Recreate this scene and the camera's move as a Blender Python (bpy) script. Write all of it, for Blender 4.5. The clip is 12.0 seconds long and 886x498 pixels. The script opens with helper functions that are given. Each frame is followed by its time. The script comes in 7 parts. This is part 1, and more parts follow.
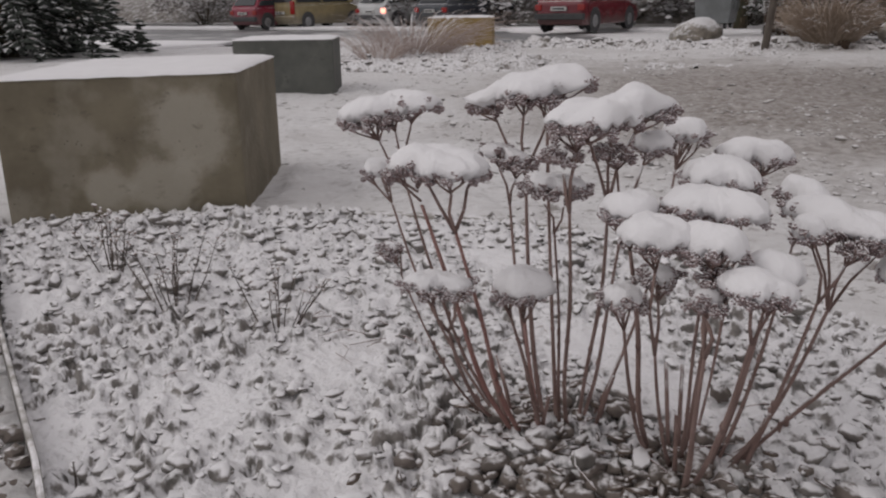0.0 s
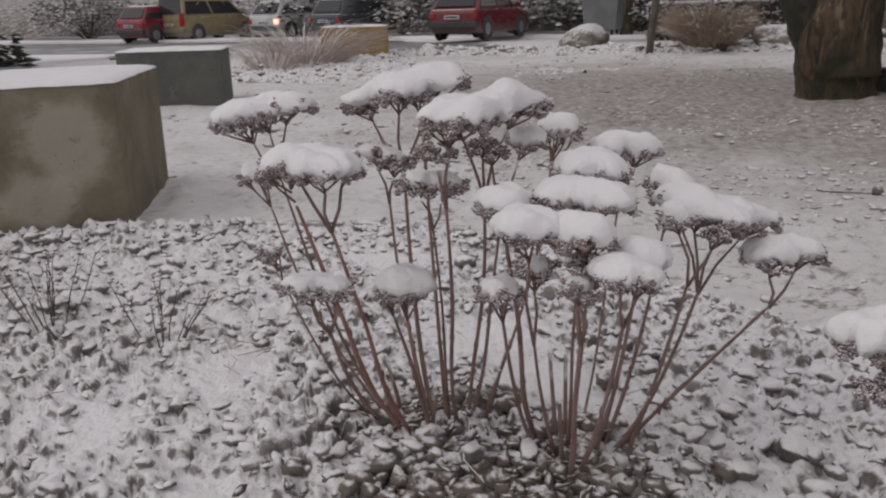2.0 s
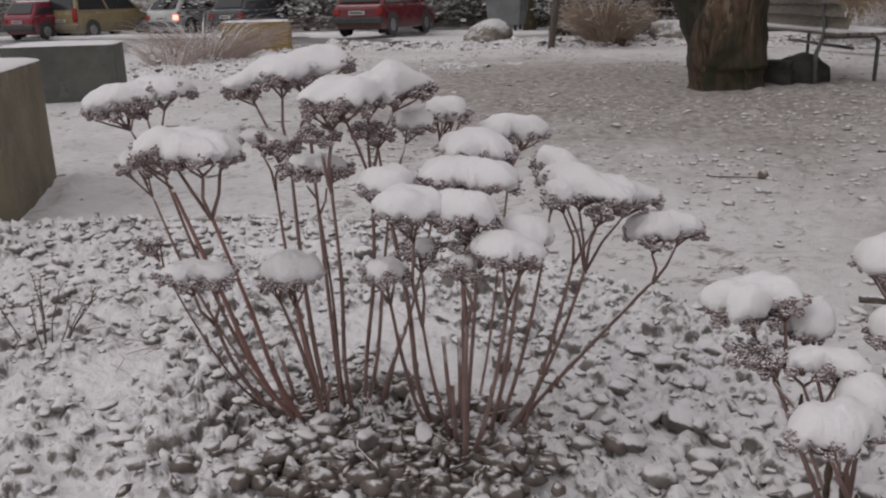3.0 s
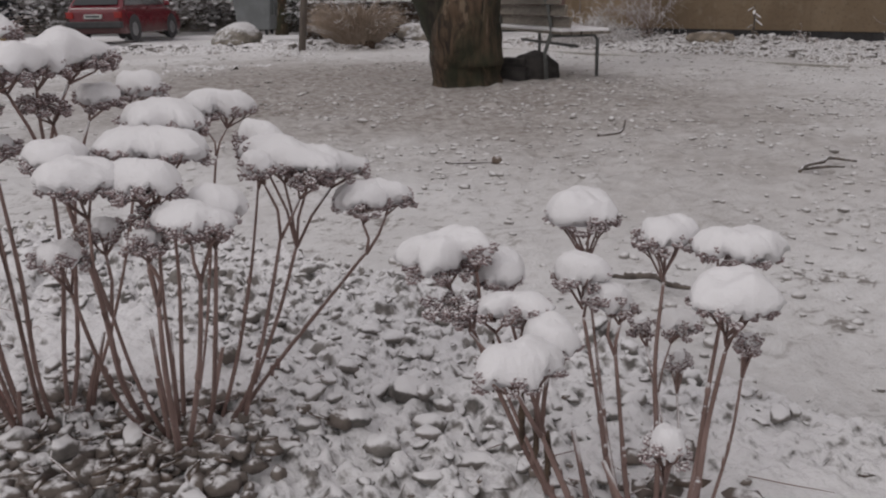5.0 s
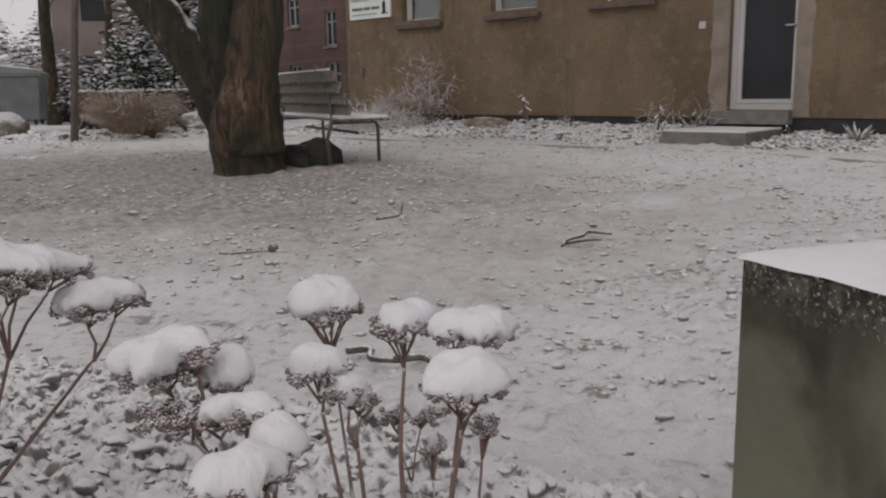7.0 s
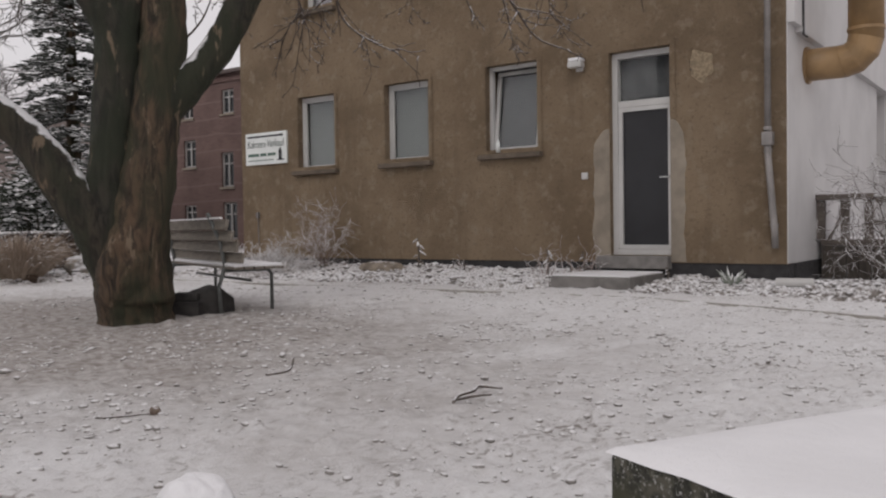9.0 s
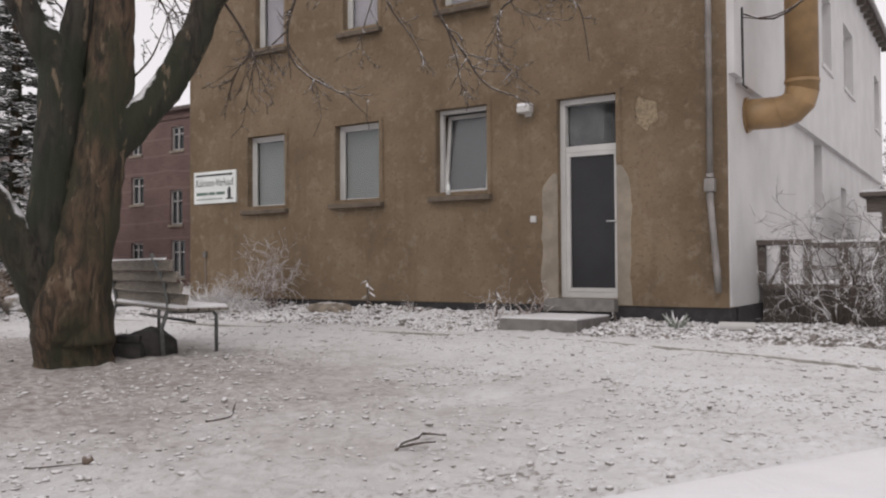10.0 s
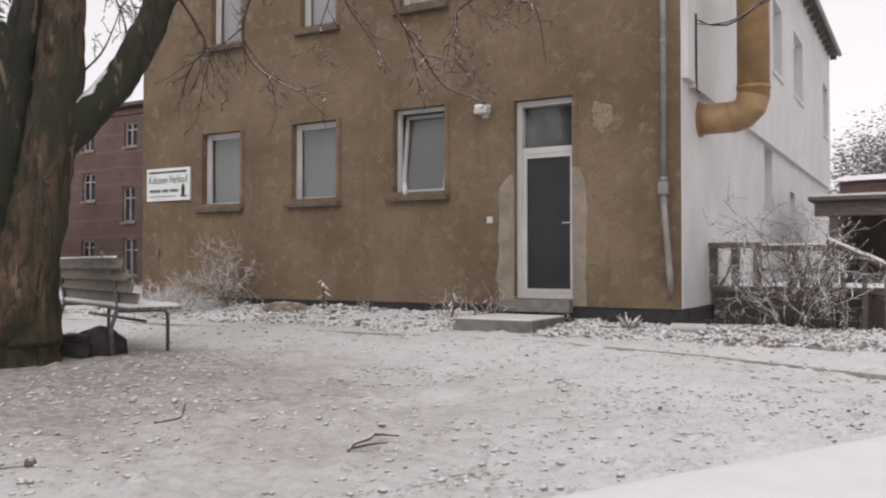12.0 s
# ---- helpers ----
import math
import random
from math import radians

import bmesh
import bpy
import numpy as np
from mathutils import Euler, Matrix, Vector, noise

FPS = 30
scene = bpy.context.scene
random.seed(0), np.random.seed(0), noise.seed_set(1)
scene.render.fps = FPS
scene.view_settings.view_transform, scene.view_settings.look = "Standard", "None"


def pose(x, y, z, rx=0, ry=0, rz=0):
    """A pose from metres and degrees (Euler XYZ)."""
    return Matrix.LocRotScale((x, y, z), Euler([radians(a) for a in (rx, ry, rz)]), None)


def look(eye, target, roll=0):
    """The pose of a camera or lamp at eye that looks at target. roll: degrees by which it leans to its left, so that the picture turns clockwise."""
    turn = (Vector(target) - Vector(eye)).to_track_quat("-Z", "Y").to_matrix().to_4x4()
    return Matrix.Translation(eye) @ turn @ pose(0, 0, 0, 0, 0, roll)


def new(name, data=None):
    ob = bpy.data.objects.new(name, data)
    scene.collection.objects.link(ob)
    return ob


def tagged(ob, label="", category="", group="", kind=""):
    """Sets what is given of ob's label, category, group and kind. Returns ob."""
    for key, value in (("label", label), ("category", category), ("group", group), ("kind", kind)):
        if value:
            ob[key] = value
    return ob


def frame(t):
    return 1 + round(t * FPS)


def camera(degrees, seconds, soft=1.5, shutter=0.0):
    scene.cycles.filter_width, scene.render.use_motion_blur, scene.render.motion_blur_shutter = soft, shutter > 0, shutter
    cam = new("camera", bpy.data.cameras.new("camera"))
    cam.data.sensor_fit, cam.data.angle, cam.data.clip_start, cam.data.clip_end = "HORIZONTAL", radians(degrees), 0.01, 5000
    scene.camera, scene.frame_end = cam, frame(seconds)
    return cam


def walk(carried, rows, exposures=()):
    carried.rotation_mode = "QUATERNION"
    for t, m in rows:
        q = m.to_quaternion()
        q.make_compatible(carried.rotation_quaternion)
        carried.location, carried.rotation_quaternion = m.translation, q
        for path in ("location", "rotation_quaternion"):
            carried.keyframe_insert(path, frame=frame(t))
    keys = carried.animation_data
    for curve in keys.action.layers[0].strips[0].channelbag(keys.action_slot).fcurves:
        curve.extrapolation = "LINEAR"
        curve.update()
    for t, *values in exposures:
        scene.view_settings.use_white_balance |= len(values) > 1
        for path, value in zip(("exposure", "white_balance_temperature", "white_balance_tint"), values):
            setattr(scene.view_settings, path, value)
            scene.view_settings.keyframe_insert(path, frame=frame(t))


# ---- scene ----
cam = camera(55.4, 12.0, soft=2.2)
PATH = [
    (0, (0.008, 0.155, 0.803), (-1.906, 0.286, 0.238), -1.0),
    (0.5, (0.004, 0.16, 0.8), (-1.91, 0.316, 0.241), -1.0),
    (1, (0.005, 0.168, 0.799), (-1.906, 0.368, 0.246), -1.2),
    (1.5, (0.009, 0.182, 0.792), (-1.897, 0.444, 0.246), -1.5),
    (2, (0.013, 0.197, 0.784), (-1.878, 0.551, 0.235), -1.6),
    (2.5, (0.016, 0.216, 0.772), (-1.852, 0.666, 0.217), -1.5),
    (4.5, (0.021, 0.311, 0.711), (-1.664, 1.227, 0.145), -1.3),
    (5, (0.032, 0.34, 0.692), (-1.582, 1.381, 0.134), -1.0),
    (5.5, (0.043, 0.366, 0.68), (-1.507, 1.506, 0.134), -0.9),
    (6, (0.055, 0.397, 0.674), (-1.42, 1.65, 0.167), -1.0),
    (6.5, (0.064, 0.42, 0.679), (-1.349, 1.761, 0.225), -1.0),
    (7, (0.063, 0.435, 0.691), (-1.284, 1.865, 0.317), -1.1),
    (7.5, (0.071, 0.443, 0.711), (-1.228, 1.935, 0.419), -1.0),
    (9.5, (0.108, 0.449, 0.791), (-1.026, 2.096, 0.793), -0.7),
    (10, (0.122, 0.462, 0.801), (-0.963, 2.141, 0.839), -0.4),
    (10.5, (0.125, 0.465, 0.806), (-0.924, 2.168, 0.86), -0.3),
    (11, (0.134, 0.468, 0.808), (-0.884, 2.189, 0.865), -0.1),
    (11.5, (0.128, 0.475, 0.801), (-0.875, 2.205, 0.851), -0.0),
    (12, (0.132, 0.476, 0.802), (-0.868, 2.208, 0.84), 0.0),
]
walk(cam, [(t, look(eye, target, roll)) for t, eye, target, roll in PATH],
     exposures=[(0, -0.20), (2.5, -0.20), (5.5, -0.17), (6.5, -0.16), (7.5, -0.28), (9.5, 0.18), (10.5, 0.42), (12, 0.43)])

# ---------------------------------------------------------------- world and light
SKY = bpy.data.worlds.new("overcast_sky")
scene.world = SKY
SKY.use_nodes = True
_w = SKY.node_tree.nodes
_l = SKY.node_tree.links
_sky = _w.new("ShaderNodeTexSky")
_sky.sky_type, _sky.sun_disc = "NISHITA", False
_sky.sun_elevation, _sky.sun_rotation = radians(32), radians(200)
_hsv = _w.new("ShaderNodeHueSaturation")
_hsv.inputs["Saturation"].default_value = 0.12
_cloud = _w.new("ShaderNodeMix")
_cloud.data_type = "RGBA"
_cloud.inputs[0].default_value = 0.75
_cloud.inputs[7].default_value = (7.85, 7.42, 7.65, 1)
_l.new(_sky.outputs[0], _hsv.inputs["Color"])
_l.new(_hsv.outputs[0], _cloud.inputs[6])
_l.new(_cloud.outputs[2], _w["Background"].inputs[0])
_w["Background"].inputs[1].default_value = 0.1

_sun = bpy.data.lights.new("sun", "SUN")
_sun.energy, _sun.angle, _sun.color = 0.5, radians(25), (1.0, 0.96, 0.92)
sun = new("sun", _sun)
sun.matrix_world = pose(0, 0, 30, 48, 0, 20)


# ---------------------------------------------------------------- materials
class Net:
    """A node material under construction."""

    def __init__(self, name, rough=0.8, metal=0.0):
        self.m = bpy.data.materials.new(name)
        self.m.use_nodes = True
        self.n, self.l = self.m.node_tree.nodes, self.m.node_tree.links
        self.b = self.n["Principled BSDF"]
        self.b.inputs["Roughness"].default_value = rough
        self.b.inputs["Metallic"].default_value = metal
        self.geo = self.n.new("ShaderNodeNewGeometry")
        self.pos = self.geo.outputs["Position"]

    def put(self, value, socket):
        if hasattr(value, "is_linked"):
            self.l.new(value, socket)
        elif isinstance(value, (tuple, list)):
            socket.default_value = (*value, 1) if len(value) == 3 and socket.type == "RGBA" else value
        else:
            socket.default_value = value

    def noise(self, scale, detail=4.0, rough=0.55, stretch=None, warp=0.0):
        t = self.n.new("ShaderNodeTexNoise")
        t.inputs["Scale"].default_value, t.inputs["Detail"].default_value = scale, detail
        t.inputs["Roughness"].default_value, t.inputs["Distortion"].default_value = rough, warp
        src = self.pos
        if stretch:
            mp = self.n.new("ShaderNodeMapping")
            mp.inputs["Scale"].default_value = stretch
            self.l.new(src, mp.inputs[0])
            src = mp.outputs[0]
        self.l.new(src, t.inputs["Vector"])
        return t.outputs["Fac"]

    def cells(self, scale, feature="F1"):
        t = self.n.new("ShaderNodeTexVoronoi")
        t.feature = feature
        t.inputs["Scale"].default_value = scale
        self.l.new(self.pos, t.inputs["Vector"])
        return t.outputs["Distance"]

    def ramp(self, fac, lo, hi, a=0.0, b=1.0):
        t = self.n.new("ShaderNodeMapRange")
        t.interpolation_type = "SMOOTHSTEP"
        for i, v in ((1, lo), (2, hi), (3, a), (4, b)):
            t.inputs[i].default_value = v
        self.put(fac, t.inputs[0])
        return t.outputs[0]

    def mix(self, fac, a, b):
        t = self.n.new("ShaderNodeMix")
        t.data_type = "RGBA"
        self.put(fac, t.inputs[0]), self.put(a, t.inputs[6]), self.put(b, t.inputs[7])
        return t.outputs[2]

    def math(self, op, a, b=0.0):
        t = self.n.new("ShaderNodeMath")
        t.operation = op
        self.put(a, t.inputs[0]), self.put(b, t.inputs[1])
        return t.outputs[0]

    def up(self):
        t = self.n.new("ShaderNodeSeparateXYZ")
        self.l.new(self.geo.outputs["Normal"], t.inputs[0])
        return t.outputs[2]

    def axis(self, k):
        t = self.n.new("ShaderNodeSeparateXYZ")
        self.l.new(self.pos, t.inputs[0])
        return t.outputs[k]

    def random(self):
        return self.n.new("ShaderNodeObjectInfo").outputs["Random"]

    def island(self):
        return self.geo.outputs["Random Per Island"]

    def colour(self, c):
        self.put(c, self.b.inputs["Base Color"])
        return self

    def rough(self, c):
        self.put(c, self.b.inputs["Roughness"])
        return self

    def bump(self, height, strength=0.4, dist=0.01):
        t = self.n.new("ShaderNodeBump")
        t.inputs["Strength"].default_value, t.inputs["Distance"].default_value = strength, dist
        self.put(height, t.inputs["Height"])
        self.l.new(t.outputs[0], self.b.inputs["Normal"])
        return self


SNOW = (0.80, 0.79, 0.80)


def plain(name, c, rough=0.6, metal=0.0, vary=0.18, scale=8.0, bump=0.15, dist=0.004):
    """A painted or moulded surface with faint stains and fine relief."""
    n = Net(name, rough, metal)
    dark = tuple(v * (1 - vary) for v in c)
    lite = tuple(min(1, v * (1 + vary)) for v in c)
    n.colour(n.mix(n.ramp(n.noise(scale, 6), 0.3, 0.7), dark, lite))
    return n.bump(n.noise(scale * 12, 3), bump, dist).m


def dusted(name, c, c2, lo=0.35, hi=0.6, rough=0.85, scale=20.0, per="", grain=90.0, snow=SNOW, bump=0.5, dist=0.006):
    """A bare surface with snow lying on whatever faces up."""
    n = Net(name, rough)
    f = n.ramp(n.noise(scale, 5), 0.35, 0.65)
    if per:
        f = n.math("MULTIPLY", n.math("ADD", f, n.island() if per == "island" else n.random()), 0.5)
    bare = n.mix(f, c, c2)
    mask = n.ramp(n.math("ADD", n.up(), n.math("MULTIPLY", n.math("SUBTRACT", n.noise(scale * 2.2, 4), 0.5), 0.9)), lo, hi)
    n.colour(n.mix(mask, bare, snow))
    return n.bump(n.noise(grain, 4), bump, dist).m


def snow_material(name, c=SNOW, dist=0.004):
    n = Net(name, 0.75)
    n.colour(n.mix(n.ramp(n.noise(9, 4), 0.3, 0.7), tuple(v * 0.95 for v in c), c))
    n.b.inputs["Subsurface Weight"].default_value = 0.0
    return n.bump(n.math("ADD", n.noise(60, 4), n.math("MULTIPLY", n.noise(350, 2), 0.45)), 0.6, dist).m


def yard_material():
    n = Net("trodden_snow", 0.8)
    big, mid, fine = n.noise(0.45, 4), n.noise(3.2, 6, 0.6), n.noise(26, 6, 0.65, (1.0, 0.7, 1.0), 0.4)
    slush = n.mix(n.ramp(mid, 0.3, 0.72), (0.56, 0.545, 0.54), (0.67, 0.655, 0.65))
    clean = n.mix(n.ramp(fine, 0.3, 0.7), (0.69, 0.68, 0.68), (0.76, 0.752, 0.755))
    c = n.mix(n.ramp(n.math("ADD", big, n.math("MULTIPLY", fine, 0.6)), 0.55, 0.95), slush, clean)
    grit = n.ramp(n.math("ADD", fine, n.math("MULTIPLY", mid, 0.55)), 0.60, 0.72, 1.0, 0.0)
    patch = n.ramp(n.noise(1.1, 5, 0.6), 0.46, 0.66)
    c = n.mix(n.math("MULTIPLY", grit, n.math("ADD", 0.22, n.math("MULTIPLY", patch, 0.6))), c, (0.15, 0.125, 0.105))
    earth = n.ramp(n.noise(0.28, 3, 0.5, (1.6, 0.5, 1.0)), 0.52, 0.72)
    c = n.mix(n.math("MULTIPLY", earth, 0.22), c, (0.25, 0.215, 0.19))
    # ground worn bare under the old tree and along the track that passes it
    dx = n.math("MULTIPLY", n.math("ADD", n.axis(0), 6.7), 0.235)
    dy = n.math("MULTIPLY", n.math("ADD", n.axis(1), -3.9), 0.37)
    far = n.math("SQRT", n.math("ADD", n.math("MULTIPLY", dx, dx), n.math("MULTIPLY", dy, dy)))
    worn = n.ramp(n.math("ADD", far, n.math("MULTIPLY", n.math("SUBTRACT", n.noise(1.7, 6, 0.65), 0.5), 1.3)), 0.40, 1.45, 0.9, 0.0)
    bare = n.mix(n.ramp(n.noise(14, 6, 0.65), 0.35, 0.65), (0.20, 0.168, 0.145), (0.44, 0.41, 0.39))
    n.colour(n.mix(worn, c, bare))
    return n.bump(n.math("ADD", fine, n.math("MULTIPLY", n.noise(95, 5), 0.5)), 0.75, 0.018).m


def road_material():
    n = Net("wet_asphalt", 0.45)
    c = n.mix(n.ramp(n.noise(1.3, 5), 0.35, 0.65), (0.065, 0.064, 0.065), (0.12, 0.118, 0.117))
    slush = n.ramp(n.noise(0.7, 6, 0.6, (0.4, 1.0, 1.0)), 0.5, 0.68)
    n.colour(n.mix(n.math("MULTIPLY", slush, 0.75), c, (0.48, 0.47, 0.47)))
    return n.bump(n.noise(60, 4), 0.4, 0.01).m


def plaster_material():
    n = Net("ochre_render", 0.92)
    c = n.mix(n.ramp(n.noise(0.9, 6, 0.6), 0.3, 0.72), (0.211, 0.149, 0.091), (0.335, 0.247, 0.160))
    c = n.mix(n.ramp(n.noise(5, 6, 0.65), 0.50, 0.70, 0.0, 0.7), c, (0.37, 0.295, 0.21))
    streak = n.ramp(n.noise(1.4, 5, 0.6, (3.0, 3.0, 0.25)), 0.50, 0.78, 0.0, 0.5)
    c = n.mix(streak, c, (0.165, 0.118, 0.074))
    chip = n.ramp(n.noise(2.6, 7, 0.7, None, 0.6), 0.68, 0.73, 0.0, 0.75)
    c = n.mix(chip, c, (0.42, 0.34, 0.25))
    pock = n.ramp(n.noise(17, 6, 0.7), 0.36, 0.46, 0.45, 0.0)
    n.colour(n.mix(pock, c, (0.14, 0.10, 0.065)))
    return n.bump(n.math("ADD", n.noise(26, 5, 0.6), n.noise(120, 4)), 1.0, 0.035).m


def concrete_material(name, c, c2, blotch, moss=0.0, stains=(), top=0.5, pale=()):
    """Cast concrete. stains and pale: x, y, z and radius of single pale blotches, under and over the moss; top: where a mossy block's edge begins."""
    n = Net(name, 0.85)
    k = n.mix(n.ramp(n.noise(3.0, 6, 0.6), 0.3, 0.7), c, c2)
    k = n.mix(n.ramp(n.noise(4.4, 4, 0.5, None, 0.2), 0.54, 0.70, 0.0, 0.35 if stains else 0.75), k, blotch)

    def blotched(k, spots, colour):
        for x, y, z, r in spots:
            d = n.n.new("ShaderNodeVectorMath")
            d.operation = "DISTANCE"
            n.l.new(n.pos, d.inputs[0])
            d.inputs[1].default_value = (x, y, z)
            f = n.math("ADD", n.math("DIVIDE", d.outputs["Value"], r), n.math("MULTIPLY", n.math("SUBTRACT", n.noise(7, 5, 0.6), 0.5), 1.3))
            k = n.mix(n.ramp(f, 0.55, 1.1, 0.75, 0.0), k, colour)
        return k

    k = blotched(k, stains, blotch)
    pits = n.ramp(n.cells(42), 0.05, 0.16, 0.85, 0.0)
    sparse = n.ramp(n.noise(5, 3), 0.50, 0.64)
    k = n.mix(n.math("MULTIPLY", pits, sparse), k, (0.035, 0.03, 0.025))
    mould = n.ramp(n.noise(8, 6, 0.65, (1, 1, 1.8)), 0.58, 0.72, 0.0, 0.5)
    k = n.mix(mould, k, tuple(v * 0.45 for v in c))
    if moss:
        wet = n.mix(n.ramp(n.noise(6, 5, 0.6), 0.35, 0.7), (0.020, 0.020, 0.010), (0.050, 0.048, 0.026))
        k = n.mix(n.ramp(n.noise(2.3, 4, 0.5, (1, 1, 0.45)), 0.42, 0.54, 0.0, moss), k, wet)
        k = blotched(k, pale, c)
        edge = n.ramp(n.math("ADD", n.axis(2), n.math("MULTIPLY", n.math("SUBTRACT", n.noise(14, 5, 0.6), 0.5), 0.10)), top - 0.035, top + 0.005)
        crust = n.mix(n.ramp(n.noise(45, 5, 0.65), 0.40, 0.62), (0.020, 0.020, 0.014), (0.085, 0.080, 0.060))
        crust = n.mix(n.ramp(n.noise(150, 4, 0.7, None, 0.3), 0.56, 0.63, 0.0, 0.75), crust, (0.45, 0.44, 0.42))
        k = n.mix(edge, k, crust)
    n.colour(k)
    return n.bump(n.math("ADD", n.noise(22, 6), n.math("MULTIPLY", n.cells(42), 0.4)), 0.6, 0.008).m


def bark_material(name, c, c2, green, snow=0.86):
    n = Net(name, 0.9)
    ridge = n.noise(13, 7, 0.65, (1.0, 1.0, 0.22), 0.7)
    k = n.mix(n.ramp(ridge, 0.35, 0.62), c, c2)
    k = n.mix(n.ramp(n.noise(2.2, 5, 0.6, (1, 1, 0.5)), 0.40, 0.60, 0.0, 0.85), k, green)
    k = n.mix(n.ramp(n.noise(7, 5, 0.6, (1.3, 1.3, 0.3)), 0.60, 0.68, 0.0, 0.75), k, (0.20, 0.148, 0.10))
    snowy = n.ramp(n.math("ADD", n.up(), n.math("MULTIPLY", n.noise(9, 5), 0.55)), snow, snow + 0.1)
    n.colour(n.mix(snowy, k, SNOW))
    return n.bump(n.math("ADD", ridge, n.math("MULTIPLY", n.noise(60, 4), 0.3)), 0.9, 0.035).m


def brick_material():
    n = Net("haze_greyed_brick", 0.9)
    # brick reds greyed and lifted: distance haze is mixed into the colour
    k = n.mix(n.ramp(n.noise(0.5, 5, 0.6), 0.3, 0.7), (0.122, 0.078, 0.069), (0.172, 0.112, 0.098))
    k = n.mix(n.ramp(n.noise(5, 3, 0.6, (0.35, 0.35, 3.0)), 0.45, 0.75, 0.0, 0.6), k, (0.085, 0.045, 0.045))
    w = n.n.new("ShaderNodeTexWave")
    w.bands_direction = "Z"
    w.inputs["Scale"].default_value, w.inputs["Distortion"].default_value = 0.33, 1.1
    w.inputs["Detail"].default_value = 3
    n.l.new(n.pos, w.inputs["Vector"])
    n.colour(n.mix(n.ramp(w.outputs["Fac"], 0.95, 1.0, 0.0, 0.30), k, (0.26, 0.19, 0.18)))
    return n.bump(n.noise(9, 5), 0.5, 0.02).m


def wood_material(name, c, c2, snow=False, stretch=(1.0, 9.0, 9.0)):
    n = Net(name, 0.8)
    k = n.mix(n.ramp(n.noise(5, 6, 0.65, stretch, 0.3), 0.3, 0.7), c, c2)
    if snow:
        k = n.mix(n.ramp(n.math("ADD", n.up(), n.math("MULTIPLY", n.noise(20, 4), 0.5)), 0.95, 1.12), k, SNOW)
    n.colour(k)
    return n.bump(n.noise(30, 5, 0.6, stretch), 0.4, 0.004).m


def glass_material():
    n = Net("window_glass", 0.03)
    n.colour((0.93, 0.95, 0.95))
    n.b.inputs["Transmission Weight"].default_value = 1.0
    n.b.inputs["IOR"].default_value = 1.45
    return n.m


def car_paint(name, c):
    n = Net(name, 0.25)
    k = n.mix(n.ramp(n.noise(3, 5), 0.35, 0.65), c, tuple(v * 0.85 for v in c))
    grime = n.ramp(n.math("ADD", n.axis(2), n.math("MULTIPLY", n.noise(5, 4), 0.5)), 0.35, 0.75, 0.5, 0.0)
    k = n.mix(grime, k, (0.16, 0.15, 0.14))
    mask = n.ramp(n.math("ADD", n.up(), n.math("MULTIPLY", n.noise(4, 4), 0.4)), 0.98, 1.15)
    n.colour(n.mix(mask, k, SNOW))
    n.b.inputs["Coat Weight"].default_value = 0.4
    return n.m


M_SNOW = snow_material("fresh_snow")
M_YARD = yard_material()
M_ROAD = road_material()
M_PLASTER = plaster_material()
M_PLINTH = plain("tarred_plinth", (0.035, 0.033, 0.034), 0.85, vary=0.3, bump=0.5, dist=0.01)
M_WHITE = plain("white_render", (0.56, 0.545, 0.54), 0.9, vary=0.06, scale=1.5, bump=0.3, dist=0.006)
M_SCAR = plain("rough_undercoat", (0.248, 0.192, 0.127), 0.95, vary=0.3, scale=30, bump=0.4, dist=0.006)
M_PATCH = plain("grey_mortar", (0.255, 0.217, 0.172), 0.9, vary=0.18, scale=4, bump=0.5, dist=0.01)
M_SILL = plain("weathered_sill", (0.115, 0.09, 0.068), 0.9, vary=0.25, scale=6, bump=0.5, dist=0.008)
M_PVC = plain("white_plastic", (0.50, 0.49, 0.475), 0.45, vary=0.07, scale=3)
M_OLDFRAME = plain("worn_window_paint", (0.34, 0.33, 0.32), 0.7, vary=0.15, scale=2)
M_ALU = plain("silver_frame", (0.55, 0.55, 0.55), 0.4, 0.2, vary=0.08, scale=4)
M_DARKPANEL = plain("dark_door_panel", (0.018, 0.018, 0.021), 0.3, vary=0.2, scale=2)
M_GLASS = glass_material()
M_BLIND = plain("grey_blind", (0.135, 0.142, 0.14), 0.9, vary=0.10, scale=1.2)
# dark paint for sheets that stand in for the shade of unlit rooms
M_DARKROOM = plain("dim_room_shade", (0.085, 0.085, 0.09), 0.9, bump=0.0)
M_DRAPE = plain("lilac_drape", (0.30, 0.27, 0.30), 0.9, vary=0.15, scale=2)
M_ROOF = dusted("roof_tiles", (0.09, 0.07, 0.065), (0.13, 0.10, 0.09), 0.2, 0.5, scale=3)
M_ZINC = plain("zinc_pipe", (0.25, 0.232, 0.222), 0.5, 0.3, vary=0.2, scale=4)
M_DUCT = plain("ochre_sheet_duct", (0.275, 0.172, 0.080), 0.5, vary=0.22, scale=3, bump=0.2)
M_CONC = concrete_material("mould_stained_concrete", (0.120, 0.102, 0.070), (0.195, 0.170, 0.120), (0.35, 0.325, 0.27), stains=((-3.34, -0.60, 0.32, 0.20), (-3.33, -0.70, 0.12, 0.15), (-3.30, -0.92, 0.12, 0.10)))
M_CONC_DARK = concrete_material("dark_concrete", (0.075, 0.078, 0.070), (0.11, 0.112, 0.10), (0.14, 0.14, 0.125))
M_CONC_MOSS = concrete_material("mossy_concrete", (0.155, 0.165, 0.115), (0.205, 0.21, 0.152), (0.235, 0.24, 0.18), moss=0.95, top=0.44, pale=((-0.37, 1.47, 0.22, 0.17), (-0.33, 1.45, 0.05, 0.2)))
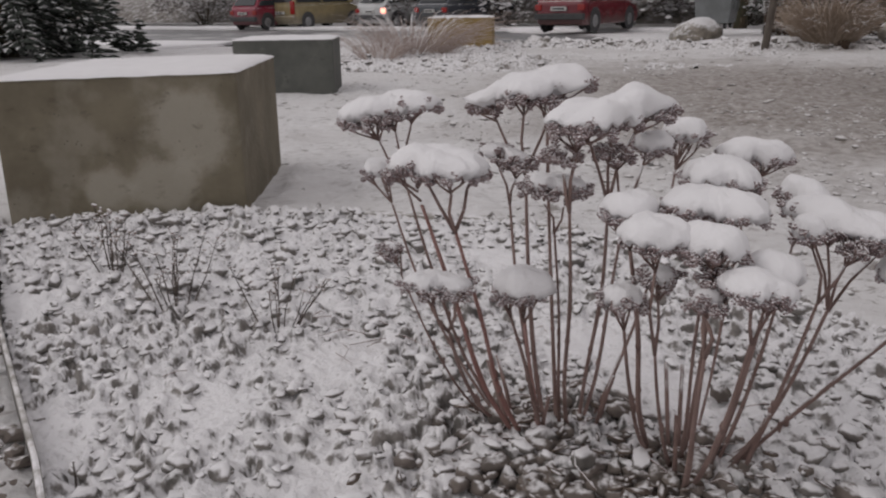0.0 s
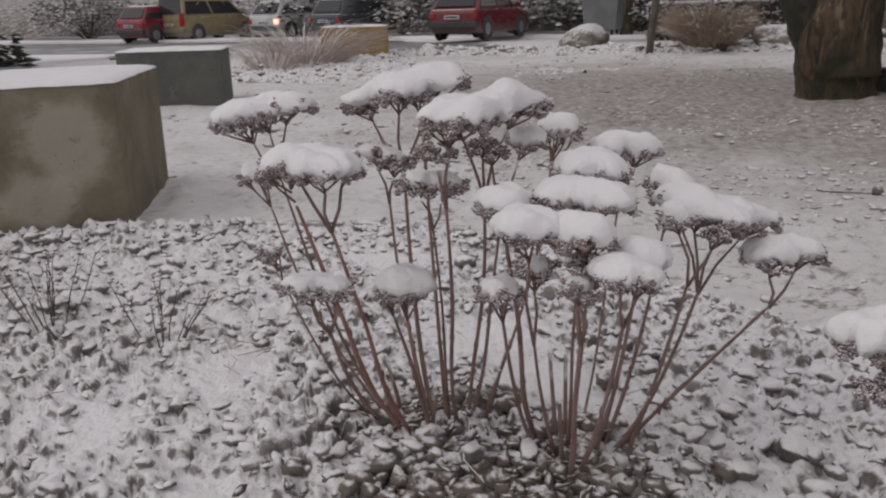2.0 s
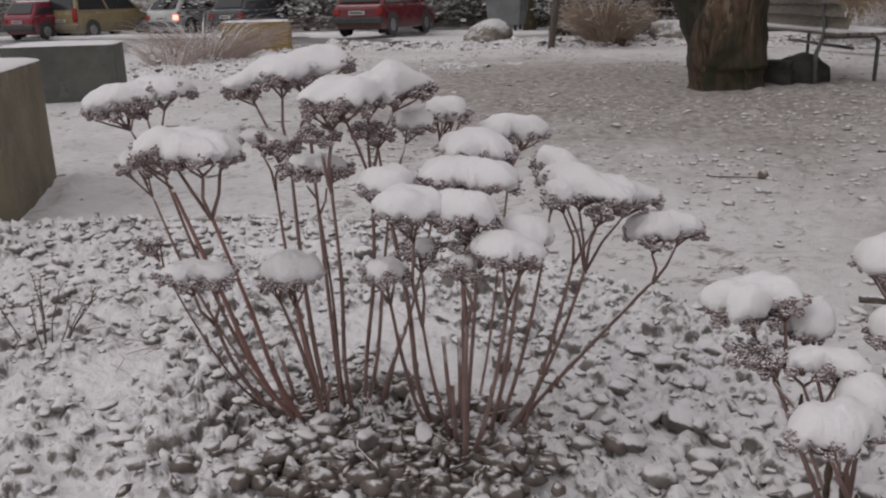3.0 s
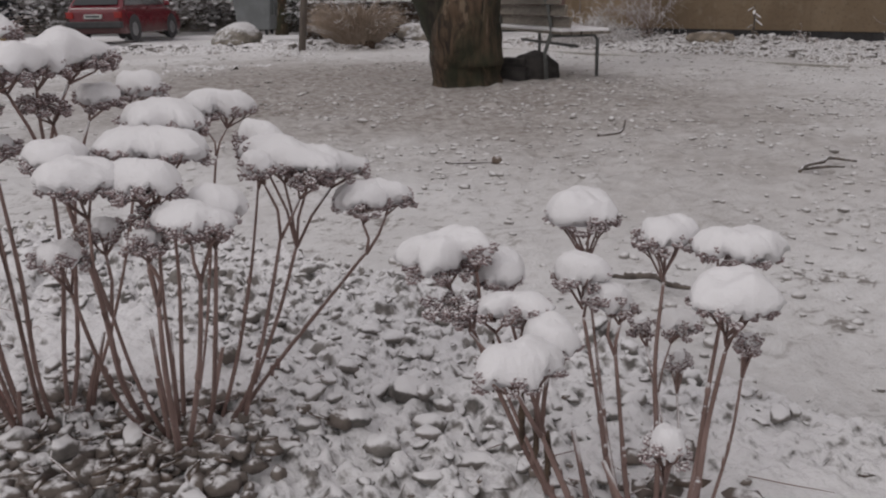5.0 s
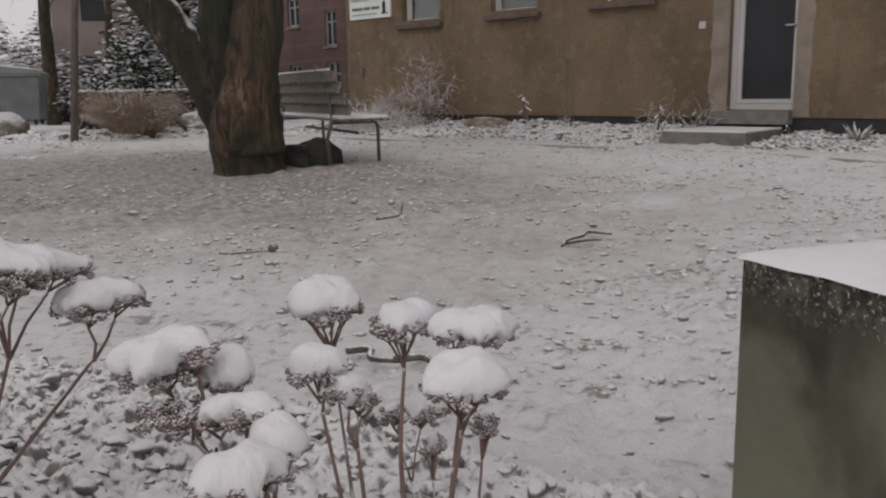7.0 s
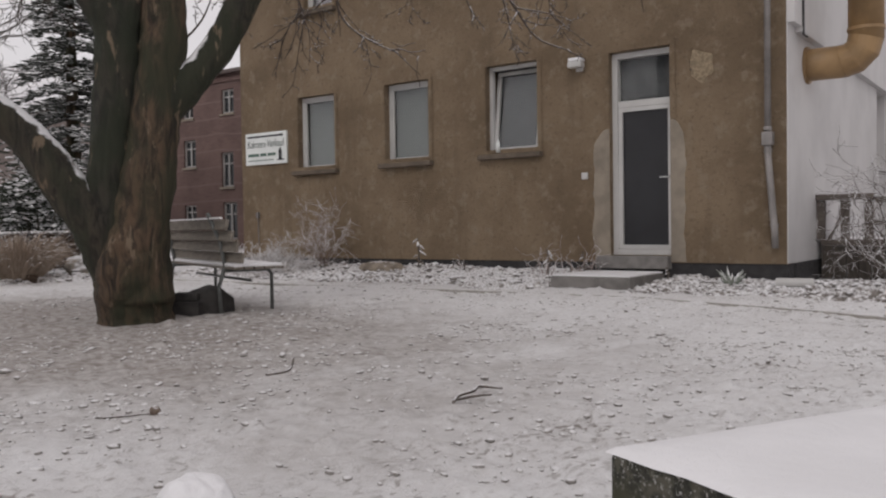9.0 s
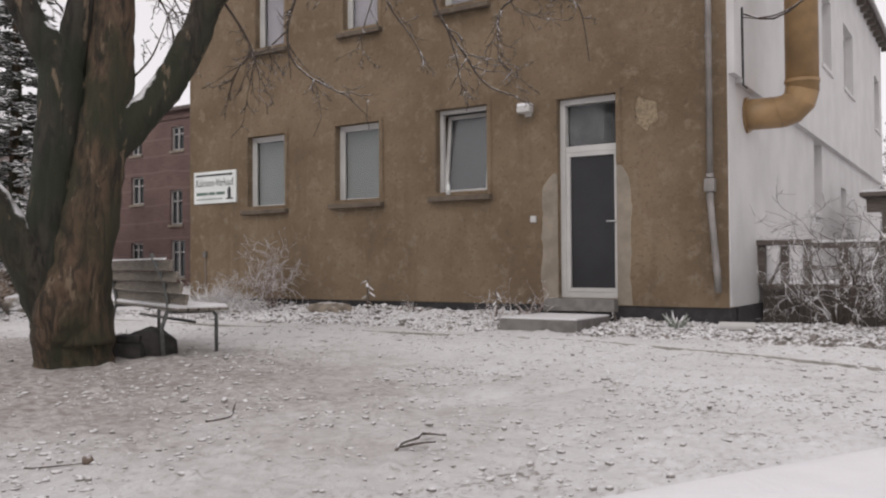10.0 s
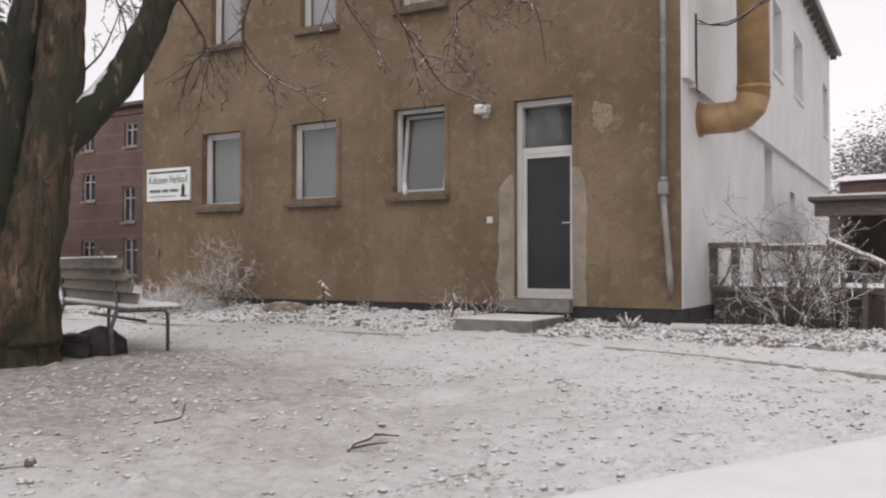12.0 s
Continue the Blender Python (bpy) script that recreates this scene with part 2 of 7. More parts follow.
M_CONC_YEL = concrete_material("ochre_concrete", (0.22, 0.15, 0.05), (0.30, 0.21, 0.08), (0.26, 0.19, 0.09))
M_CONC_GREY = plain("grey_step_concrete", (0.175, 0.165, 0.155), 0.9, vary=0.2, scale=7, bump=0.5, dist=0.008)
M_STONE = dusted("snowy_gravel", (0.10, 0.094, 0.088), (0.25, 0.23, 0.21), 0.24, 0.66, scale=30, per="island")
M_STONE1 = dusted("snowy_pebble", (0.10, 0.094, 0.088), (0.26, 0.23, 0.21), 0.32, 0.76, scale=30, per="object")
M_CLOD = dusted("snowy_clod", (0.16, 0.146, 0.134), (0.36, 0.335, 0.315), 0.24, 0.74, scale=60, per="island", snow=(0.72, 0.71, 0.71))
M_SOIL = dusted("snowy_soil", (0.115, 0.106, 0.098), (0.24, 0.22, 0.205), 0.53, 0.87, scale=26, bump=0.8, dist=0.009)
M_PEBBLE = dusted("damp_pebble", (0.085, 0.071, 0.062), (0.22, 0.185, 0.162), 0.78, 1.10, scale=30, per="island")
M_LITTER = dusted("leaf_litter", (0.070, 0.052, 0.043), (0.17, 0.128, 0.10), 0.7, 1.1, scale=30, per="island")
M_ROCK = dusted("snowy_boulder", (0.17, 0.15, 0.125), (0.33, 0.295, 0.25), 0.50, 0.80, scale=6, bump=0.8, dist=0.03)
M_DARKROCK = dusted("dark_rock", (0.022, 0.02, 0.019), (0.05, 0.045, 0.042), 1.25, 1.5, scale=9, bump=0.8, dist=0.02)
M_STEM = dusted("sedum_stem", (0.150, 0.095, 0.082), (0.300, 0.208, 0.185), 0.50, 0.90, scale=14, per="object", grain=200, bump=0.3, dist=0.002)
M_SEED = dusted("sedum_seed", (0.185, 0.128, 0.128), (0.380, 0.292, 0.288), 0.20, 0.90, scale=60, per="island", grain=400, bump=0.3, dist=0.001)
M_DRYLEAF = dusted("withered_leaf", (0.045, 0.030, 0.022), (0.11, 0.075, 0.05), 0.9, 1.2, scale=40, grain=200)
M_BARK = bark_material("tree_bark", (0.016, 0.012, 0.008), (0.105, 0.068, 0.042), (0.028, 0.031, 0.015))
# darker copies of the bark: moss and snow, plus limb shade in the colour
M_BARK_DARK = bark_material("mossy_shaded_bark", (0.010, 0.009, 0.007), (0.042, 0.036, 0.026), (0.020, 0.025, 0.013))
M_BARK_SNOWY = bark_material("snow_lined_bark", (0.012, 0.010, 0.008), (0.055, 0.045, 0.031), (0.022, 0.026, 0.013), 0.74)
M_TWIG = dusted("snowy_twig", (0.040, 0.030, 0.024), (0.085, 0.063, 0.050), 0.52, 0.82, scale=25, grain=150, bump=0.4, dist=0.004)
M_STICK = dusted("fallen_wood", (0.07, 0.058, 0.050), (0.15, 0.125, 0.108), 0.70, 1.05, scale=40, grain=150, bump=0.4, dist=0.004)
M_FROSTY = dusted("frosted_straw", (0.34, 0.27, 0.235), (0.52, 0.44, 0.40), 0.1, 0.7, scale=25, grain=150)
M_BORDER = dusted("snow_on_rubble", (0.12, 0.108, 0.098), (0.27, 0.24, 0.215), 0.72, 1.02, scale=14, bump=0.6, dist=0.008)
M_EARTH = dusted("snow_on_earth", (0.10, 0.086, 0.075), (0.24, 0.215, 0.195), 0.78, 1.06, scale=9, bump=0.6, dist=0.008)
M_FROST = dusted("frosted_twig", (0.20, 0.145, 0.125), (0.36, 0.285, 0.25), 0.0, 0.6, scale=25, grain=150)
M_STRAW = dusted("dry_grass", (0.24, 0.18, 0.135), (0.43, 0.35, 0.28), 0.55, 0.95, scale=15, per="island")
M_FIR = dusted("dark_needles", (0.024, 0.030, 0.025), (0.048, 0.057, 0.047), 0.80, 1.05, scale=3, per="island")
# snow on the needles, whose green is also lightened to suggest haze
M_NEEDLE = dusted("snowy_hazed_needles", (0.055, 0.062, 0.055), (0.10, 0.11, 0.095), 0.20, 0.70, scale=5, per="island")
M_EVERGREEN = dusted("snowy_leaves", (0.018, 0.026, 0.016), (0.045, 0.055, 0.034), 0.35, 0.65, scale=5, per="island")
# twig greys and their snow are paled to carry the background haze
M_BRUSH = dusted("haze_paled_brushwood", (0.11, 0.098, 0.092), (0.22, 0.20, 0.19), 0.15, 0.7, scale=5, per="island", snow=(0.60, 0.59, 0.60))
M_BANK = dusted("grassy_bank", (0.11, 0.095, 0.08), (0.22, 0.20, 0.18), 0.8, 1.3, scale=2, bump=0.8, dist=0.05)
M_BRICK = brick_material()
M_GREYHOUSE = plain("brown_grey_render", (0.245, 0.205, 0.19), 0.9, vary=0.15, scale=0.6)
M_OLDWOOD = wood_material("grey_bench_wood", (0.125, 0.106, 0.086), (0.215, 0.19, 0.158), True, (1.0, 3.0, 12.0))
M_DARKWOOD = wood_material("dark_timber", (0.080, 0.066, 0.058), (0.150, 0.126, 0.108), True)
# darker copy of the timber: shade below the deck painted into the boards
M_UNDERDECK = wood_material("shade_dark_boards", (0.040, 0.033, 0.028), (0.075, 0.062, 0.052), False, (9.0, 9.0, 1.0))
M_IRON = plain("painted_iron", (0.13, 0.135, 0.13), 0.5, 0.4, vary=0.25, scale=15)
M_EDGE = dusted("snowy_edging", (0.25, 0.235, 0.21), (0.36, 0.34, 0.31), 0.80, 1.15, scale=12)
M_BARESTONE = dusted("brown_stone", (0.17, 0.14, 0.11), (0.31, 0.26, 0.205), 0.85, 1.2, scale=7, bump=0.8, dist=0.02)
M_FIELD = dusted("field_stone", (0.07, 0.064, 0.06), (0.15, 0.135, 0.125), 0.35, 0.6, scale=20)
M_BIN = plain("grey_bin_plastic", (0.165, 0.175, 0.178), 0.5, vary=0.15, scale=3)
M_SIGN = plain("white_sign", (0.72, 0.74, 0.72), 0.5, vary=0.05, scale=3)
M_INK = plain("black_print", (0.03, 0.03, 0.032), 0.6, vary=0.1)
M_LETTER = plain("dark_green_print", (0.035, 0.055, 0.045), 0.6, vary=0.1)
M_GREENINK = plain("green_print", (0.09, 0.15, 0.12), 0.6, vary=0.1)
M_RUBBER = plain("tyre_rubber", (0.04, 0.04, 0.04), 0.85)
M_RIM = plain("wheel_rim", (0.38, 0.38, 0.39), 0.35, 0.7)
M_CARGLASS = plain("tinted_glass", (0.03, 0.033, 0.036), 0.08, vary=0.05)
M_TRIM = plain("black_trim", (0.05, 0.05, 0.052), 0.6)
M_PLATE = plain("plate_white", (0.6, 0.6, 0.58), 0.5)
M_REDLAMP = plain("tail_lamp_red", (0.28, 0.012, 0.01), 0.2)
M_CABLE = plain("black_cable", (0.03, 0.03, 0.03), 0.7)
M_CLAY = plain("terracotta", (0.27, 0.15, 0.10), 0.85)
M_AGAVE = dusted("frosted_agave", (0.16, 0.18, 0.15), (0.26, 0.28, 0.24), 0.2, 0.7, scale=25)
_lit = Net("lit_tail_lamp", 0.3).colour((0.5, 0.05, 0.03))
_lit.b.inputs["Emission Color"].default_value = (1.0, 0.35, 0.25, 1)
_lit.b.inputs["Emission Strength"].default_value = 3.0
M_LIT = _lit.m


# ---------------------------------------------------------------- mesh tools
class Geo:
    """Vertices and faces gathered for one mesh."""

    def __init__(self):
        self.v, self.f = [], []

    def add(self, verts, faces):
        k = len(self.v)
        self.v.extend(tuple(map(float, p)) for p in verts)
        self.f.extend(tuple(i + k for i in face) for face in faces)
        return self

    def box(self, lo, hi, m=None):
        (a, b, c), (d, e, g) = lo, hi
        p = [Vector(q) for q in ((a, b, c), (d, b, c), (d, e, c), (a, e, c), (a, b, g), (d, b, g), (d, e, g), (a, e, g))]
        if m is not None:
            p = [m @ q for q in p]
        return self.add(p, ((0, 3, 2, 1), (4, 5, 6, 7), (0, 1, 5, 4), (1, 2, 6, 5), (2, 3, 7, 6), (3, 0, 4, 7)))

    def tube(self, pts, radii, sides=8, cap=True):
        """A round bar along points, with a radius at each."""
        pts = [Vector(p) for p in pts]
        if not hasattr(radii, "__len__"):
            radii = [radii] * len(pts)
        k, n = len(self.v), len(pts)
        side = None
        for i, p in enumerate(pts):
            t = (pts[min(i + 1, n - 1)] - pts[max(i - 1, 0)]).normalized()
            if side is None:
                side = t.orthogonal().normalized()
            side = (side - t * side.dot(t)).normalized()
            other = t.cross(side)
            for j in range(sides):
                a = 2 * math.pi * j / sides
                self.v.append(tuple(p + radii[i] * (math.cos(a) * side + math.sin(a) * other)))
        for i in range(n - 1):
            for j in range(sides):
                a, b = k + i * sides + j, k + i * sides + (j + 1) % sides
                self.f.append((a, b, b + sides, a + sides))
        if cap:
            self.f.append(tuple(k + j for j in reversed(range(sides))))
            self.f.append(tuple(k + (n - 1) * sides + j for j in range(sides)))
        return self

    def slab(self, outline, z0, z1, m=None):
        """An outline in the plane, raised from z0 to z1."""
        n = len(outline)
        p = [Vector((x, y, z0)) for x, y in outline] + [Vector((x, y, z1)) for x, y in outline]
        if m is not None:
            p = [m @ q for q in p]
        return self.add(p, [tuple(reversed(range(n))), tuple(range(n, 2 * n))] + [(i, (i + 1) % n, n + (i + 1) % n, n + i) for i in range(n)])

    def mesh(self, name, material, smooth=False):
        me = bpy.data.meshes.new(name)
        me.from_pydata(self.v, [], self.f)
        me.materials.append(material)
        if smooth:
            me.polygons.foreach_set("use_smooth", [True] * len(me.polygons))
        me.update()
        return me


def softened(me, width, segments=2, angle=35):
    """Rounds the sharp edges of a mesh."""
    bm = bmesh.new()
    bm.from_mesh(me)
    bmesh.ops.remove_doubles(bm, verts=bm.verts, dist=1e-5)
    edges = [e for e in bm.edges if len(e.link_faces) == 2 and e.calc_face_angle() > radians(angle)]
    bmesh.ops.bevel(bm, geom=edges, offset=width, segments=segments, affect="EDGES", profile=0.6)
    bm.to_mesh(me)
    bm.free()
    return me


def thing(name, place=(0, 0, 0), turn=0.0, label="", category="", group="", kind=""):
    """An empty at a thing's base, to hold its parts."""
    ob = new(name)
    ob.empty_display_size = 0.1
    ob.matrix_world = pose(*place, 0, 0, turn)
    return tagged(ob, label, category, group, kind)


def part(name, geo, material, parent, label="", smooth=False, bevel=0.0, m=None):
    me = geo.mesh(name, material, smooth) if isinstance(geo, Geo) else geo
    if bevel:
        softened(me, bevel)
    ob = new(name, me)
    ob.parent = parent
    if m is not None:
        ob.matrix_basis = m
    return tagged(ob, label)


def single(name, geo, material, label, category, group="", kind="", smooth=False, bevel=0.0, m=None):
    """A thing that is one mesh."""
    me = geo.mesh(name, material, smooth) if isinstance(geo, Geo) else geo
    if bevel:
        softened(me, bevel)
    ob = new(name, me)
    if m is not None:
        ob.matrix_world = m
    return tagged(ob, label, category, group, kind)


def _ico(level):
    bm = bmesh.new()
    bmesh.ops.create_icosphere(bm, subdivisions=level, radius=1.0)
    v = np.array([x.co[:] for x in bm.verts])
    f = np.array([[x.index for x in q.verts] for q in bm.faces])
    bm.free()
    return v, f


ICO = {k: _ico(k) for k in (1, 2, 3, 4)}


def lumpy(level, amount, scale, seed, flat=None):
    """A knobbly ball: vertices and faces."""
    v, f = ICO[level]
    off = Vector((seed * 7.31, seed * 3.17, seed * 5.77))
    k = np.array([1 + amount * noise.noise(Vector(p) * scale + off) + 0.4 * amount * noise.noise(Vector(p) * scale * 2.3 + off) for p in v])
    v = v * k[:, None]
    if flat is not None:
        v[:, 2] = np.where(v[:, 2] < flat, flat + (v[:, 2] - flat) * 0.15, v[:, 2])
    return v, f


def many(name, shapes, spots, material, smooth=True):
    """One mesh of many placed copies. spots: rows of x, y, z, turn, tilt, sx, sy, sz and the shape's number."""
    vs, fs, k = [], [], 0
    for x, y, z, turn, tilt, sx, sy, sz, kind in spots:
        v, f = shapes[int(kind) % len(shapes)]
        c, s, ct, st = math.cos(turn), math.sin(turn), math.cos(tilt), math.sin(tilt)
        w = v * (sx, sy, sz)
        w = w @ np.array([[1, 0, 0], [0, ct, st], [0, -st, ct]]) @ np.array([[c, s, 0], [-s, c, 0], [0, 0, 1]]) + (x, y, z)
        vs.append(w), fs.append(f + k)
        k += len(v)
    vs, fs = np.concatenate(vs), np.concatenate(fs)
    me = bpy.data.meshes.new(name)
    me.vertices.add(len(vs))
    me.vertices.foreach_set("co", vs.ravel())
    n, w = fs.shape
    me.loops.add(n * w)
    me.loops.foreach_set("vertex_index", fs.ravel())
    me.polygons.add(n)
    me.polygons.foreach_set("loop_start", np.arange(n) * w)
    me.polygons.foreach_set("use_smooth", np.full(n, smooth))
    me.update(calc_edges=True)
    me.validate()
    me.materials.append(material)
    return me


def lattice(x, y, seed):
    """Smooth random heights between -1 and 1 over the plane, one to a metre."""
    xi, yi = np.floor(x).astype(np.int64), np.floor(y).astype(np.int64)
    fx, fy = x - xi, y - yi
    fx, fy = fx * fx * (3 - 2 * fx), fy * fy * (3 - 2 * fy)

    def h(a, b):
        n = (a * 374761393 + b * 668265263 + seed * 1442695041) & 0xFFFFFFFF
        n = ((n ^ (n >> 13)) * 1274126177) & 0xFFFFFFFF
        return ((n ^ (n >> 16)) & 0xFFFF) / 32767.5 - 1

    top = h(xi, yi) * (1 - fx) + h(xi + 1, yi) * fx
    low = h(xi, yi + 1) * (1 - fx) + h(xi + 1, yi + 1) * fx
    return top * (1 - fy) + low * fy


def inside(x, y, outline):
    """Whether points lie within an outline."""
    got = np.zeros(np.shape(x), bool)
    n = len(outline)
    for i in range(n):
        (ax, ay), (bx, by) = outline[i], outline[(i + 1) % n]
        got ^= ((ay > y) != (by > y)) & (x < (bx - ax) * (y - ay) / (by - ay + 1e-12) + ax)
    return got


# ---------------------------------------------------------------- the ground
BED = [(-3.30, -1.36), (-3.30, -0.35), (-3.10, 0.42), (-2.85, 0.85), (-2.35, 1.16), (-1.86, 1.36), (-1.3, 1.52), (-0.55, 1.62),
       (0.0, 1.5), (0.6, 1.1), (0.9, 0.5), (0.5, 0.25), (-0.55, -0.08), (-1.32, -0.44), (-2.05, -0.80)]


def ground_height(x, y):
    near = np.exp(-(((x + 3) / 9) ** 2 + ((y - 4) / 8) ** 2) ** 2)
    h = 0.020 * lattice(x * 0.9, y * 0.9, 3) + near * (0.012 * lattice(x * 4, y * 4, 5) + 0.012 * lattice(x * 11, y * 11, 7) + 0.0055 * lattice(x * 24, y * 24, 8))
    clump = np.clip(lattice(x * 7, y * 7, 11) + 0.6 * lattice(x * 17, y * 17, 12) - 0.62, 0, 1)
    return h + near * 0.042 * clump - 0.012


def ground():
    xs = np.concatenate([-np.geomspace(900, 17, 24), np.arange(-16.0, -6.0, 0.10), np.arange(-6.0, 1.5, 0.03), np.arange(1.5, 6, 0.15), np.geomspace(6, 900, 22)])
    ys = np.concatenate([-np.geomspace(900, 7, 22), np.arange(-6.5, -1.2, 0.15), np.arange(-1.2, 5.0, 0.03), np.arange(5.0, 12.0, 0.07), np.geomspace(12.1, 900, 22)])
    gx, gy = np.meshgrid(xs, ys)
    z = ground_height(gx, gy)
    z = np.where(inside(gx, gy, BED), z - 0.035, z)
    z = np.where(gx < -15.4 + 0.5 * (gy - 3.4), np.minimum(z, 0.0) - 0.13 * np.clip((-15.4 + 0.5 * (gy - 3.4) - gx) / 3, 0, 1) - 0.22 * np.clip((-19.4 + 0.5 * (gy - 3.4) - gx) / 18, 0, 1), z)
    ny, nx = gx.shape
    v = np.stack([gx, gy, z], -1).reshape(-1, 3)
    i = np.arange(ny * nx).reshape(ny, nx)
    f = np.stack([i[:-1, :-1], i[:-1, 1:], i[1:, 1:], i[1:, :-1]], -1).reshape(-1, 4)
    me = many("ground", [(v, f)], [(0, 0, 0, 0, 0, 1, 1, 1, 0)], M_YARD)
    return tagged(new("ground", me), "trodden thin snow over a gravel yard with brown patches", "ground", kind="structure")


ground()


def road():
    g = Geo()
    near = [(-34, -36), (-24, -14), (-18.8, -3.6), (-15.6, 3.4), (-13.4, 8.5), (-8, 22)]
    far = [(-60, -36), (-45, -14), (-37, -3), (-30, 6), (-25, 12), (-14, 30)]
    n = len(near)
    g.add([(x, y, -0.02) for x, y in near] + [(x - 2.8, y + 0.6, -0.115) for x, y in near] + [(x, y, -0.29) for x, y in far],
          [(i, i + 1, n + i + 1, n + i) for i in range(n - 1)] + [(n + i, n + i + 1, 2 * n + i + 1, 2 * n + i) for i in range(n - 1)])
    single("road", g, M_ROAD, "wet dark asphalt street with slushy streaks", "road", kind="structure")
    verge = Geo()
    for (ax, ay), (bx, by) in zip(far[:-1], far[1:]):
        verge.box((0, -0.5, -0.36), (math.hypot(bx - ax, by - ay), 1.5, -0.17), Matrix.Translation((ax, ay, 0)) @ Matrix.Rotation(math.atan2(by - ay, bx - ax), 4, "Z"))
    single("kerb", verge, M_SNOW, "snow-covered kerb strip along the far street edge", "kerb", kind="structure", bevel=0.04)
    strip = Geo()
    xy = [(-33, -26), (-22, -9.5), (-18.4, -5.2), (-16.6, -4.6), (-18.2, -3.2), (-19.4, -3.0), (-24, -11), (-36, -28)]
    strip.slab(xy, -0.1, 0.03)
    single("snow_strip", strip, M_SNOW, "strip of clean snow beside the street", "snow", kind="structure", bevel=0.02)


road()


def calm_snow(x, y):
    """Where the snow lies smooth over the gravel: 1 at the middle of such a patch."""
    spots = ((-1.82, 0.02, 0.16, 0.12), (-2.57, 0.51, 0.2, 0.14), (-1.5, -0.54, 0.14, 0.12), (-2.3, -0.9, 0.2, 0.16), (-1.55, 0.75, 0.14, 0.12), (-1.85, 0.62, 0.24, 0.20),
             (-0.45, 1.35, 0.38, 0.24), (-0.15, 1.1, 0.4, 0.28), (-1.28, 0.03, 0.12, 0.08), (-1.62, -0.22, 0.12, 0.08))
    return sum(np.exp(-((x - a) / p) ** 2 - ((y - b) / q) ** 2) for a, b, p, q in spots)


def bed_height(x, y):
    """Snow lying over coarse gravel: round lumps parted by narrow hollows."""
    def turned(a, k, seed):
        c, q = math.cos(a), math.sin(a)
        return lattice((x * c - y * q) * k + seed, (x * q + y * c) * k, seed)

    def pillows(k, seed, fill):
        """Rounded lumps, one to a cell of an uneven grid."""
        u = x * k + 0.45 * turned(0.4, k * 0.7, seed) + 0.16 * turned(1.2, k * 2.4, seed + 1)
        v = y * k * 1.12 + 0.45 * turned(2.0, k * 0.7, seed + 2) + 0.16 * turned(2.9, k * 2.4, seed + 3)
        cu, cv = np.floor(u), np.floor(v)
        best = np.zeros_like(u)
        for a in (-1, 0, 1):
            for b in (-1, 0, 1):
                p, q = cu + a, cv + b
                h = np.abs(np.sin(p * 12.9898 + q * 78.233 + seed) * 43758.5453) % 1
                h2 = np.abs(np.sin(p * 39.346 + q * 11.135 + seed * 2) * 24634.6345) % 1
                h3 = np.abs(np.sin(p * 73.156 + q * 52.235 + seed * 3) * 12345.678) % 1
                d2 = (u - p - 0.15 - 0.7 * h) ** 2 + (v - q - 0.15 - 0.7 * h2) ** 2
                best = np.maximum(best, (0.35 + 0.65 * h3) * np.sqrt(np.clip(1 - d2 / (fill * (0.55 + 0.45 * h3)) ** 2, 0, 1)))
        return best

    rough = 0.72 + 0.28 * np.clip(turned(0.9, 2.2, 47) * 1.6 + 0.5, 0, 1)
    mid = np.abs(turned(1.1, 24, 43)) + np.abs(turned(2.7, 27, 44))
    small = np.abs(turned(0.2, 50, 45)) + np.abs(turned(1.4, 56, 46))
    lumps = np.maximum(0.030 * pillows(14, 41, 0.56), 0.021 * pillows(25, 44, 0.54))
    fine = 0.026 * mid + 0.017 * small
    calm = calm_snow(x, y)
    rough = rough * (1 - 0.8 * np.clip(calm, 0, 1)) 
    return 0.022 * np.clip(calm, 0, 1) + 1.08 * rough * (lumps + fine) - 0.030 + 0.007 * turned(0.3, 4, 48)


def bed_base():
    for k, (x0, x1, step) in enumerate(((-2.15, 0.5, 0.0075), (-3.4, -2.15, 0.0125))):
        gx, gy = np.meshgrid(np.arange(x0, x1 + step * 0.9, step), np.arange(-1.45, 1.75, step))
        i = np.arange(gx.size).reshape(gx.shape)
        f = np.stack([i[:-1, :-1], i[:-1, 1:], i[1:, 1:], i[1:, :-1]], -1).reshape(-1, 4)
        p = np.stack([gx, gy], -1).reshape(-1, 2)
        mid = p[f[:, 0]] + step / 2
        mid = (mid - (-1.7, 0.2)) * 0.985 + (-1.7, 0.2)
        f = f[inside(mid[:, 0], mid[:, 1], BED)]
        used = np.unique(f)
        at = np.zeros(len(p), np.int64)
        at[used] = np.arange(len(used))
        p = p[used]
        v = np.stack([p[:, 0], p[:, 1], bed_height(p[:, 0], p[:, 1])], -1)
        me = many("gravel_bed", [(v, at[f])], [(0, 0, 0, 0, 0, 1, 1, 1, 0)], M_SOIL)
        if k == 0:
            whole = tagged(new("gravel_bed", me), "planting bed of coarse gravel under lumpy fresh snow", "flower bed", kind="structure")
        else:
            part("far_bed", me, M_SOIL, whole)
    return whole


bed = bed_base()


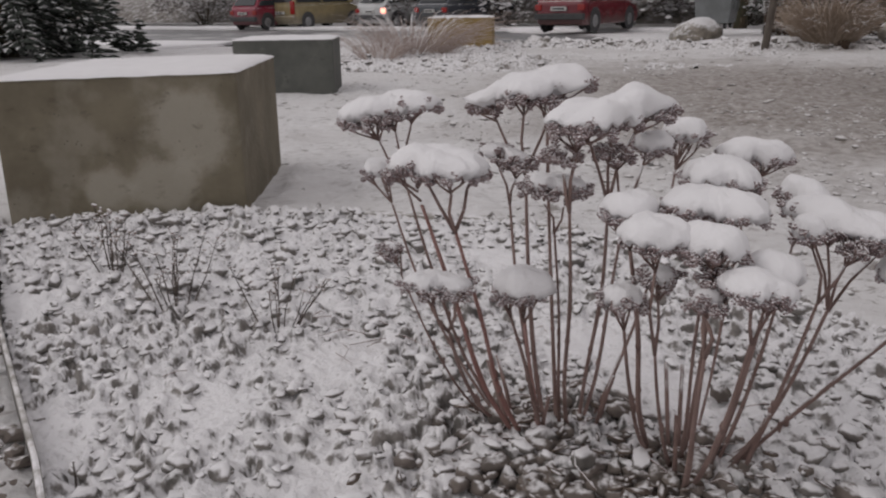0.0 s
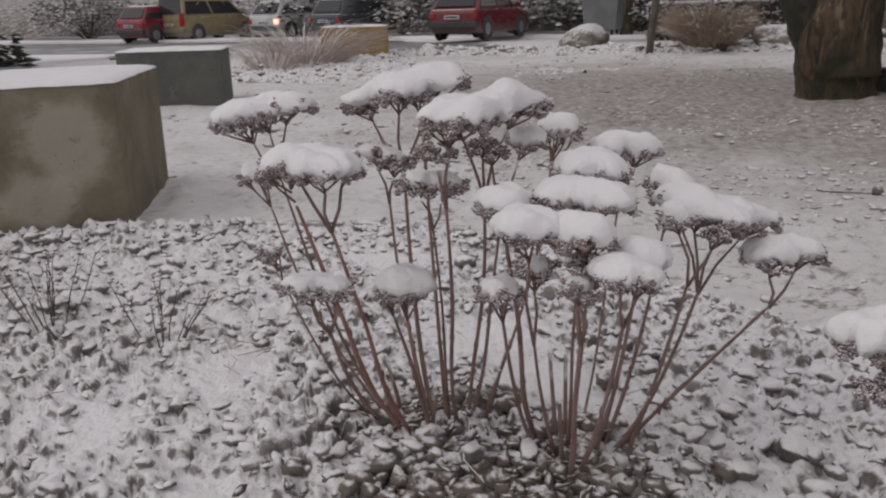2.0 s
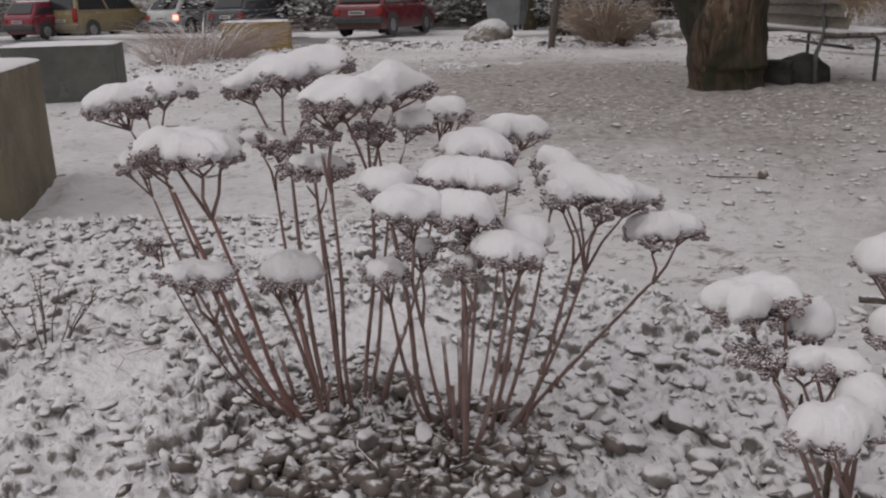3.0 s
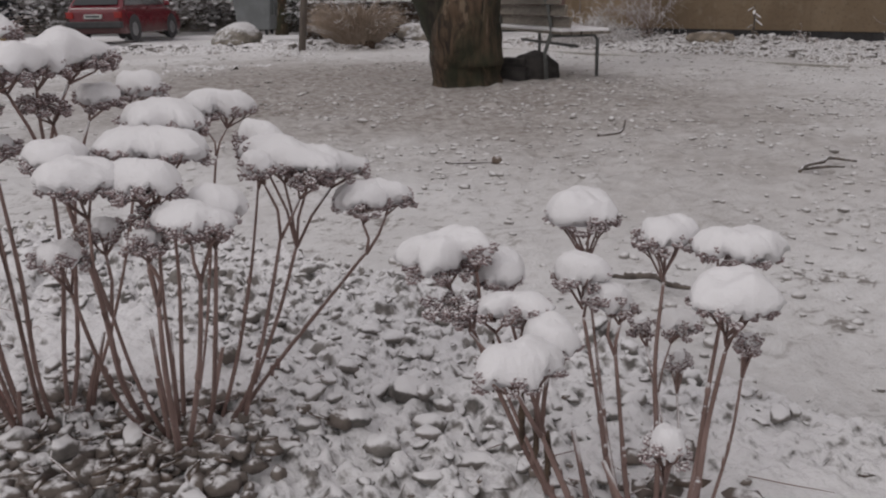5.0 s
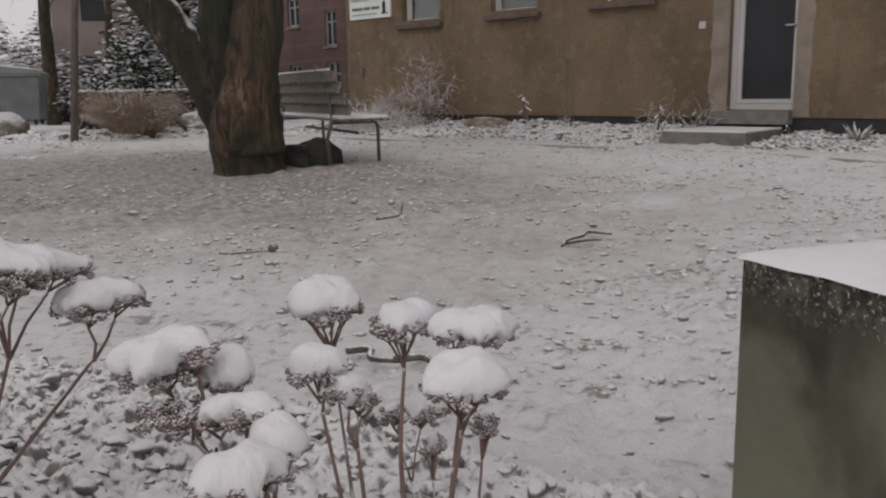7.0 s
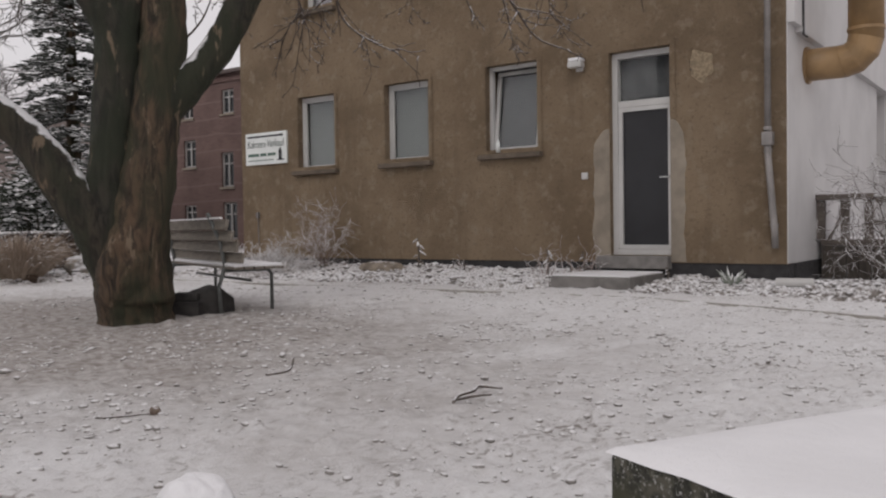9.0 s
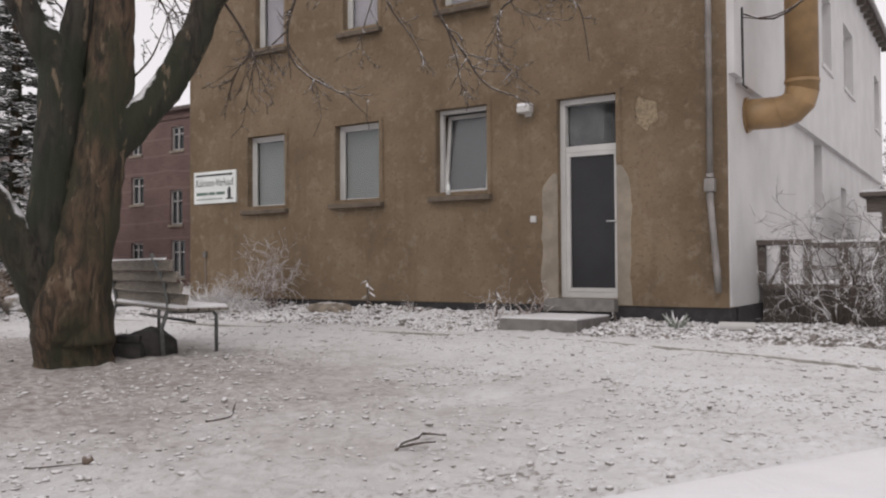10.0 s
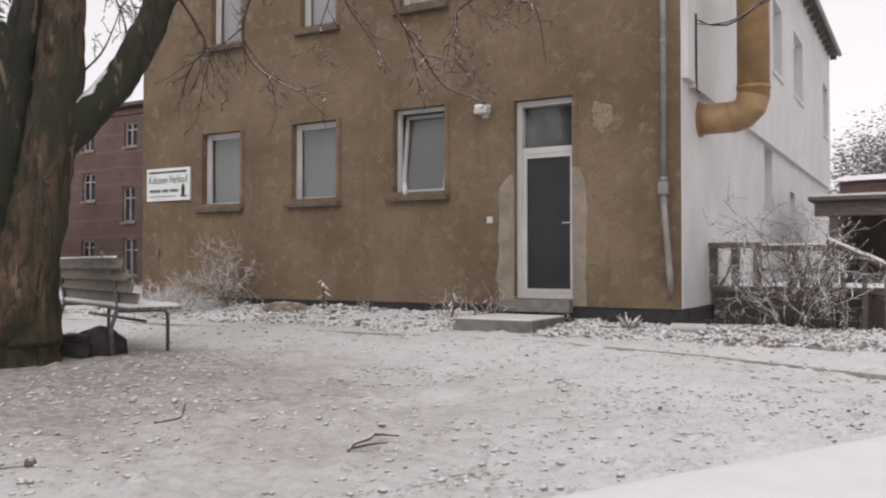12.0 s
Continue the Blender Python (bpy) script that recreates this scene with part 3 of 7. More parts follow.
def edging():
    """A thin concrete strip with snow on it along the bed's open side."""
    g, s = Geo(), Geo()
    line = [(-3.36, -1.40), (-2.07, -0.83), (-1.34, -0.46), (-0.55, -0.10), (0.5, 0.22)]
    for k, (w, z0, z1) in enumerate(((0.018, -0.1, 0.040), (0.020, 0.040, 0.050))):
        out = [(x, y) for x, y in line] + [(x - w, y - w * 1.2) for x, y in reversed(line)]
        (g, s)[k].slab(out, z0, z1)
    t = thing("bed_edging", label="thin grey concrete edging strip capped with snow", category="edging", kind="structure")
    part("strip", g, M_CONC_GREY, t, bevel=0.004)
    part("snow_cap", s, M_EDGE, t, bevel=0.006)


edging()


# ---------------------------------------------------------------- concrete blocks
def block(name, corner, u, v, size, height, material, label, snow=0.035):
    """A cast block. corner: the near right foot; u along its front, v to its back."""
    t = thing(name, (corner[0], corner[1], -0.03), label=label, category="concrete block", group="concrete blocks")
    m = Matrix(((u[0], v[0], 0, 0), (u[1], v[1], 0, 0), (0, 0, 1, 0), (0, 0, 0, 1)))
    g = Geo().box((0, 0, 0), (size[0], size[1], height + 0.03), m)
    part("body", g, material, t, bevel=0.012)
    x = np.concatenate([[-0.004, 0.004], np.linspace(0.012, size[0] - 0.012, 30), [size[0] - 0.004, size[0] + 0.004]])
    y = np.concatenate([[-0.004, 0.004], np.linspace(0.012, size[1] - 0.012, 34), [size[1] - 0.004, size[1] + 0.004]])
    gx, gy = np.meshgrid(x, y)
    edge = np.minimum(np.minimum(gx, size[0] - gx), np.minimum(gy, size[1] - gy))
    z = height + np.where(edge < 0.0, 0.028 + 0.0015 * lattice(gx * 17 + corner[1], gy * 17, 33), 0.0315) + snow * (1 - np.exp(-np.clip(edge, 0, 9) / 0.03)) * (1 + 0.25 * lattice(gx * 6 + corner[0], gy * 6, 31))
    p = [m @ Vector(q) for q in np.stack([gx, gy, z], -1).reshape(-1, 3)]
    i = np.arange(gx.size).reshape(gx.shape)
    f = np.stack([i[:-1, :-1], i[:-1, 1:], i[1:, 1:], i[1:, :-1]], -1).reshape(-1, 4)
    part("snow_cap", Geo().add(p, f.tolist()), M_SNOW, t, "smooth layer of snow on its top", smooth=True)
    return t


block("concrete_block", (-3.385, -0.41), (0.17, -0.985), (-0.997, 0.03), (0.885, 1.0), 0.548, M_CONC,
      "square concrete block, mould-stained brown with pale blotches, snow on top", 0.02)
block("concrete_block", (-8.01, -0.28), (-0.10, -0.995), (-0.999, 0.045), (0.93, 0.75), 0.48, M_CONC_DARK,
      "dark grey-green concrete block with a thin snow layer", 0.02)
block("concrete_block", (-0.398, 1.495), (0.902, -0.432), (0.47, 0.883), (0.80, 0.95), 0.468, M_CONC_MOSS,
      "damp mossy concrete block with lichen specks under snow", 0.012)
block("concrete_block", (-14.45, 2.02), (-0.34, -1.05), (-1.0, 0.2), (1.0, 0.8), 0.52, M_CONC_YEL,
      "ochre-painted concrete block with dead stalks before it, snow on top", 0.025)


# ---------------------------------------------------------------- the house with the sign
FY, HX0, HX1, HZ = 10.83, -12.04, -2.49, 7.3
house = thing("house", (0, 0, 0), label="two-storey house with brown rough render in front and a white side", category="house")


def pierced(spans, heights, holes, depth, put):
    """A wall with openings: its two faces, the reveals and its rim. put(a, d, z) gives the place."""
    xs = sorted({*spans, *(h[0] for h in holes), *(h[1] for h in holes)})
    zs = sorted({*heights, *(h[2] for h in holes), *(h[3] for h in holes)})
    g = Geo()
    for a, b in zip(xs[:-1], xs[1:]):
        for c, d in zip(zs[:-1], zs[1:]):
            if any(h[0] <= (a + b) / 2 <= h[1] and h[2] <= (c + d) / 2 <= h[3] for h in holes):
                continue
            g.add([put(a, 0, c), put(b, 0, c), put(b, 0, d), put(a, 0, d)], [(0, 1, 2, 3)])
            g.add([put(a, depth, c), put(b, depth, c), put(b, depth, d), put(a, depth, d)], [(3, 2, 1, 0)])
    for a, b, c, d in [*holes, (*spans, *heights)]:
        ring = [(a, c), (b, c), (b, d), (a, d)]
        for (p, q), (r, s) in zip(ring, ring[1:] + ring[:1]):
            g.add([put(p, 0, q), put(r, 0, s), put(r, depth, s), put(p, depth, q)], [(0, 1, 2, 3)])
    return g


def front(a, d, z):
    return (a, FY + d, z)


def flank(a, d, z):
    return (HX1 - d, FY + a, z)


WINDOWS = [(-10.56, -9.70, 1.76, 3.02), (-8.60, -7.73, 1.78, 3.03), (-6.68, -5.82, 1.80, 3.08),
           (-10.37, -9.70, 4.46, 5.75), (-8.43, -7.74, 4.48, 5.75), (-6.57, -5.82, 4.53, 5.75)]
DOOR = (-4.73, -3.90, 0.35, 3.02)
SIDEWINS = [(6.0, 6.9, 1.70, 3.02), (9.4, 10.9, 4.55, 5.95), (6.6, 7.7, 4.5, 5.9), (15.2, 16.4, 4.45, 5.9), (9.3, 10.1, 1.35, 2.4)]

part("front_wall", pierced((HX0, HX1), (0.26, HZ), WINDOWS + [DOOR], 0.34, front), M_PLASTER, house, "brown rough-cast render with stains and chips")
low = [(a, b, c, d) for a, b, c, d in SIDEWINS if d < 3.2]
high = [(a, b, c, d) for a, b, c, d in SIDEWINS if d > 3.2]
part("side_wall", pierced((0.345, 17.0), (0.26, 3.09), low, 0.34, flank), M_WHITE, house, "white painted render")
part("side_wall", pierced((0.345, 17.0), (3.09, HZ), high, 0.42, lambda a, d, z: (HX1 + 0.08 - d, FY + a, z)), M_WHITE, house, "white upper storey standing proud")
part("corner_strip", Geo().box((HX1 - 0.005, FY + 0.004, 0.27), (HX1 + 0.012, FY + 0.342, 3.085)).box((HX1 - 0.005, FY + 0.004, 3.087), (HX1 + 0.092, FY + 0.342, 7.28)), M_WHITE, house, "white corner render")
part("ledge", Geo().box((HX1 + 0.002, FY + 0.35, 3.03), (HX1 + 0.095, FY + 17.0, 3.088)), M_WHITE, house, "white ledge under the upper storey")
part("plinth", Geo().box((HX0 - 0.01, FY + 0.02, -0.1), (HX1 + 0.0, FY + 0.33, 0.258)).box((HX1 - 0.33, FY + 0.332, -0.1), (HX1 + 0.02, FY + 17, 0.258)), M_PLINTH, house, "black tarred plinth")
part("back_wall", Geo().box((HX0, FY + 16.7, 0), (HX1 - 0.345, FY + 17.0, HZ)).box((HX0, FY + 0.35, 0), (HX0 + 0.3, FY + 16.69, HZ)), M_PLASTER, house)
_gable = Geo().add([front(HX0, 0, HZ), front(HX1, 0, HZ), front((HX0 + HX1) / 2, 0, HZ + 4.0), front(HX0, 0.34, HZ), front(HX1, 0.34, HZ), front((HX0 + HX1) / 2, 0.34, HZ + 4.0)],
                   [(0, 1, 2), (5, 4, 3), (0, 3, 4, 1), (1, 4, 5, 2), (2, 5, 3, 0)])
part("gable", _gable, M_PLASTER, house)


def roof_slab():
    g = Geo()
    mid, rise = (HX0 + HX1) / 2, 4.05
    for sx in (-1, 1):
        ex = (HX1 - HX0) / 2 + 0.30
        ez = HZ + rise - rise * ex / ((HX1 - HX0) / 2)
        p = [(mid, HZ + rise), (mid + sx * ex, ez), (mid + sx * ex, ez + 0.13), (mid, HZ + rise + 0.17)]
        y0, y1 = FY - 0.35, FY + 17.4
        g.add([(x, y0, z) for x, z in p] + [(x, y1, z) for x, z in p], [(0, 1, 2, 3), (7, 6, 5, 4), (0, 4, 5, 1), (1, 5, 6, 2), (2, 6, 7, 3)])
    return g


part("roof", roof_slab(), M_ROOF, house, "dark tiled roof under snow")
for k in range(26):
    part("rafter", Geo().box((HX1 + 0.10, FY + 0.4 + 0.66 * k, HZ - 0.42), (HX1 + 0.28, FY + 0.5 + 0.66 * k, HZ - 0.29)), M_DARKWOOD, house)
part("gutter", Geo().tube([(HX1 + 0.35, FY - 0.3, HZ - 0.22), (HX1 + 0.35, FY + 17.3, HZ - 0.22)], 0.055, 10), M_ZINC, house, smooth=True)


def window(name, a, b, c, d, put, curtain, tilt=0.0, deep=0.10, surround=True, bars=False, ledge=None):
    """A framed pane in an opening, with its sill and surround."""
    w = new(name)
    w.parent = house
    fw = 0.055

    def bar(g, a0, a1, c0, c1, d0, d1):
        p = [put(x, y, z) for x, y, z in ((a0, d0, c0), (a1, d0, c0), (a1, d1, c0), (a0, d1, c0), (a0, d0, c1), (a1, d0, c1), (a1, d1, c1), (a0, d1, c1))]
        return g.add(p, ((0, 3, 2, 1), (4, 5, 6, 7), (0, 1, 5, 4), (1, 2, 6, 5), (2, 3, 7, 6), (3, 0, 4, 7)))

    def ring(g, a0, a1, c0, c1, d0, d1, t):
        bar(g, a0, a1, c0, c0 + t, d0, d1), bar(g, a0, a1, c1 - t, c1, d0, d1)
        return bar(bar(g, a0, a0 + t, c0 + t, c1 - t, d0, d1), a1 - t, a1, c0 + t, c1 - t, d0, d1)

    part("window_frame", ring(Geo(), a + 0.002, b - 0.002, c + 0.002, d - 0.002, deep, deep + 0.07, fw), M_PVC, w, bevel=0.006)
    sash, pane = Geo(), Geo()
    i0, i1, k0, k1 = a + fw, b - fw, c + fw, d - fw
    if tilt:
        ring(sash, i0, i1, k0, k1, 0, 0.05, 0.05)
        bar(pane, i0 + 0.05, i1 - 0.05, k0 + 0.05, k1 - 0.05, 0.022, 0.028)
        hinge = Vector(put(0, deep + 0.02, k0))
        turn = Matrix.Translation(hinge) @ Matrix.Rotation(radians(-tilt), 4, "X") @ Matrix.Translation(-Vector(put(0, 0, k0)))
        for g in (sash, pane):
            g.v = [tuple(turn @ Vector(p)) for p in g.v]
    else:
        ring(sash, i0, i1, k0, k1, deep + 0.015, deep + 0.06, 0.035)
        bar(pane, i0 + 0.035, i1 - 0.035, k0 + 0.035, k1 - 0.035, deep + 0.035, deep + 0.041)
        if bars:
            bar(sash, (i0 + i1) / 2 - 0.03, (i0 + i1) / 2 + 0.03, k0, k1, deep + 0.012, deep + 0.058)
    part("sash", sash, M_PVC, w, bevel=0.005)
    part("pane", pane, M_GLASS, w).visible_shadow = False
    part("blind", bar(Geo(), a + 0.01, b - 0.01, c + 0.01, d - 0.01, deep + (0.20 if tilt else 0.13), deep + (0.22 if tilt else 0.15)), curtain, w, "sheet behind the glass: blind, drape, or painted room shade")
    part("window_sill", bar(Geo(), a - 0.10, b + 0.08, c - 0.075, c - 0.003, -0.10 if ledge is None else -0.04, deep + 0.0), ledge or M_SILL, w, bevel=0.012)
    if surround:
        part("surround", ring(Geo(), a - 0.07, b + 0.07, c - 0.005, d + 0.07, -0.018, -0.002, 0.068), M_PLASTER, w, "smooth rendered surround")
    return w


for k, (a, b, c, d) in enumerate(WINDOWS):
    # the tilted window gets no blind: its dark sheet paints the room's shade
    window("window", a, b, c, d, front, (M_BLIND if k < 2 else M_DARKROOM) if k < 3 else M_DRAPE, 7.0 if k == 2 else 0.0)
for a, b, c, d in low:
    window("window", a, b, c, d, flank, M_DRAPE, 0.0, 0.14, False, False, M_WHITE)
for a, b, c, d in high:
    window("window", a, b, c, d, lambda p, q, z: (HX1 + 0.08 - q, FY + p, z), M_DRAPE, 0.0, 0.14, False, False, M_WHITE)


def house_door():
    a, b, c, d = DOOR
    t = new("door")
    t.parent = house
    tagged(t, "white-framed door with a dark full-length panel and a dark transom window")
    y0, mid = FY + 0.13, 2.33

    # the frame's stile on the handle side sits mostly behind the reveal
    def ring(x0, x1, z0, z1, w, slim, ya, yb):
        return Geo().box((x0, ya, z0), (x1, yb, z0 + w)).box((x0, ya, z1 - w), (x1, yb, z1)).box((x0, ya, z0 + w), (x0 + w, yb, z1 - w)).box((x1 - slim, ya, z0 + w), (x1, yb, z1 - w))

    part("door_frame", ring(a + 0.002, b - 0.002, c + 0.002, d - 0.002, 0.075, 0.030, y0 - 0.05, y0 + 0.08).box((a + 0.077, y0 - 0.03, mid - 0.03), (b - 0.032, y0 + 0.079, mid + 0.055)), M_PVC, t, bevel=0.006)
    part("leaf_frame", ring(a + 0.08, b - 0.035, c + 0.08, mid - 0.033, 0.055, 0.034, y0 - 0.035, y0 + 0.05), M_PVC, t, bevel=0.006)
    part("panel", Geo().box((a + 0.135, y0 + 0.005, c + 0.135), (b - 0.069, y0 + 0.03, mid - 0.088)), M_DARKPANEL, t, "dark grey panel")
    part("transom_pane", Geo().box((a + 0.076, y0 + 0.03, mid + 0.056), (b - 0.032, y0 + 0.036, d - 0.076)), M_GLASS, t).visible_shadow = False
    # no hall is built: this dark sheet supplies its dimness
    part("backing", Geo().box((a + 0.003, y0 + 0.12, c + 0.003), (b - 0.003, y0 + 0.14, d - 0.003)), M_DARKROOM, t, "dark sheet standing in for the unlit hall")
    hx = b - 0.052
    part("door_handle", Geo().tube([(hx, y0 - 0.016, 1.36), (hx, y0 - 0.06, 1.36), (hx - 0.12, y0 - 0.06, 1.36)], 0.011, 8).box((hx - 0.018, y0 - 0.022, 1.26), (hx + 0.018, y0 - 0.016, 1.42)), M_ALU, t, "silver lever handle", smooth=True)
    part("threshold", Geo().box((a - 0.16, FY - 0.13, 0.18), (b + 0.0, FY + 0.25, 0.347)), M_CONC_GREY, t, "concrete threshold step", bevel=0.012)
    for inner, wide, top, k in ((a - 0.003, -0.24, 2.02, 0.0), (b + 0.003, 0.19, 2.08, 7.0)):
        n = 46
        g = Geo()
        for i in range(n + 1):
            u = i / n
            z = 0.27 + (top - 0.27) * u
            ragged = 0.55 * noise.noise(Vector((k, z * 2.3, 0))) + 0.35 * noise.noise(Vector((k, z * 9, 3))) + 0.16 * noise.noise(Vector((k, z * 31, 5)))
            out = inner + wide * max(0.12, (1.0 + ragged * 0.32) * min(1.0, ((1 - u) * 9 + 0.12) ** 0.5))
            g.v += [(inner, FY - 0.0045, z), (out - 0.02 * (1 if wide > 0 else -1), FY - 0.0045, z), (out, FY + 0.002, z)]
            if i:
                q = 3 * i
                for e in (0, 1):
                    face = (q - 3 + e, q - 2 + e, q + 1 + e, q + e)
                    g.f.append(face if wide > 0 else face[::-1])
        part("mortar_patch", g, M_PATCH, t, "grey new mortar beside the frame", smooth=True)
    part("surround", Geo().box((a - 0.07, FY - 0.02, d + 0.003), (b + 0.07, FY - 0.002, d + 0.07)).box((a - 0.07, FY - 0.02, 2.1), (a - 0.003, FY - 0.002, d)).box((b + 0.003, FY - 0.02, 2.1), (b + 0.07, FY - 0.002, d)), M_PLASTER, t)


house_door()


def scar(x, z, w, h, seed):
    """A shallow place where the wall's top coat has come off."""
    g = Geo()
    ring = []
    for i in range(40):
        a = 2 * math.pi * i / 40
        f = 1 + 0.35 * noise.noise(Vector((math.cos(a) * 1.6 + seed, math.sin(a) * 1.6, 0))) + 0.16 * noise.noise(Vector((math.cos(a) * 6, math.sin(a) * 6 + seed, 0)))
        ring.append((x + w * f * math.cos(a), FY - 0.006, z + h * f * math.sin(a)))
    g.add(ring, [tuple(range(40))])
    part("plaster_scar", g, M_SCAR, house, "rough pale scar in the render")


scar(-3.50, 2.71, 0.15, 0.19, 1.0)
_s = thing("doorstep", (-4.46, 10.13, 0), label="low concrete doorstep slab with snow on it", category="step")
part("slab", Geo().box((-0.52, -0.50, -0.05), (0.52, 0.55, 0.135)), M_CONC_GREY, _s, bevel=0.012)
part("snow_cap", Geo().box((-0.51, -0.485, 0.136), (0.51, 0.54, 0.155)), M_SNOW, _s, "thin snow on the slab", bevel=0.008)


def patch(name, x, z, r, seed):
    """A thin rough splash of lighter mortar on the front wall."""
    n = 16
    out = [(x + r * (0.75 + 0.5 * noise.noise(Vector((i * 0.7, seed, 0)))) * math.cos(2 * math.pi * i / n), z + r * (0.8 + 0.5 * noise.noise(Vector((i * 0.7, seed, 4)))) * math.sin(2 * math.pi * i / n)) for i in range(n)]
    part(name, Geo().add([(p, FY - 0.005, q) for p, q in out], [tuple(range(n))]), M_SILL, house, "pale repaired spot in the render")


patch("render_patch", -3.52, 2.72, 0.17, 3)


def downpipe():
    t = thing("downpipe", (-2.68, FY, 0), label="grey zinc rain pipe on the house corner, bent near its foot", category="drainpipe")
    part("pipe", Geo().tube([(0, -0.09, 7.0), (0, -0.09, 1.80)], 0.037, 14), M_ZINC, t, smooth=True)
    part("lower_pipe", Geo().tube([(-0.005, -0.09, 1.80), (0.0, -0.09, 1.55), (0.075, -0.09, 0.62), (0.08, -0.10, 0.45)], 0.040, 14), M_ZINC, t, smooth=True)
    for z in (3.55, 1.86, 1.6, 0.72, 5.4):
        dx = 0.0 if z > 1.5 else 0.068
        part("clip", Geo().tube([(dx, -0.09, z - 0.022), (dx, -0.09, z + 0.022)], 0.047, 14).box((dx - 0.015, -0.05, z - 0.015), (dx + 0.015, 0.0, z + 0.015)), M_ZINC, t, smooth=False)
    part("trap_box", Geo().box((-0.06, -0.15, 1.66), (0.06, -0.03, 1.82)), M_ZINC, t, bevel=0.01)


downpipe()


def duct():
    """A wide sheet-metal flue: out of the side wall, a segmented elbow, then up."""
    t = thing("flue_duct", (HX1 + 0.0, 11.80, 2.72), label="wide ochre-painted sheet-metal flue with an elbow, rising along the white wall", category="duct")
    r = 0.20
    part("stub", Geo().tube([(-0.3, 0, 0), (0.45, 0, 0)], r, 28), M_DUCT, t, smooth=True)
    bend = [(0.42 + 0.26 * math.sin(a), 0, 0.26 - 0.26 * math.cos(a)) for a in (0, 0.52, 1.05, 1.571)]
    part("elbow", Geo().tube(bend, r + 0.004, 28, False), M_DUCT, t)
    part("riser", Geo().tube([(0.68, 0, 0.22), (0.68, 0, 5.2)], r, 28), M_DUCT, t, smooth=True)
    for z in (0.36, 1.75, 3.2):
        part("joint_band", Geo().tube([(0.68, 0, z - 0.02), (0.68, 0, z + 0.02)], r + 0.012, 28), M_DUCT, t, smooth=False)
    part("wall_collar", Geo().tube([(0.0, 0, 0), (0.035, 0, 0)], r + 0.03, 28), M_DUCT, t)
    part("bracket", Geo().box((0.1, -0.02, 2.4), (0.5, 0.02, 2.45)), M_IRON, t)


duct()


def cables():
    t = thing("overhead_cable", (HX1 + 0.1, 11.2, 3.9), label="pair of black cables sagging from a bracket on the white wall", category="cable")
    part("bracket", Geo().tube([(0, 0.2, -0.9), (0, 0.02, -0.9), (0.0, 0, 0.06)], 0.014, 6), M_CABLE, t)
    for k in range(2):
        pts = [(0.02 + 2.6 * s, -0.6 * s - 0.02 * k, -0.02 - 0.05 * k - 0.16 * math.sin(3.14 * min(1, s * 3.2)) * (1 - 0.5 * k) + 0.9 * s * s) for s in [i / 14 for i in range(15)]]
        part("cable", Geo().tube(pts, 0.013 - 0.003 * k, 6), M_TWIG, t, smooth=True)


cables()

# small fittings on the front
_lamp = thing("wall_lamp", (-5.155, FY, 2.90), label="small white wall lamp with snow on it", category="lamp")
part("mount", Geo().box((-0.05, -0.03, -0.07), (0.05, 0.0, 0.05)), M_PVC, _lamp, bevel=0.006)
part("shade", Geo().box((-0.11, -0.17, -0.03), (0.09, -0.03, 0.05)), M_PVC, _lamp, bevel=0.02)
part("snow_cap", Geo().box((-0.105, -0.165, 0.05), (0.085, -0.02, 0.10)), M_SNOW, _lamp, bevel=0.02)
single("bell_push", Geo().box((-0.045, -0.022, -0.045), (0.045, 0, 0.045)), M_PVC, "square white doorbell box on the render", "doorbell", bevel=0.006, m=pose(-5.097, FY, 1.42))
single("tap_box", Geo().box((-0.03, -0.05, -0.05), (0.03, 0, 0.05)).tube([(0, -0.02, -0.05), (0.01, -0.02, -0.55)], 0.008, 6), M_ZINC, "small grey outlet with a cable down the render", "outlet", bevel=0.005, m=pose(-11.62, FY, 1.02))


def shop_sign():
    t = thing("shop_sign", (-11.36, FY - 0.02, 2.205), label="white sign lettered Kakteen-Verkauf with an arrow", category="sign")
    part("board", Geo().box((-0.53, -0.02, -0.285), (0.53, 0.02, 0.285)), M_SIGN, t, bevel=0.006)
    part("arrow", Geo().box((-0.47, -0.024, 0.20), (0.40, -0.021, 0.232)).add([(0.40, -0.023, 0.18), (0.47, -0.023, 0.216), (0.40, -0.023, 0.252)], [(0, 1, 2)]), M_INK, t)
    cu = bpy.data.curves.new("lettering", "FONT")
    cu.body, cu.size, cu.align_x = "Kakteen-Verkauf", 0.165, "CENTER"
    tmp = bpy.data.objects.new("lettering", cu)
    scene.collection.objects.link(tmp)
    me = bpy.data.meshes.new_from_object(tmp.evaluated_get(bpy.context.evaluated_depsgraph_get()))
    bpy.data.objects.remove(tmp)
    xs = [v.co.x for v in me.vertices]
    k = 0.95 / (max(xs) - min(xs))
    me.transform(Matrix.Diagonal((k, 1.15, 1, 1)))
    me.materials.clear()
    me.materials.append(M_LETTER)
    part("lettering", me, M_LETTER, t, "dark serif lettering", m=pose(0, -0.024, 0.02, 90, 0, 0))
    for a, b in ((-0.46, -0.17), (-0.14, 0.02), (0.05, 0.26)):
        part("line", Geo().box((a, -0.023, -0.135), (b, -0.021, -0.085)), M_GREENINK, t, "unreadable green word")
    part("line", Geo().box((-0.46, -0.023, -0.215), (0.20, -0.021, -0.20)), M_GREENINK, t)
    part("emblem", Geo().tube([(0.38, -0.022, -0.20), (0.38, -0.022, -0.06), (0.38, -0.022, 0.0)], [0.03, 0.034, 0.008], 8).box((0.30, -0.024, -0.225), (0.47, -0.021, -0.20)), M_INK, t, "small cactus drawing")


shop_sign()

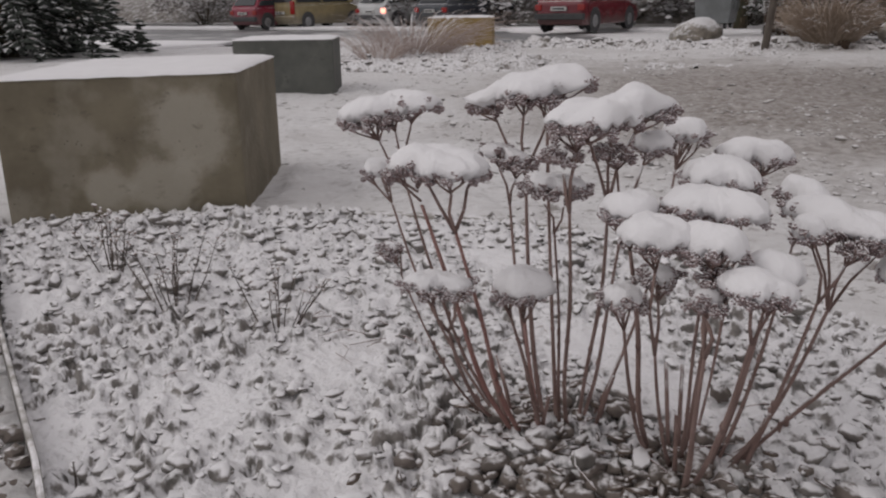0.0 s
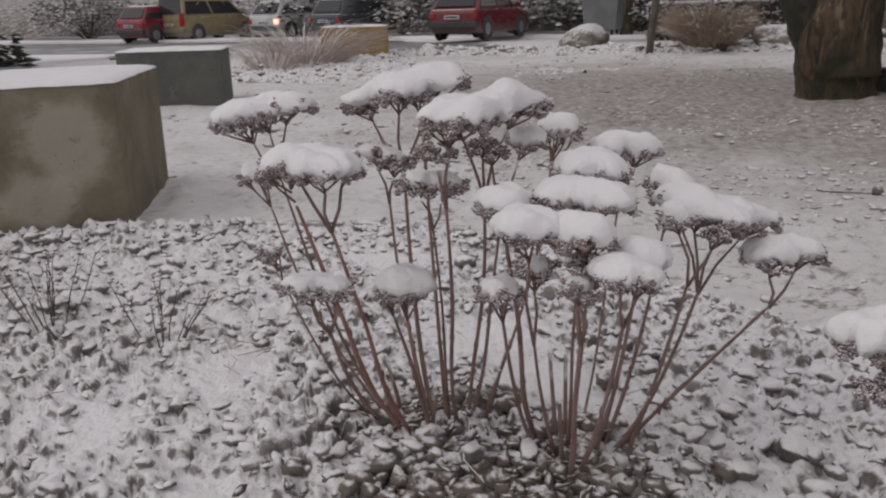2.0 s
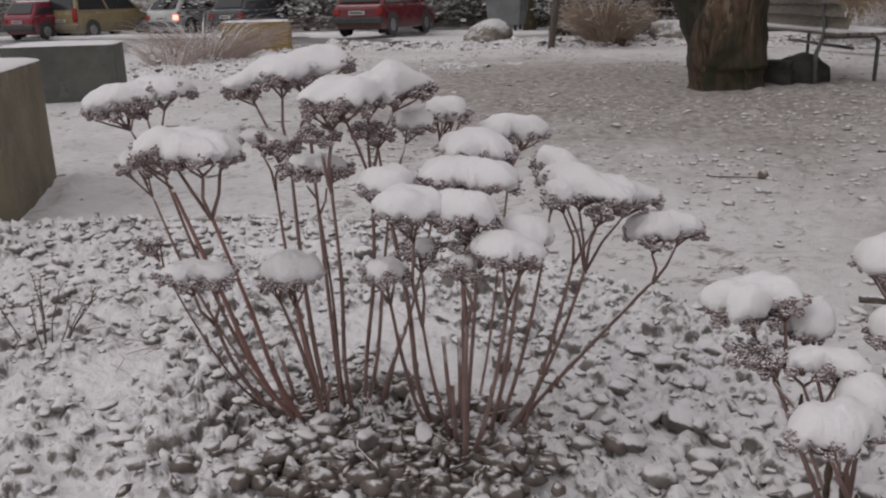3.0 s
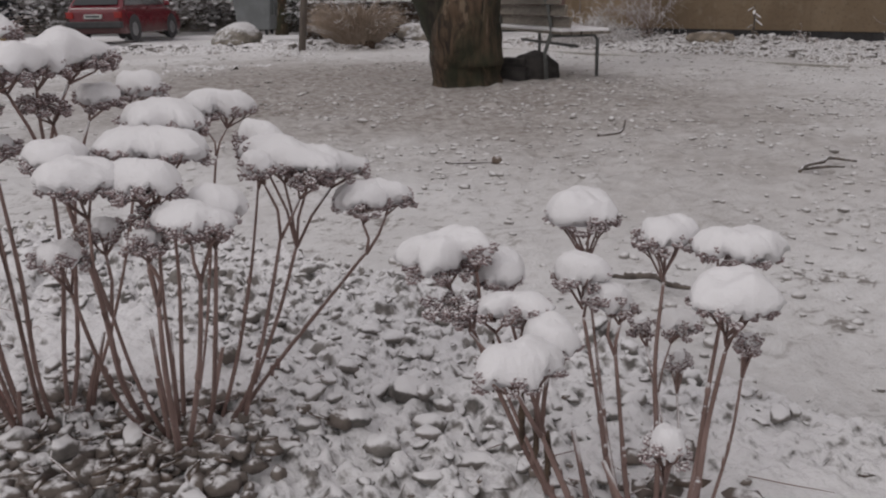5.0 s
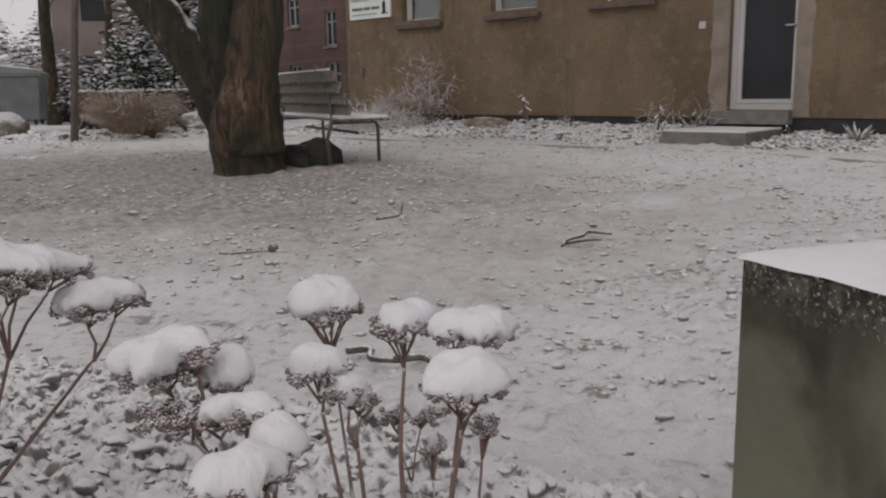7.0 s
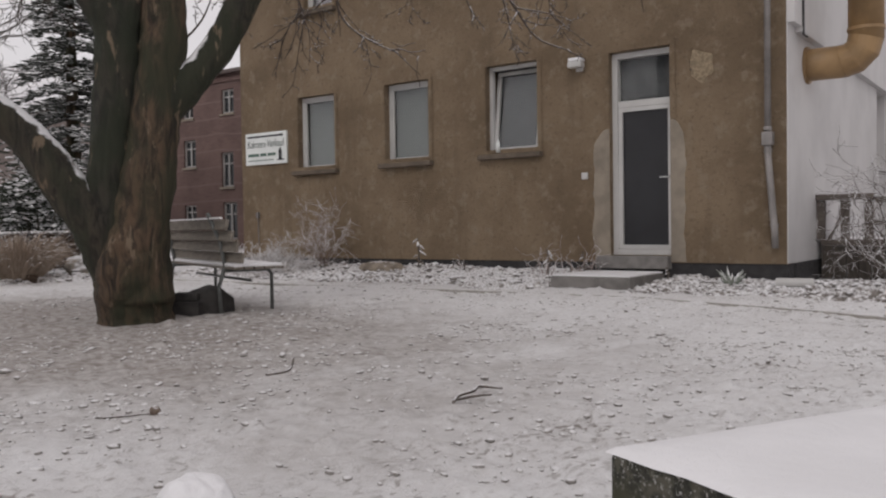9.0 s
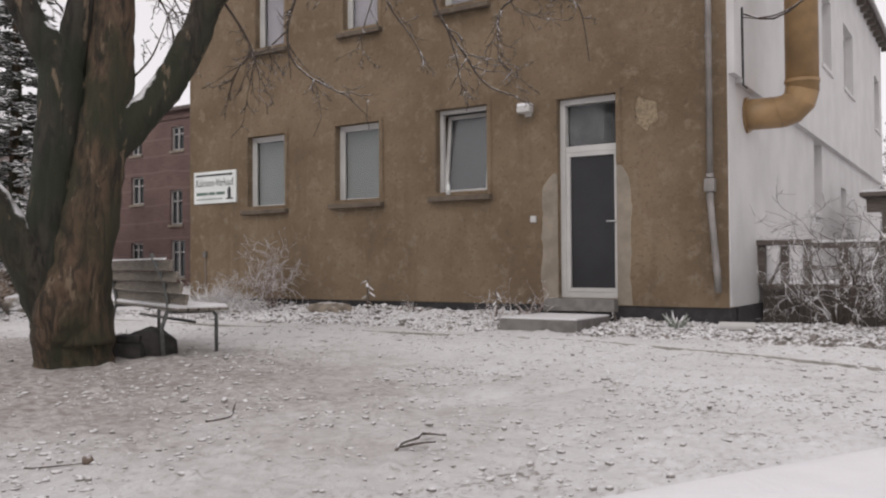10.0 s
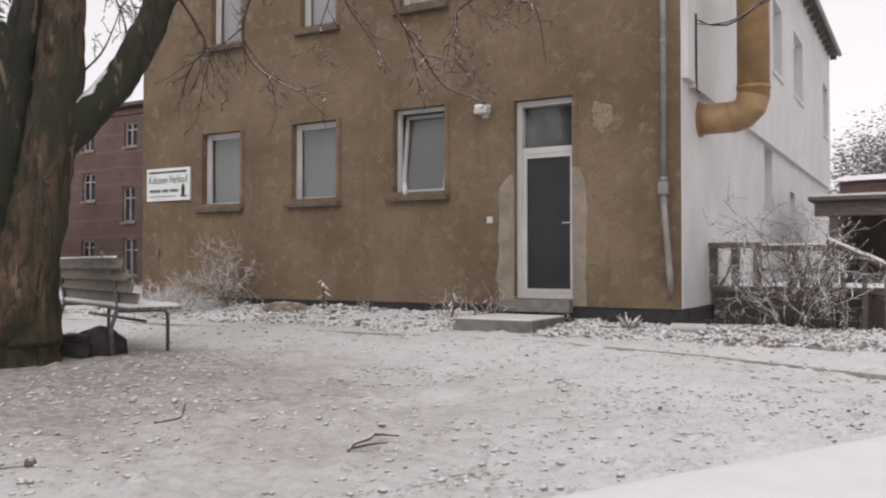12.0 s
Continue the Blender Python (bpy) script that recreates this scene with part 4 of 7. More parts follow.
_b = thing("white_bottle", (-6.462, FY - 0.03, 1.820), label="small white plastic bottle standing on the window sill", category="bottle")
part("body", Geo().tube([(0, 0, 0), (0, 0, 0.13), (0, 0, 0.16)], [0.032, 0.032, 0.014], 14), M_SIGN, _b, smooth=True)
part("cap", Geo().tube([(0, 0, 0.161), (0, 0, 0.19)], 0.014, 10), M_SIGN, _b)


# ---------------------------------------------------------------- the big tree
def limb(g, pts, radii, sides=14, seed=0, steps=6, rough=0.06):
    """A knotted limb through points, smoothly bent."""
    pts = [Vector(p) for p in pts]
    out, rad = [], []
    n = len(pts)
    for i in range(n - 1):
        a, b, c, d = pts[max(i - 1, 0)], pts[i], pts[i + 1], pts[min(i + 2, n - 1)]
        for s in range(steps):
            t = s / steps
            out.append(0.5 * (2 * b + (c - a) * t + (2 * a - 5 * b + 4 * c - d) * t * t + (3 * b - a - 3 * c + d) * t ** 3))
            rad.append(radii[i] + (radii[i + 1] - radii[i]) * t)
    out.append(pts[-1]), rad.append(radii[-1])
    k = len(g.v)
    g.tube(out, rad, sides)
    for j in range(k, len(g.v)):
        p = Vector(g.v[j])
        c = out[min((j - k) // sides, len(out) - 1)]
        d = p - c
        f = 1 + rough * 2 * noise.noise(p * 3.0 + Vector((seed, 0, 0))) + rough * noise.noise(p * 11.0 + Vector((0, seed, 0)))
        g.v[j] = tuple(c + d * f)
    return out


def twigs(g, start, way, length, radius, rng, level=0, droop=0.25, most=3):
    """A crooked twig with side twigs."""
    pts, p, d = [Vector(start)], Vector(start), Vector(way).normalized()
    n = 6
    kids = []
    for i in range(n):
        d = (d + Vector((rng.uniform(-1, 1), rng.uniform(-1, 1), rng.uniform(-0.9, 0.7) - droop)) * 0.38).normalized()
        p = p + d * length / n
        pts.append(p.copy())
        if level < most and i >= 1 and rng.random() < (0.72 if level < 2 else 0.5):
            side = Vector((rng.uniform(-1, 1), rng.uniform(-1, 1), rng.uniform(-1.0, 0.6)))
            kids.append((p.copy(), (d * 0.7 + side * 0.8), length * rng.uniform(0.35, 0.62)))
    g.tube(pts, [max(0.0032, radius * (1 - 0.75 * i / n)) for i in range(n + 1)], 5 if radius > 0.006 else 4)
    for q, w, l in kids:
        twigs(g, q, w, l, radius * 0.55, rng, level + 1, droop, most)


def old_tree():
    t = thing("old_tree", (0, 0, 0), label="old leafless tree with mossy bark, splitting low into thick snowy limbs", category="tree")
    base = Geo()
    limb(base, [(-6.44, 4.82, -0.12), (-6.44, 4.82, 0.04), (-6.43, 4.77, 0.30), (-6.42, 4.73, 0.62), (-6.38, 4.79, 0.95), (-6.33, 4.86, 1.35)], [0.345, 0.325, 0.30, 0.285, 0.25, 0.15], 44, 1, 9, 0.12)
    part("trunk", base, M_BARK, t, smooth=True)
    runs = [
        ([(-6.44, 4.70, 0.30), (-6.55, 4.53, 0.78), (-6.74, 4.24, 1.32), (-6.95, 3.94, 1.74), (-7.2, 3.5, 2.1), (-7.5, 3.0, 2.9), (-7.7, 2.6, 3.9)], [0.20, 0.20, 0.175, 0.15, 0.125, 0.09, 0.05]),
        ([(-6.34, 4.83, 0.15), (-6.35, 4.82, 0.80), (-6.29, 4.92, 1.70), (-6.235, 5.00, 2.5), (-6.22, 5.03, 3.1), (-6.15, 5.2, 4.2), (-6.3, 5.5, 5.4)], [0.25, 0.245, 0.225, 0.195, 0.17, 0.12, 0.05]),
        ([(-6.26, 4.96, 1.72), (-6.16, 5.10, 1.98), (-5.98, 5.38, 2.38), (-5.84, 5.59, 2.86), (-5.73, 5.76, 3.3), (-5.3, 6.3, 3.9), (-4.6, 7.1, 4.4)], [0.14, 0.165, 0.145, 0.13, 0.125, 0.09, 0.05]),
        ([(-6.52, 4.62, 0.5), (-6.52, 4.60, 0.95), (-6.50, 4.68, 1.75), (-6.48, 4.70, 2.45), (-6.60, 4.52, 2.85), (-6.70, 4.35, 3.3), (-6.9, 3.9, 4.6)], [0.20, 0.195, 0.19, 0.19, 0.13, 0.11, 0.05]),
        ([(-6.48, 4.70, 2.3), (-6.40, 4.80, 2.80), (-6.36, 4.84, 3.3), (-6.5, 5.0, 4.6)], [0.15, 0.14, 0.12, 0.05]),
    ]
    for k, (pts, rad) in enumerate(runs):
        g = Geo()
        limb(g, pts, rad, 26, k + 2, 9, 0.09)
        # main limb in lit brown, the others in bark darkened as if shaded
        part("limb", g, M_BARK if k == 1 else M_BARK_SNOWY if k in (0, 2) else M_BARK_DARK, t, smooth=True)
    rng = random.Random(12)
    # boughs that carry the hanging twigs
    def spray(pts, r, seed, side=0.2):
        """A hanging branch with angular side twigs and short spurs."""
        g = Geo()
        line = limb(g, pts, [0.8 * r * (1 - 0.72 * i / (len(pts) - 1)) for i in range(len(pts))], 7, seed, 5, 0.05)
        rnd = random.Random(seed)
        for i in range(2, len(line)):
            way = (line[i] - line[i - 1]).normalized()
            for _ in range(rnd.choice((0, 0, 1, 1))):
                turn = Vector((rnd.uniform(-1, 1), rnd.uniform(-1, 1), rnd.uniform(-0.7, 0.6)))
                shoot(g, line[i], way * 0.8 + turn * 0.9, side * rnd.uniform(0.8, 2.4), r * 0.34, rnd, 0)
        tagged(part("bough", g, M_TWIG, t, "thin crooked bough lined with snow", smooth=True))

    def shoot(g, start, way, length, radius, rnd, level):
        p, d = Vector(start), Vector(way).normalized()
        pts, kids = [p.copy()], []
        for i in range(4):
            d = (d + Vector((rnd.uniform(-1, 1), rnd.uniform(-1, 1), rnd.uniform(-1, 0.8))) * 0.30).normalized()
            p = p + d * length / 4
            pts.append(p.copy())
            if level < 2 and rnd.random() < 0.62:
                kids.append((p.copy(), d * 0.6 + Vector((rnd.uniform(-1, 1), rnd.uniform(-1, 1), rnd.uniform(-0.8, 0.8))) * 0.8))
        g.tube(pts, [max(0.0032, radius * (1 - 0.6 * i / 4)) for i in range(5)], 5)
        for q, w in kids:
            shoot(g, q, w, length * rnd.uniform(0.25, 0.55), radius * 0.65, rnd, level + 1)

    spray([(-5.73, 5.76, 3.3), (-5.64, 6.0, 2.97), (-5.64, 6.1, 2.79), (-5.85, 6.15, 2.71), (-6.07, 6.2, 2.45)], 0.017, 1, 0.16)
    spray([(-5.3, 6.3, 3.9), (-5.25, 6.3, 3.4), (-5.37, 6.3, 3.05), (-5.33, 6.3, 2.76), (-5.11, 6.3, 2.55), (-4.74, 6.3, 2.35)], 0.022, 2, 0.19)
    spray([(-5.36, 6.3, 3.02), (-5.63, 6.3, 2.88), (-5.8, 6.3, 2.79), (-5.96, 6.3, 2.21)], 0.013, 3, 0.17)
    spray([(-5.11, 6.3, 2.55), (-5.02, 6.3, 2.44), (-4.96, 6.3, 2.17)], 0.008, 4, 0.1)
    spray([(-5.64, 6.1, 2.79), (-5.54, 6.1, 2.56), (-5.55, 6.1, 2.29)], 0.009, 5, 0.13)
    spray([(-5.3, 6.3, 3.9), (-4.96, 7.0, 3.67), (-4.8, 7.2, 3.31), (-4.58, 7.2, 3.03), (-4.36, 7.2, 2.67)], 0.016, 6, 0.17)
    spray([(-4.6, 7.1, 4.4), (-4.41, 7.2, 3.69), (-4.27, 7.2, 3.23), (-4.0, 7.2, 2.81), (-3.75, 7.2, 2.47), (-3.44, 7.2, 2.32)], 0.024, 7, 0.2)
    spray([(-4.18, 7.2, 3.09), (-4.06, 7.2, 2.72), (-4.01, 7.2, 2.5), (-3.87, 7.2, 2.31)], 0.012, 8, 0.15)
    spray([(-3.98, 7.2, 2.78), (-3.66, 7.2, 2.68), (-3.41, 7.2, 2.58)], 0.010, 9, 0.13)
    spray([(-4.6, 7.1, 4.4), (-3.48, 7.3, 3.45), (-3.64, 7.3, 3.16), (-3.67, 7.3, 2.95), (-3.67, 7.3, 2.7)], 0.018, 10, 0.17)
    spray([(-3.55, 7.3, 3.4), (-3.49, 7.3, 3.14), (-3.19, 7.3, 3.02)], 0.010, 11, 0.15)
    spray([(-4.6, 7.1, 4.4), (-3.54, 7.9, 3.64), (-3.29, 7.9, 3.38), (-3.11, 7.9, 3.23), (-3.02, 7.9, 2.72)], 0.018, 12, 0.13)
    spray([(-4.95, 6.7, 4.15), (-4.73, 6.9, 3.6), (-4.84, 6.9, 3.35), (-4.96, 6.9, 3.04), (-4.94, 6.9, 2.86)], 0.012, 13, 0.1)
    spray([(-6.22, 5.03, 3.1), (-6.4, 5.5, 3.4), (-6.6, 5.9, 3.3), (-6.9, 6.3, 3.0)], 0.022, 14, 0.34)
    spray([(-7.2, 3.5, 2.1), (-7.1, 3.1, 2.5), (-7.0, 3.2, 2.9), (-7.0, 3.5, 2.75)], 0.03, 15, 0.3)
    spray([(-6.7, 4.35, 3.3), (-6.9, 4.5, 3.5), (-7.2, 4.5, 3.3), (-7.4, 4.4, 2.9)], 0.022, 16, 0.34)
    spray([(-6.22, 5.03, 3.35), (-6.05, 5.28, 3.40), (-5.95, 5.45, 3.20), (-5.90, 5.55, 2.98)], 0.018, 17, 0.20)
    spray([(-6.16, 5.12, 2.40), (-6.06, 5.28, 2.62), (-6.00, 5.36, 2.85), (-5.98, 5.42, 3.05)], 0.014, 18, 0.12)
    spray([(-6.60, 4.52, 3.05), (-6.85, 4.20, 3.10), (-7.00, 3.95, 2.90), (-7.05, 3.85, 2.65)], 0.016, 19, 0.20)
    up = Geo()
    for pts, rad in runs:
        for i in (5, 6):
            if i < len(pts):
                for _ in range(4):
                    twigs(up, pts[i], (rng.uniform(-1, 1), rng.uniform(-1, 1), rng.uniform(0.2, 1)), rng.uniform(0.8, 1.5), 0.022, rng, 0, 0.0)
    part("crown", up, M_TWIG, t, smooth=True)


old_tree()


def bench():
    """An iron-framed bench; its own x runs along the seat, y to where it looks."""
    ang = math.degrees(math.atan2(0.37, -0.93))
    t = thing("park_bench", (-5.95, 5.36, 0), ang, "old grey-slatted bench on bent iron legs, snow on its seat", "bench")
    s = -1.0  # the seat looks to minus y in this frame of reference
    L = 1.95
    for x in (0.10, L - 0.12):
        g = Geo()
        g.tube([(x, 0.02 * s, -0.02), (x, 0.0, 0.25), (x, 0.06 * s, 0.44), (x, 0.02 * s, 0.66), (x, -0.09 * s, 0.92)], 0.019, 8)
        g.tube([(x, 0.05 * s, 0.40), (x, 0.46 * s, 0.40), (x, 0.50 * s, 0.36), (x, 0.50 * s, -0.02)], 0.017, 8)
        part("leg", g, M_IRON, t, "bent iron end frame", smooth=True)
    part("rail", Geo().tube([(0.1, 0.30 * s, 0.30), (L - 0.12, 0.30 * s, 0.30)], 0.014, 8), M_IRON, t, smooth=True)
    for k in range(5):
        y = (0.09 + 0.094 * k) * s
        part("seat_slat", Geo().box((-0.20, y - 0.041, 0.415), (L, y + 0.041, 0.44)), M_OLDWOOD, t, bevel=0.005)
    for k in range(4):
        z = 0.52 + 0.098 * k
        y = (0.085 - 0.05 * k * 0.7) * s
        part("back_slat", Geo().box((-0.24 - 0.03 * (3 - k), -0.012, -0.046), (L, 0.012, 0.046), Matrix.Translation((0, y, z)) @ Matrix.Rotation(0.22, 4, "X")), M_OLDWOOD, t, bevel=0.005)
    part("snow_cap", Geo().box((-0.195, 0.05 * s - 0.44, 0.441), (L - 0.005, 0.05 * s, 0.468)), M_SNOW, t, "snow layer on the seat", bevel=0.011)
    part("snow_line", Geo().box((-0.23, -0.10 * s - 0.012 - 0.03, 0.864), (L - 0.01, -0.10 * s + 0.012 - 0.03, 0.88)), M_SNOW, t, "thin snow on the top slat", bevel=0.005)


bench()


def chipped(v, seed, cuts=9, near=0.55, far=0.85):
    """Flatten a lump along random planes, as broken stone is."""
    rng = np.random.default_rng(seed)
    v = np.array(v, float)
    size = np.abs(v).max()
    for _ in range(cuts):
        n = rng.normal(size=3)
        n /= np.linalg.norm(n)
        over = np.maximum(v @ n - size * rng.uniform(near, far), 0)
        v = v - 0.92 * over[:, None] * n
    return v


def rock(name, place, size, seed, material, label, category="rock", level=3, amount=0.28, turn=0.0):
    v, f = lumpy(level, amount, 1.3, seed, -0.55)
    v = chipped(v, seed)
    g = Geo().add([(a * size[0], b * size[1], (c + 0.5) * size[2]) for a, b, c in v], f.tolist())
    return single(name, g, material, label, category, smooth=True, m=pose(*place, 0, 0, turn))


rock("dark_boulder", (-6.26, 5.45, -0.02), (0.23, 0.16, 0.21), 3, M_DARKROCK, "dark bare boulder lying under the bench", turn=55)
single("stump_block", Geo().box((-0.16, -0.12, -0.03), (0.16, 0.12, 0.13)).box((-0.12, -0.1, 0.131), (0.14, 0.1, 0.2)), M_DARKROCK, "dark timber offcuts stacked against the trunk", "timber", bevel=0.012, m=pose(-6.33, 5.26, 0, 0, 0, 30))


# ---------------------------------------------------------------- stonecrop plants
SEEDBALL = [(np.array([(1, 0, 0), (-1, 0, 0), (0, 1, 0), (0, -1, 0), (0, 0, 1), (0, 0, -1)], float),
             np.array([(0, 2, 4), (2, 1, 4), (1, 3, 4), (3, 0, 4), (2, 0, 5), (1, 2, 5), (3, 1, 5), (0, 3, 5)]))]


def cushion(discs, hump, seed):
    """Snow heaped over one seed head or bridging several: low lobes run together, ragged at the rim. discs: x, y, z and radius."""
    rng = random.Random(int(seed * 131))
    off = Vector((seed * 1.7, seed * 0.9, seed * 2.3))
    weight = sum(d[3] for d in discs)
    x, y = (sum(d[k] * d[3] for d in discs) / weight for k in (0, 1))
    lobes = []
    for dx, dy, dz, r in discs:
        lobes.append((dx - x, dy - y, 0.72 * r))
        count = rng.randint(6, 9)
        for k in range(count):
            a = 2 * math.pi * (k + rng.uniform(-0.35, 0.35)) / count
            q = r * rng.uniform(0.50, 0.76)
            lobes.append((dx - x + q * math.cos(a), dy - y + q * math.sin(a), r * rng.uniform(0.24, 0.42)))
    small = min(d[3] for d in discs)
    rings, spokes = 18, 72 if len(discs) == 1 else 108
    lean = rng.uniform(0, 6.28)
    g = Geo()

    def reach(dx, dy):
        far = 0.4 * small
        for cx, cy, cr in lobes:
            along = cx * dx + cy * dy
            off2 = cx * cx + cy * cy - along * along
            if cr * cr > off2:
                far = max(far, along + math.sqrt(cr * cr - off2))
        return far

    def floor_at(px, py):
        top, low = 0.0, 1e-9
        for dx, dy, dz, r in discs:
            w = 1 / ((px - dx + x) ** 2 + (py - dy + y) ** 2 + 0.0004)
            top, low = top + w * dz, low + w
        return top / low

    def height(px, py, s):
        p = Vector((px + x, py + y, 0))
        soft = 1.0 + 0.55 * noise.noise(p * 17 + off) + 0.36 * noise.noise(p * 40 + off) + 0.18 * math.cos(lean) * px / small * 0.5
        grain = 0.0016 * noise.noise(p * 110 + off) + 0.0010 * noise.noise(p * 240 + off)
        return hump * max(0.3, soft) * max(0.0, 1 - s ** 3.2) ** 0.6 + grain

    edge, sag = [], []
    for j in range(spokes):
        a = 2 * math.pi * j / spokes
        d = Vector((math.cos(a), math.sin(a), 0))
        edge.append(reach(d.x, d.y))
        sag.append(0.006 + 0.006 * noise.noise(d * 2.1 + off) + 0.010 * noise.noise(d * edge[-1] * 75 + off) + 0.006 * noise.noise(d * edge[-1] * 180 + off))
    k = 3 if len(discs) > 1 else 4
    calm = [sum(edge[(j + q) % spokes] for q in range(-9, 10)) / 19 for j in range(spokes)]
    edge = [sum(edge[(j + q) % spokes] for q in range(-k, k + 1)) / (2 * k + 1) * (1 + 0.04 * noise.noise(Vector((j * 0.7, seed, 0)))) for j in range(spokes)]
    g.v.append((x, y, floor_at(0, 0) + height(0, 0, 0)))
    for i in range(1, rings + 1):
        s = min(1.0, i / (rings - 3)) ** 0.62
        tuck = max(0, i - (rings - 3))
        for j in range(spokes):
            a = 2 * math.pi * j / spokes
            q = (calm[j] + (edge[j] - calm[j]) * s ** 5) * s * (1 - 0.07 * tuck)
            px, py = q * math.cos(a), q * math.sin(a)
            g.v.append((x + px, y + py, floor_at(px, py) + height(px, py, s) * (1 if not tuck else 0.2) - 0.006 * s ** 4 - sag[j] * s ** 10 - 0.0024 * tuck))
    for j in range(spokes):
        g.f.append((0, 1 + j, 1 + (j + 1) % spokes))
    for i in range(rings - 1):
        for j in range(spokes):
            a, b = 1 + i * spokes + j, 1 + i * spokes + (j + 1) % spokes
            g.f.append((a, a + spokes, b + spokes, b))
    g.f.append(tuple(1 + (rings - 1) * spokes + j for j in reversed(range(spokes))))
    return g


def stonecrop(base, label):
    """The empty thing of a dead stonecrop, to which stems are added."""
    return thing("stonecrop", (*base, 0), label=label, category="plant", group="stonecrop plants")


def seed_head(t, h, fork, r, rng):
    """A flat seed head at h on arms from its fork."""
    arms = max(5, int(8 * r / 0.05))
    for k in range(arms):
        g = Geo()
        a = 2 * math.pi * (k + rng.random() * 0.6) / arms
        q = r * rng.uniform(0.35, 0.9)
        tip = h + Vector((q * math.cos(a), q * math.sin(a), -0.012 - 0.16 * q + rng.uniform(-0.006, 0.003)))
        start = fork.lerp(h, rng.uniform(0.0, 0.45)) if rng.random() < 0.6 else fork.copy()
        mid = start.lerp(tip, 0.6) + Vector((0, 0, -0.006))
        g.tube([start, mid, tip], [0.0022, 0.0017, 0.0012], 5)
        for _ in range(2):
            w = tip + Vector((rng.uniform(-1, 1), rng.uniform(-1, 1), 0.0)) * 0.016
            g.tube([mid, mid.lerp(w, 0.6) + Vector((0, 0, -0.004)), w], [0.0011, 0.0009, 0.0008], 4)
        part("stalk", g, M_STEM, t, smooth=True)
    spots = []
    for _ in range(int(16 + 40 * (r / 0.05) ** 2)):
        a, q = rng.uniform(0, 2 * math.pi), r * rng.random() ** 0.40
        centre = Vector((h.x + q * math.cos(a), h.y + q * math.sin(a), h.z - 0.008 - 0.16 * q * q / r + rng.uniform(-0.020, 0.002)))
        ball = rng.uniform(0.0055, 0.0105)
        for _ in range(34):
            d = Vector((rng.gauss(0, 1), rng.gauss(0, 1), rng.gauss(0, 1))).normalized() * ball * rng.uniform(0.5, 1.0)
            s = rng.uniform(0.0014, 0.0028)
            spots.append((centre.x + d.x, centre.y + d.y, centre.z + d.z * 0.75, rng.uniform(0, 6), rng.uniform(0, 1), s, s, s * 1.25, 0))
    part("seed_head", many("seed_head", SEEDBALL, spots, M_SEED), M_SEED, t, "flat cluster of brown seed capsules")


def stem(t, foot, heads, thick=0.0042, seed=1, bow=0.15, red=False):
    """One stem from its foot in the bed to the fork below its heads. heads: x, y, z, radius and how much snow each carries."""
    rng = random.Random(seed)
    o = Vector(t.matrix_world.translation)
    f = Vector((*foot, -0.02)) - o
    tops = [Vector(h[:3]) - o + Vector((0, 0, 0.014)) for h in heads]
    mean = sum(tops, Vector()) / len(tops)
    spread = max((p - mean).length for p in tops)
    low = min(p.z for p in tops)
    fork = mean.lerp(f, 0.09)
    fork.z = max(0.06, low - (0.055 + 0.6 * heads[0][3] + 0.75 * spread))
    side = Vector((fork.x - f.x, fork.y - f.y, 0))
    span = (fork - f).length
    m1 = f.lerp(fork, 0.30) + Vector((rng.uniform(-1, 1), rng.uniform(-1, 1), 0)) * 0.012 * span + side * (0.9 * bow)
    m2 = f.lerp(fork, 0.66) + Vector((rng.uniform(-1, 1), rng.uniform(-1, 1), 0)) * 0.016 * span + side * (0.6 * bow)
    g = Geo()
    limb(g, [f, m1, m2, fork], [thick * 1.10, thick * 0.92, thick * 0.74, thick * 0.55], 8, rng.random() * 9, 7, 0.15)
    part("stem", g, M_REDSTEM if red else M_STEM, t, "salmon-red bare stem" if red else "", smooth=True)
    # leaf scars swell the stem here and there
    for k in range(rng.randint(1, 3)):
        p = m1.lerp(m2, rng.random())
        part("node", Geo().tube([p - Vector((0, 0, 0.011)), p, p + Vector((0, 0, 0.011))], [thick * 0.5, thick * 1.04, thick * 0.45], 8), M_STEM, t, smooth=True)
    for n, (p, h) in enumerate(zip(tops, heads)):
        own = fork
        if len(tops) > 1:
            own = p.lerp(fork, 0.35)
            own.z = min(own.z, p.z - 0.035 - 0.45 * h[3])
            bend = fork.lerp(own, 0.55) + Vector((rng.uniform(-1, 1), rng.uniform(-1, 1), -0.4)) * 0.008
            part("branch", Geo().tube([fork - Vector((0, 0, 0.004)), bend, own], [thick * 0.66, thick * 0.55, thick * 0.5], 7), M_STEM, t, smooth=True)
        seed_head(t, p, own, h[3], rng)
    # heads of one stem that stand close and level share one drift of snow
    drifts = []
    for p, h in zip(tops, heads):
        if not h[4]:
            continue
        for d in drifts:
            if any((p - q).length < 1.35 * (h[3] + r) and abs(p.z - q.z) < 0.035 for q, r, _ in d):
                d.append((p, h[3], h[4]))
                break
        else:
            drifts.append([(p, h[3], h[4])])
    for n, d in enumerate(drifts):
        load = sum(q[2] for q in d) / len(d)
        wide = max(q[1] for q in d)
        discs = [(p.x, p.y, p.z - 0.004, r * (0.66 + 0.50 * l)) for p, r, l in d]
        part("snow_cap", cushion(discs, (0.009 + 0.21 * wide) * load, seed * 1.3 + 3.7 * n), M_SNOW, t, "rounded cushion of fresh snow", smooth=True)


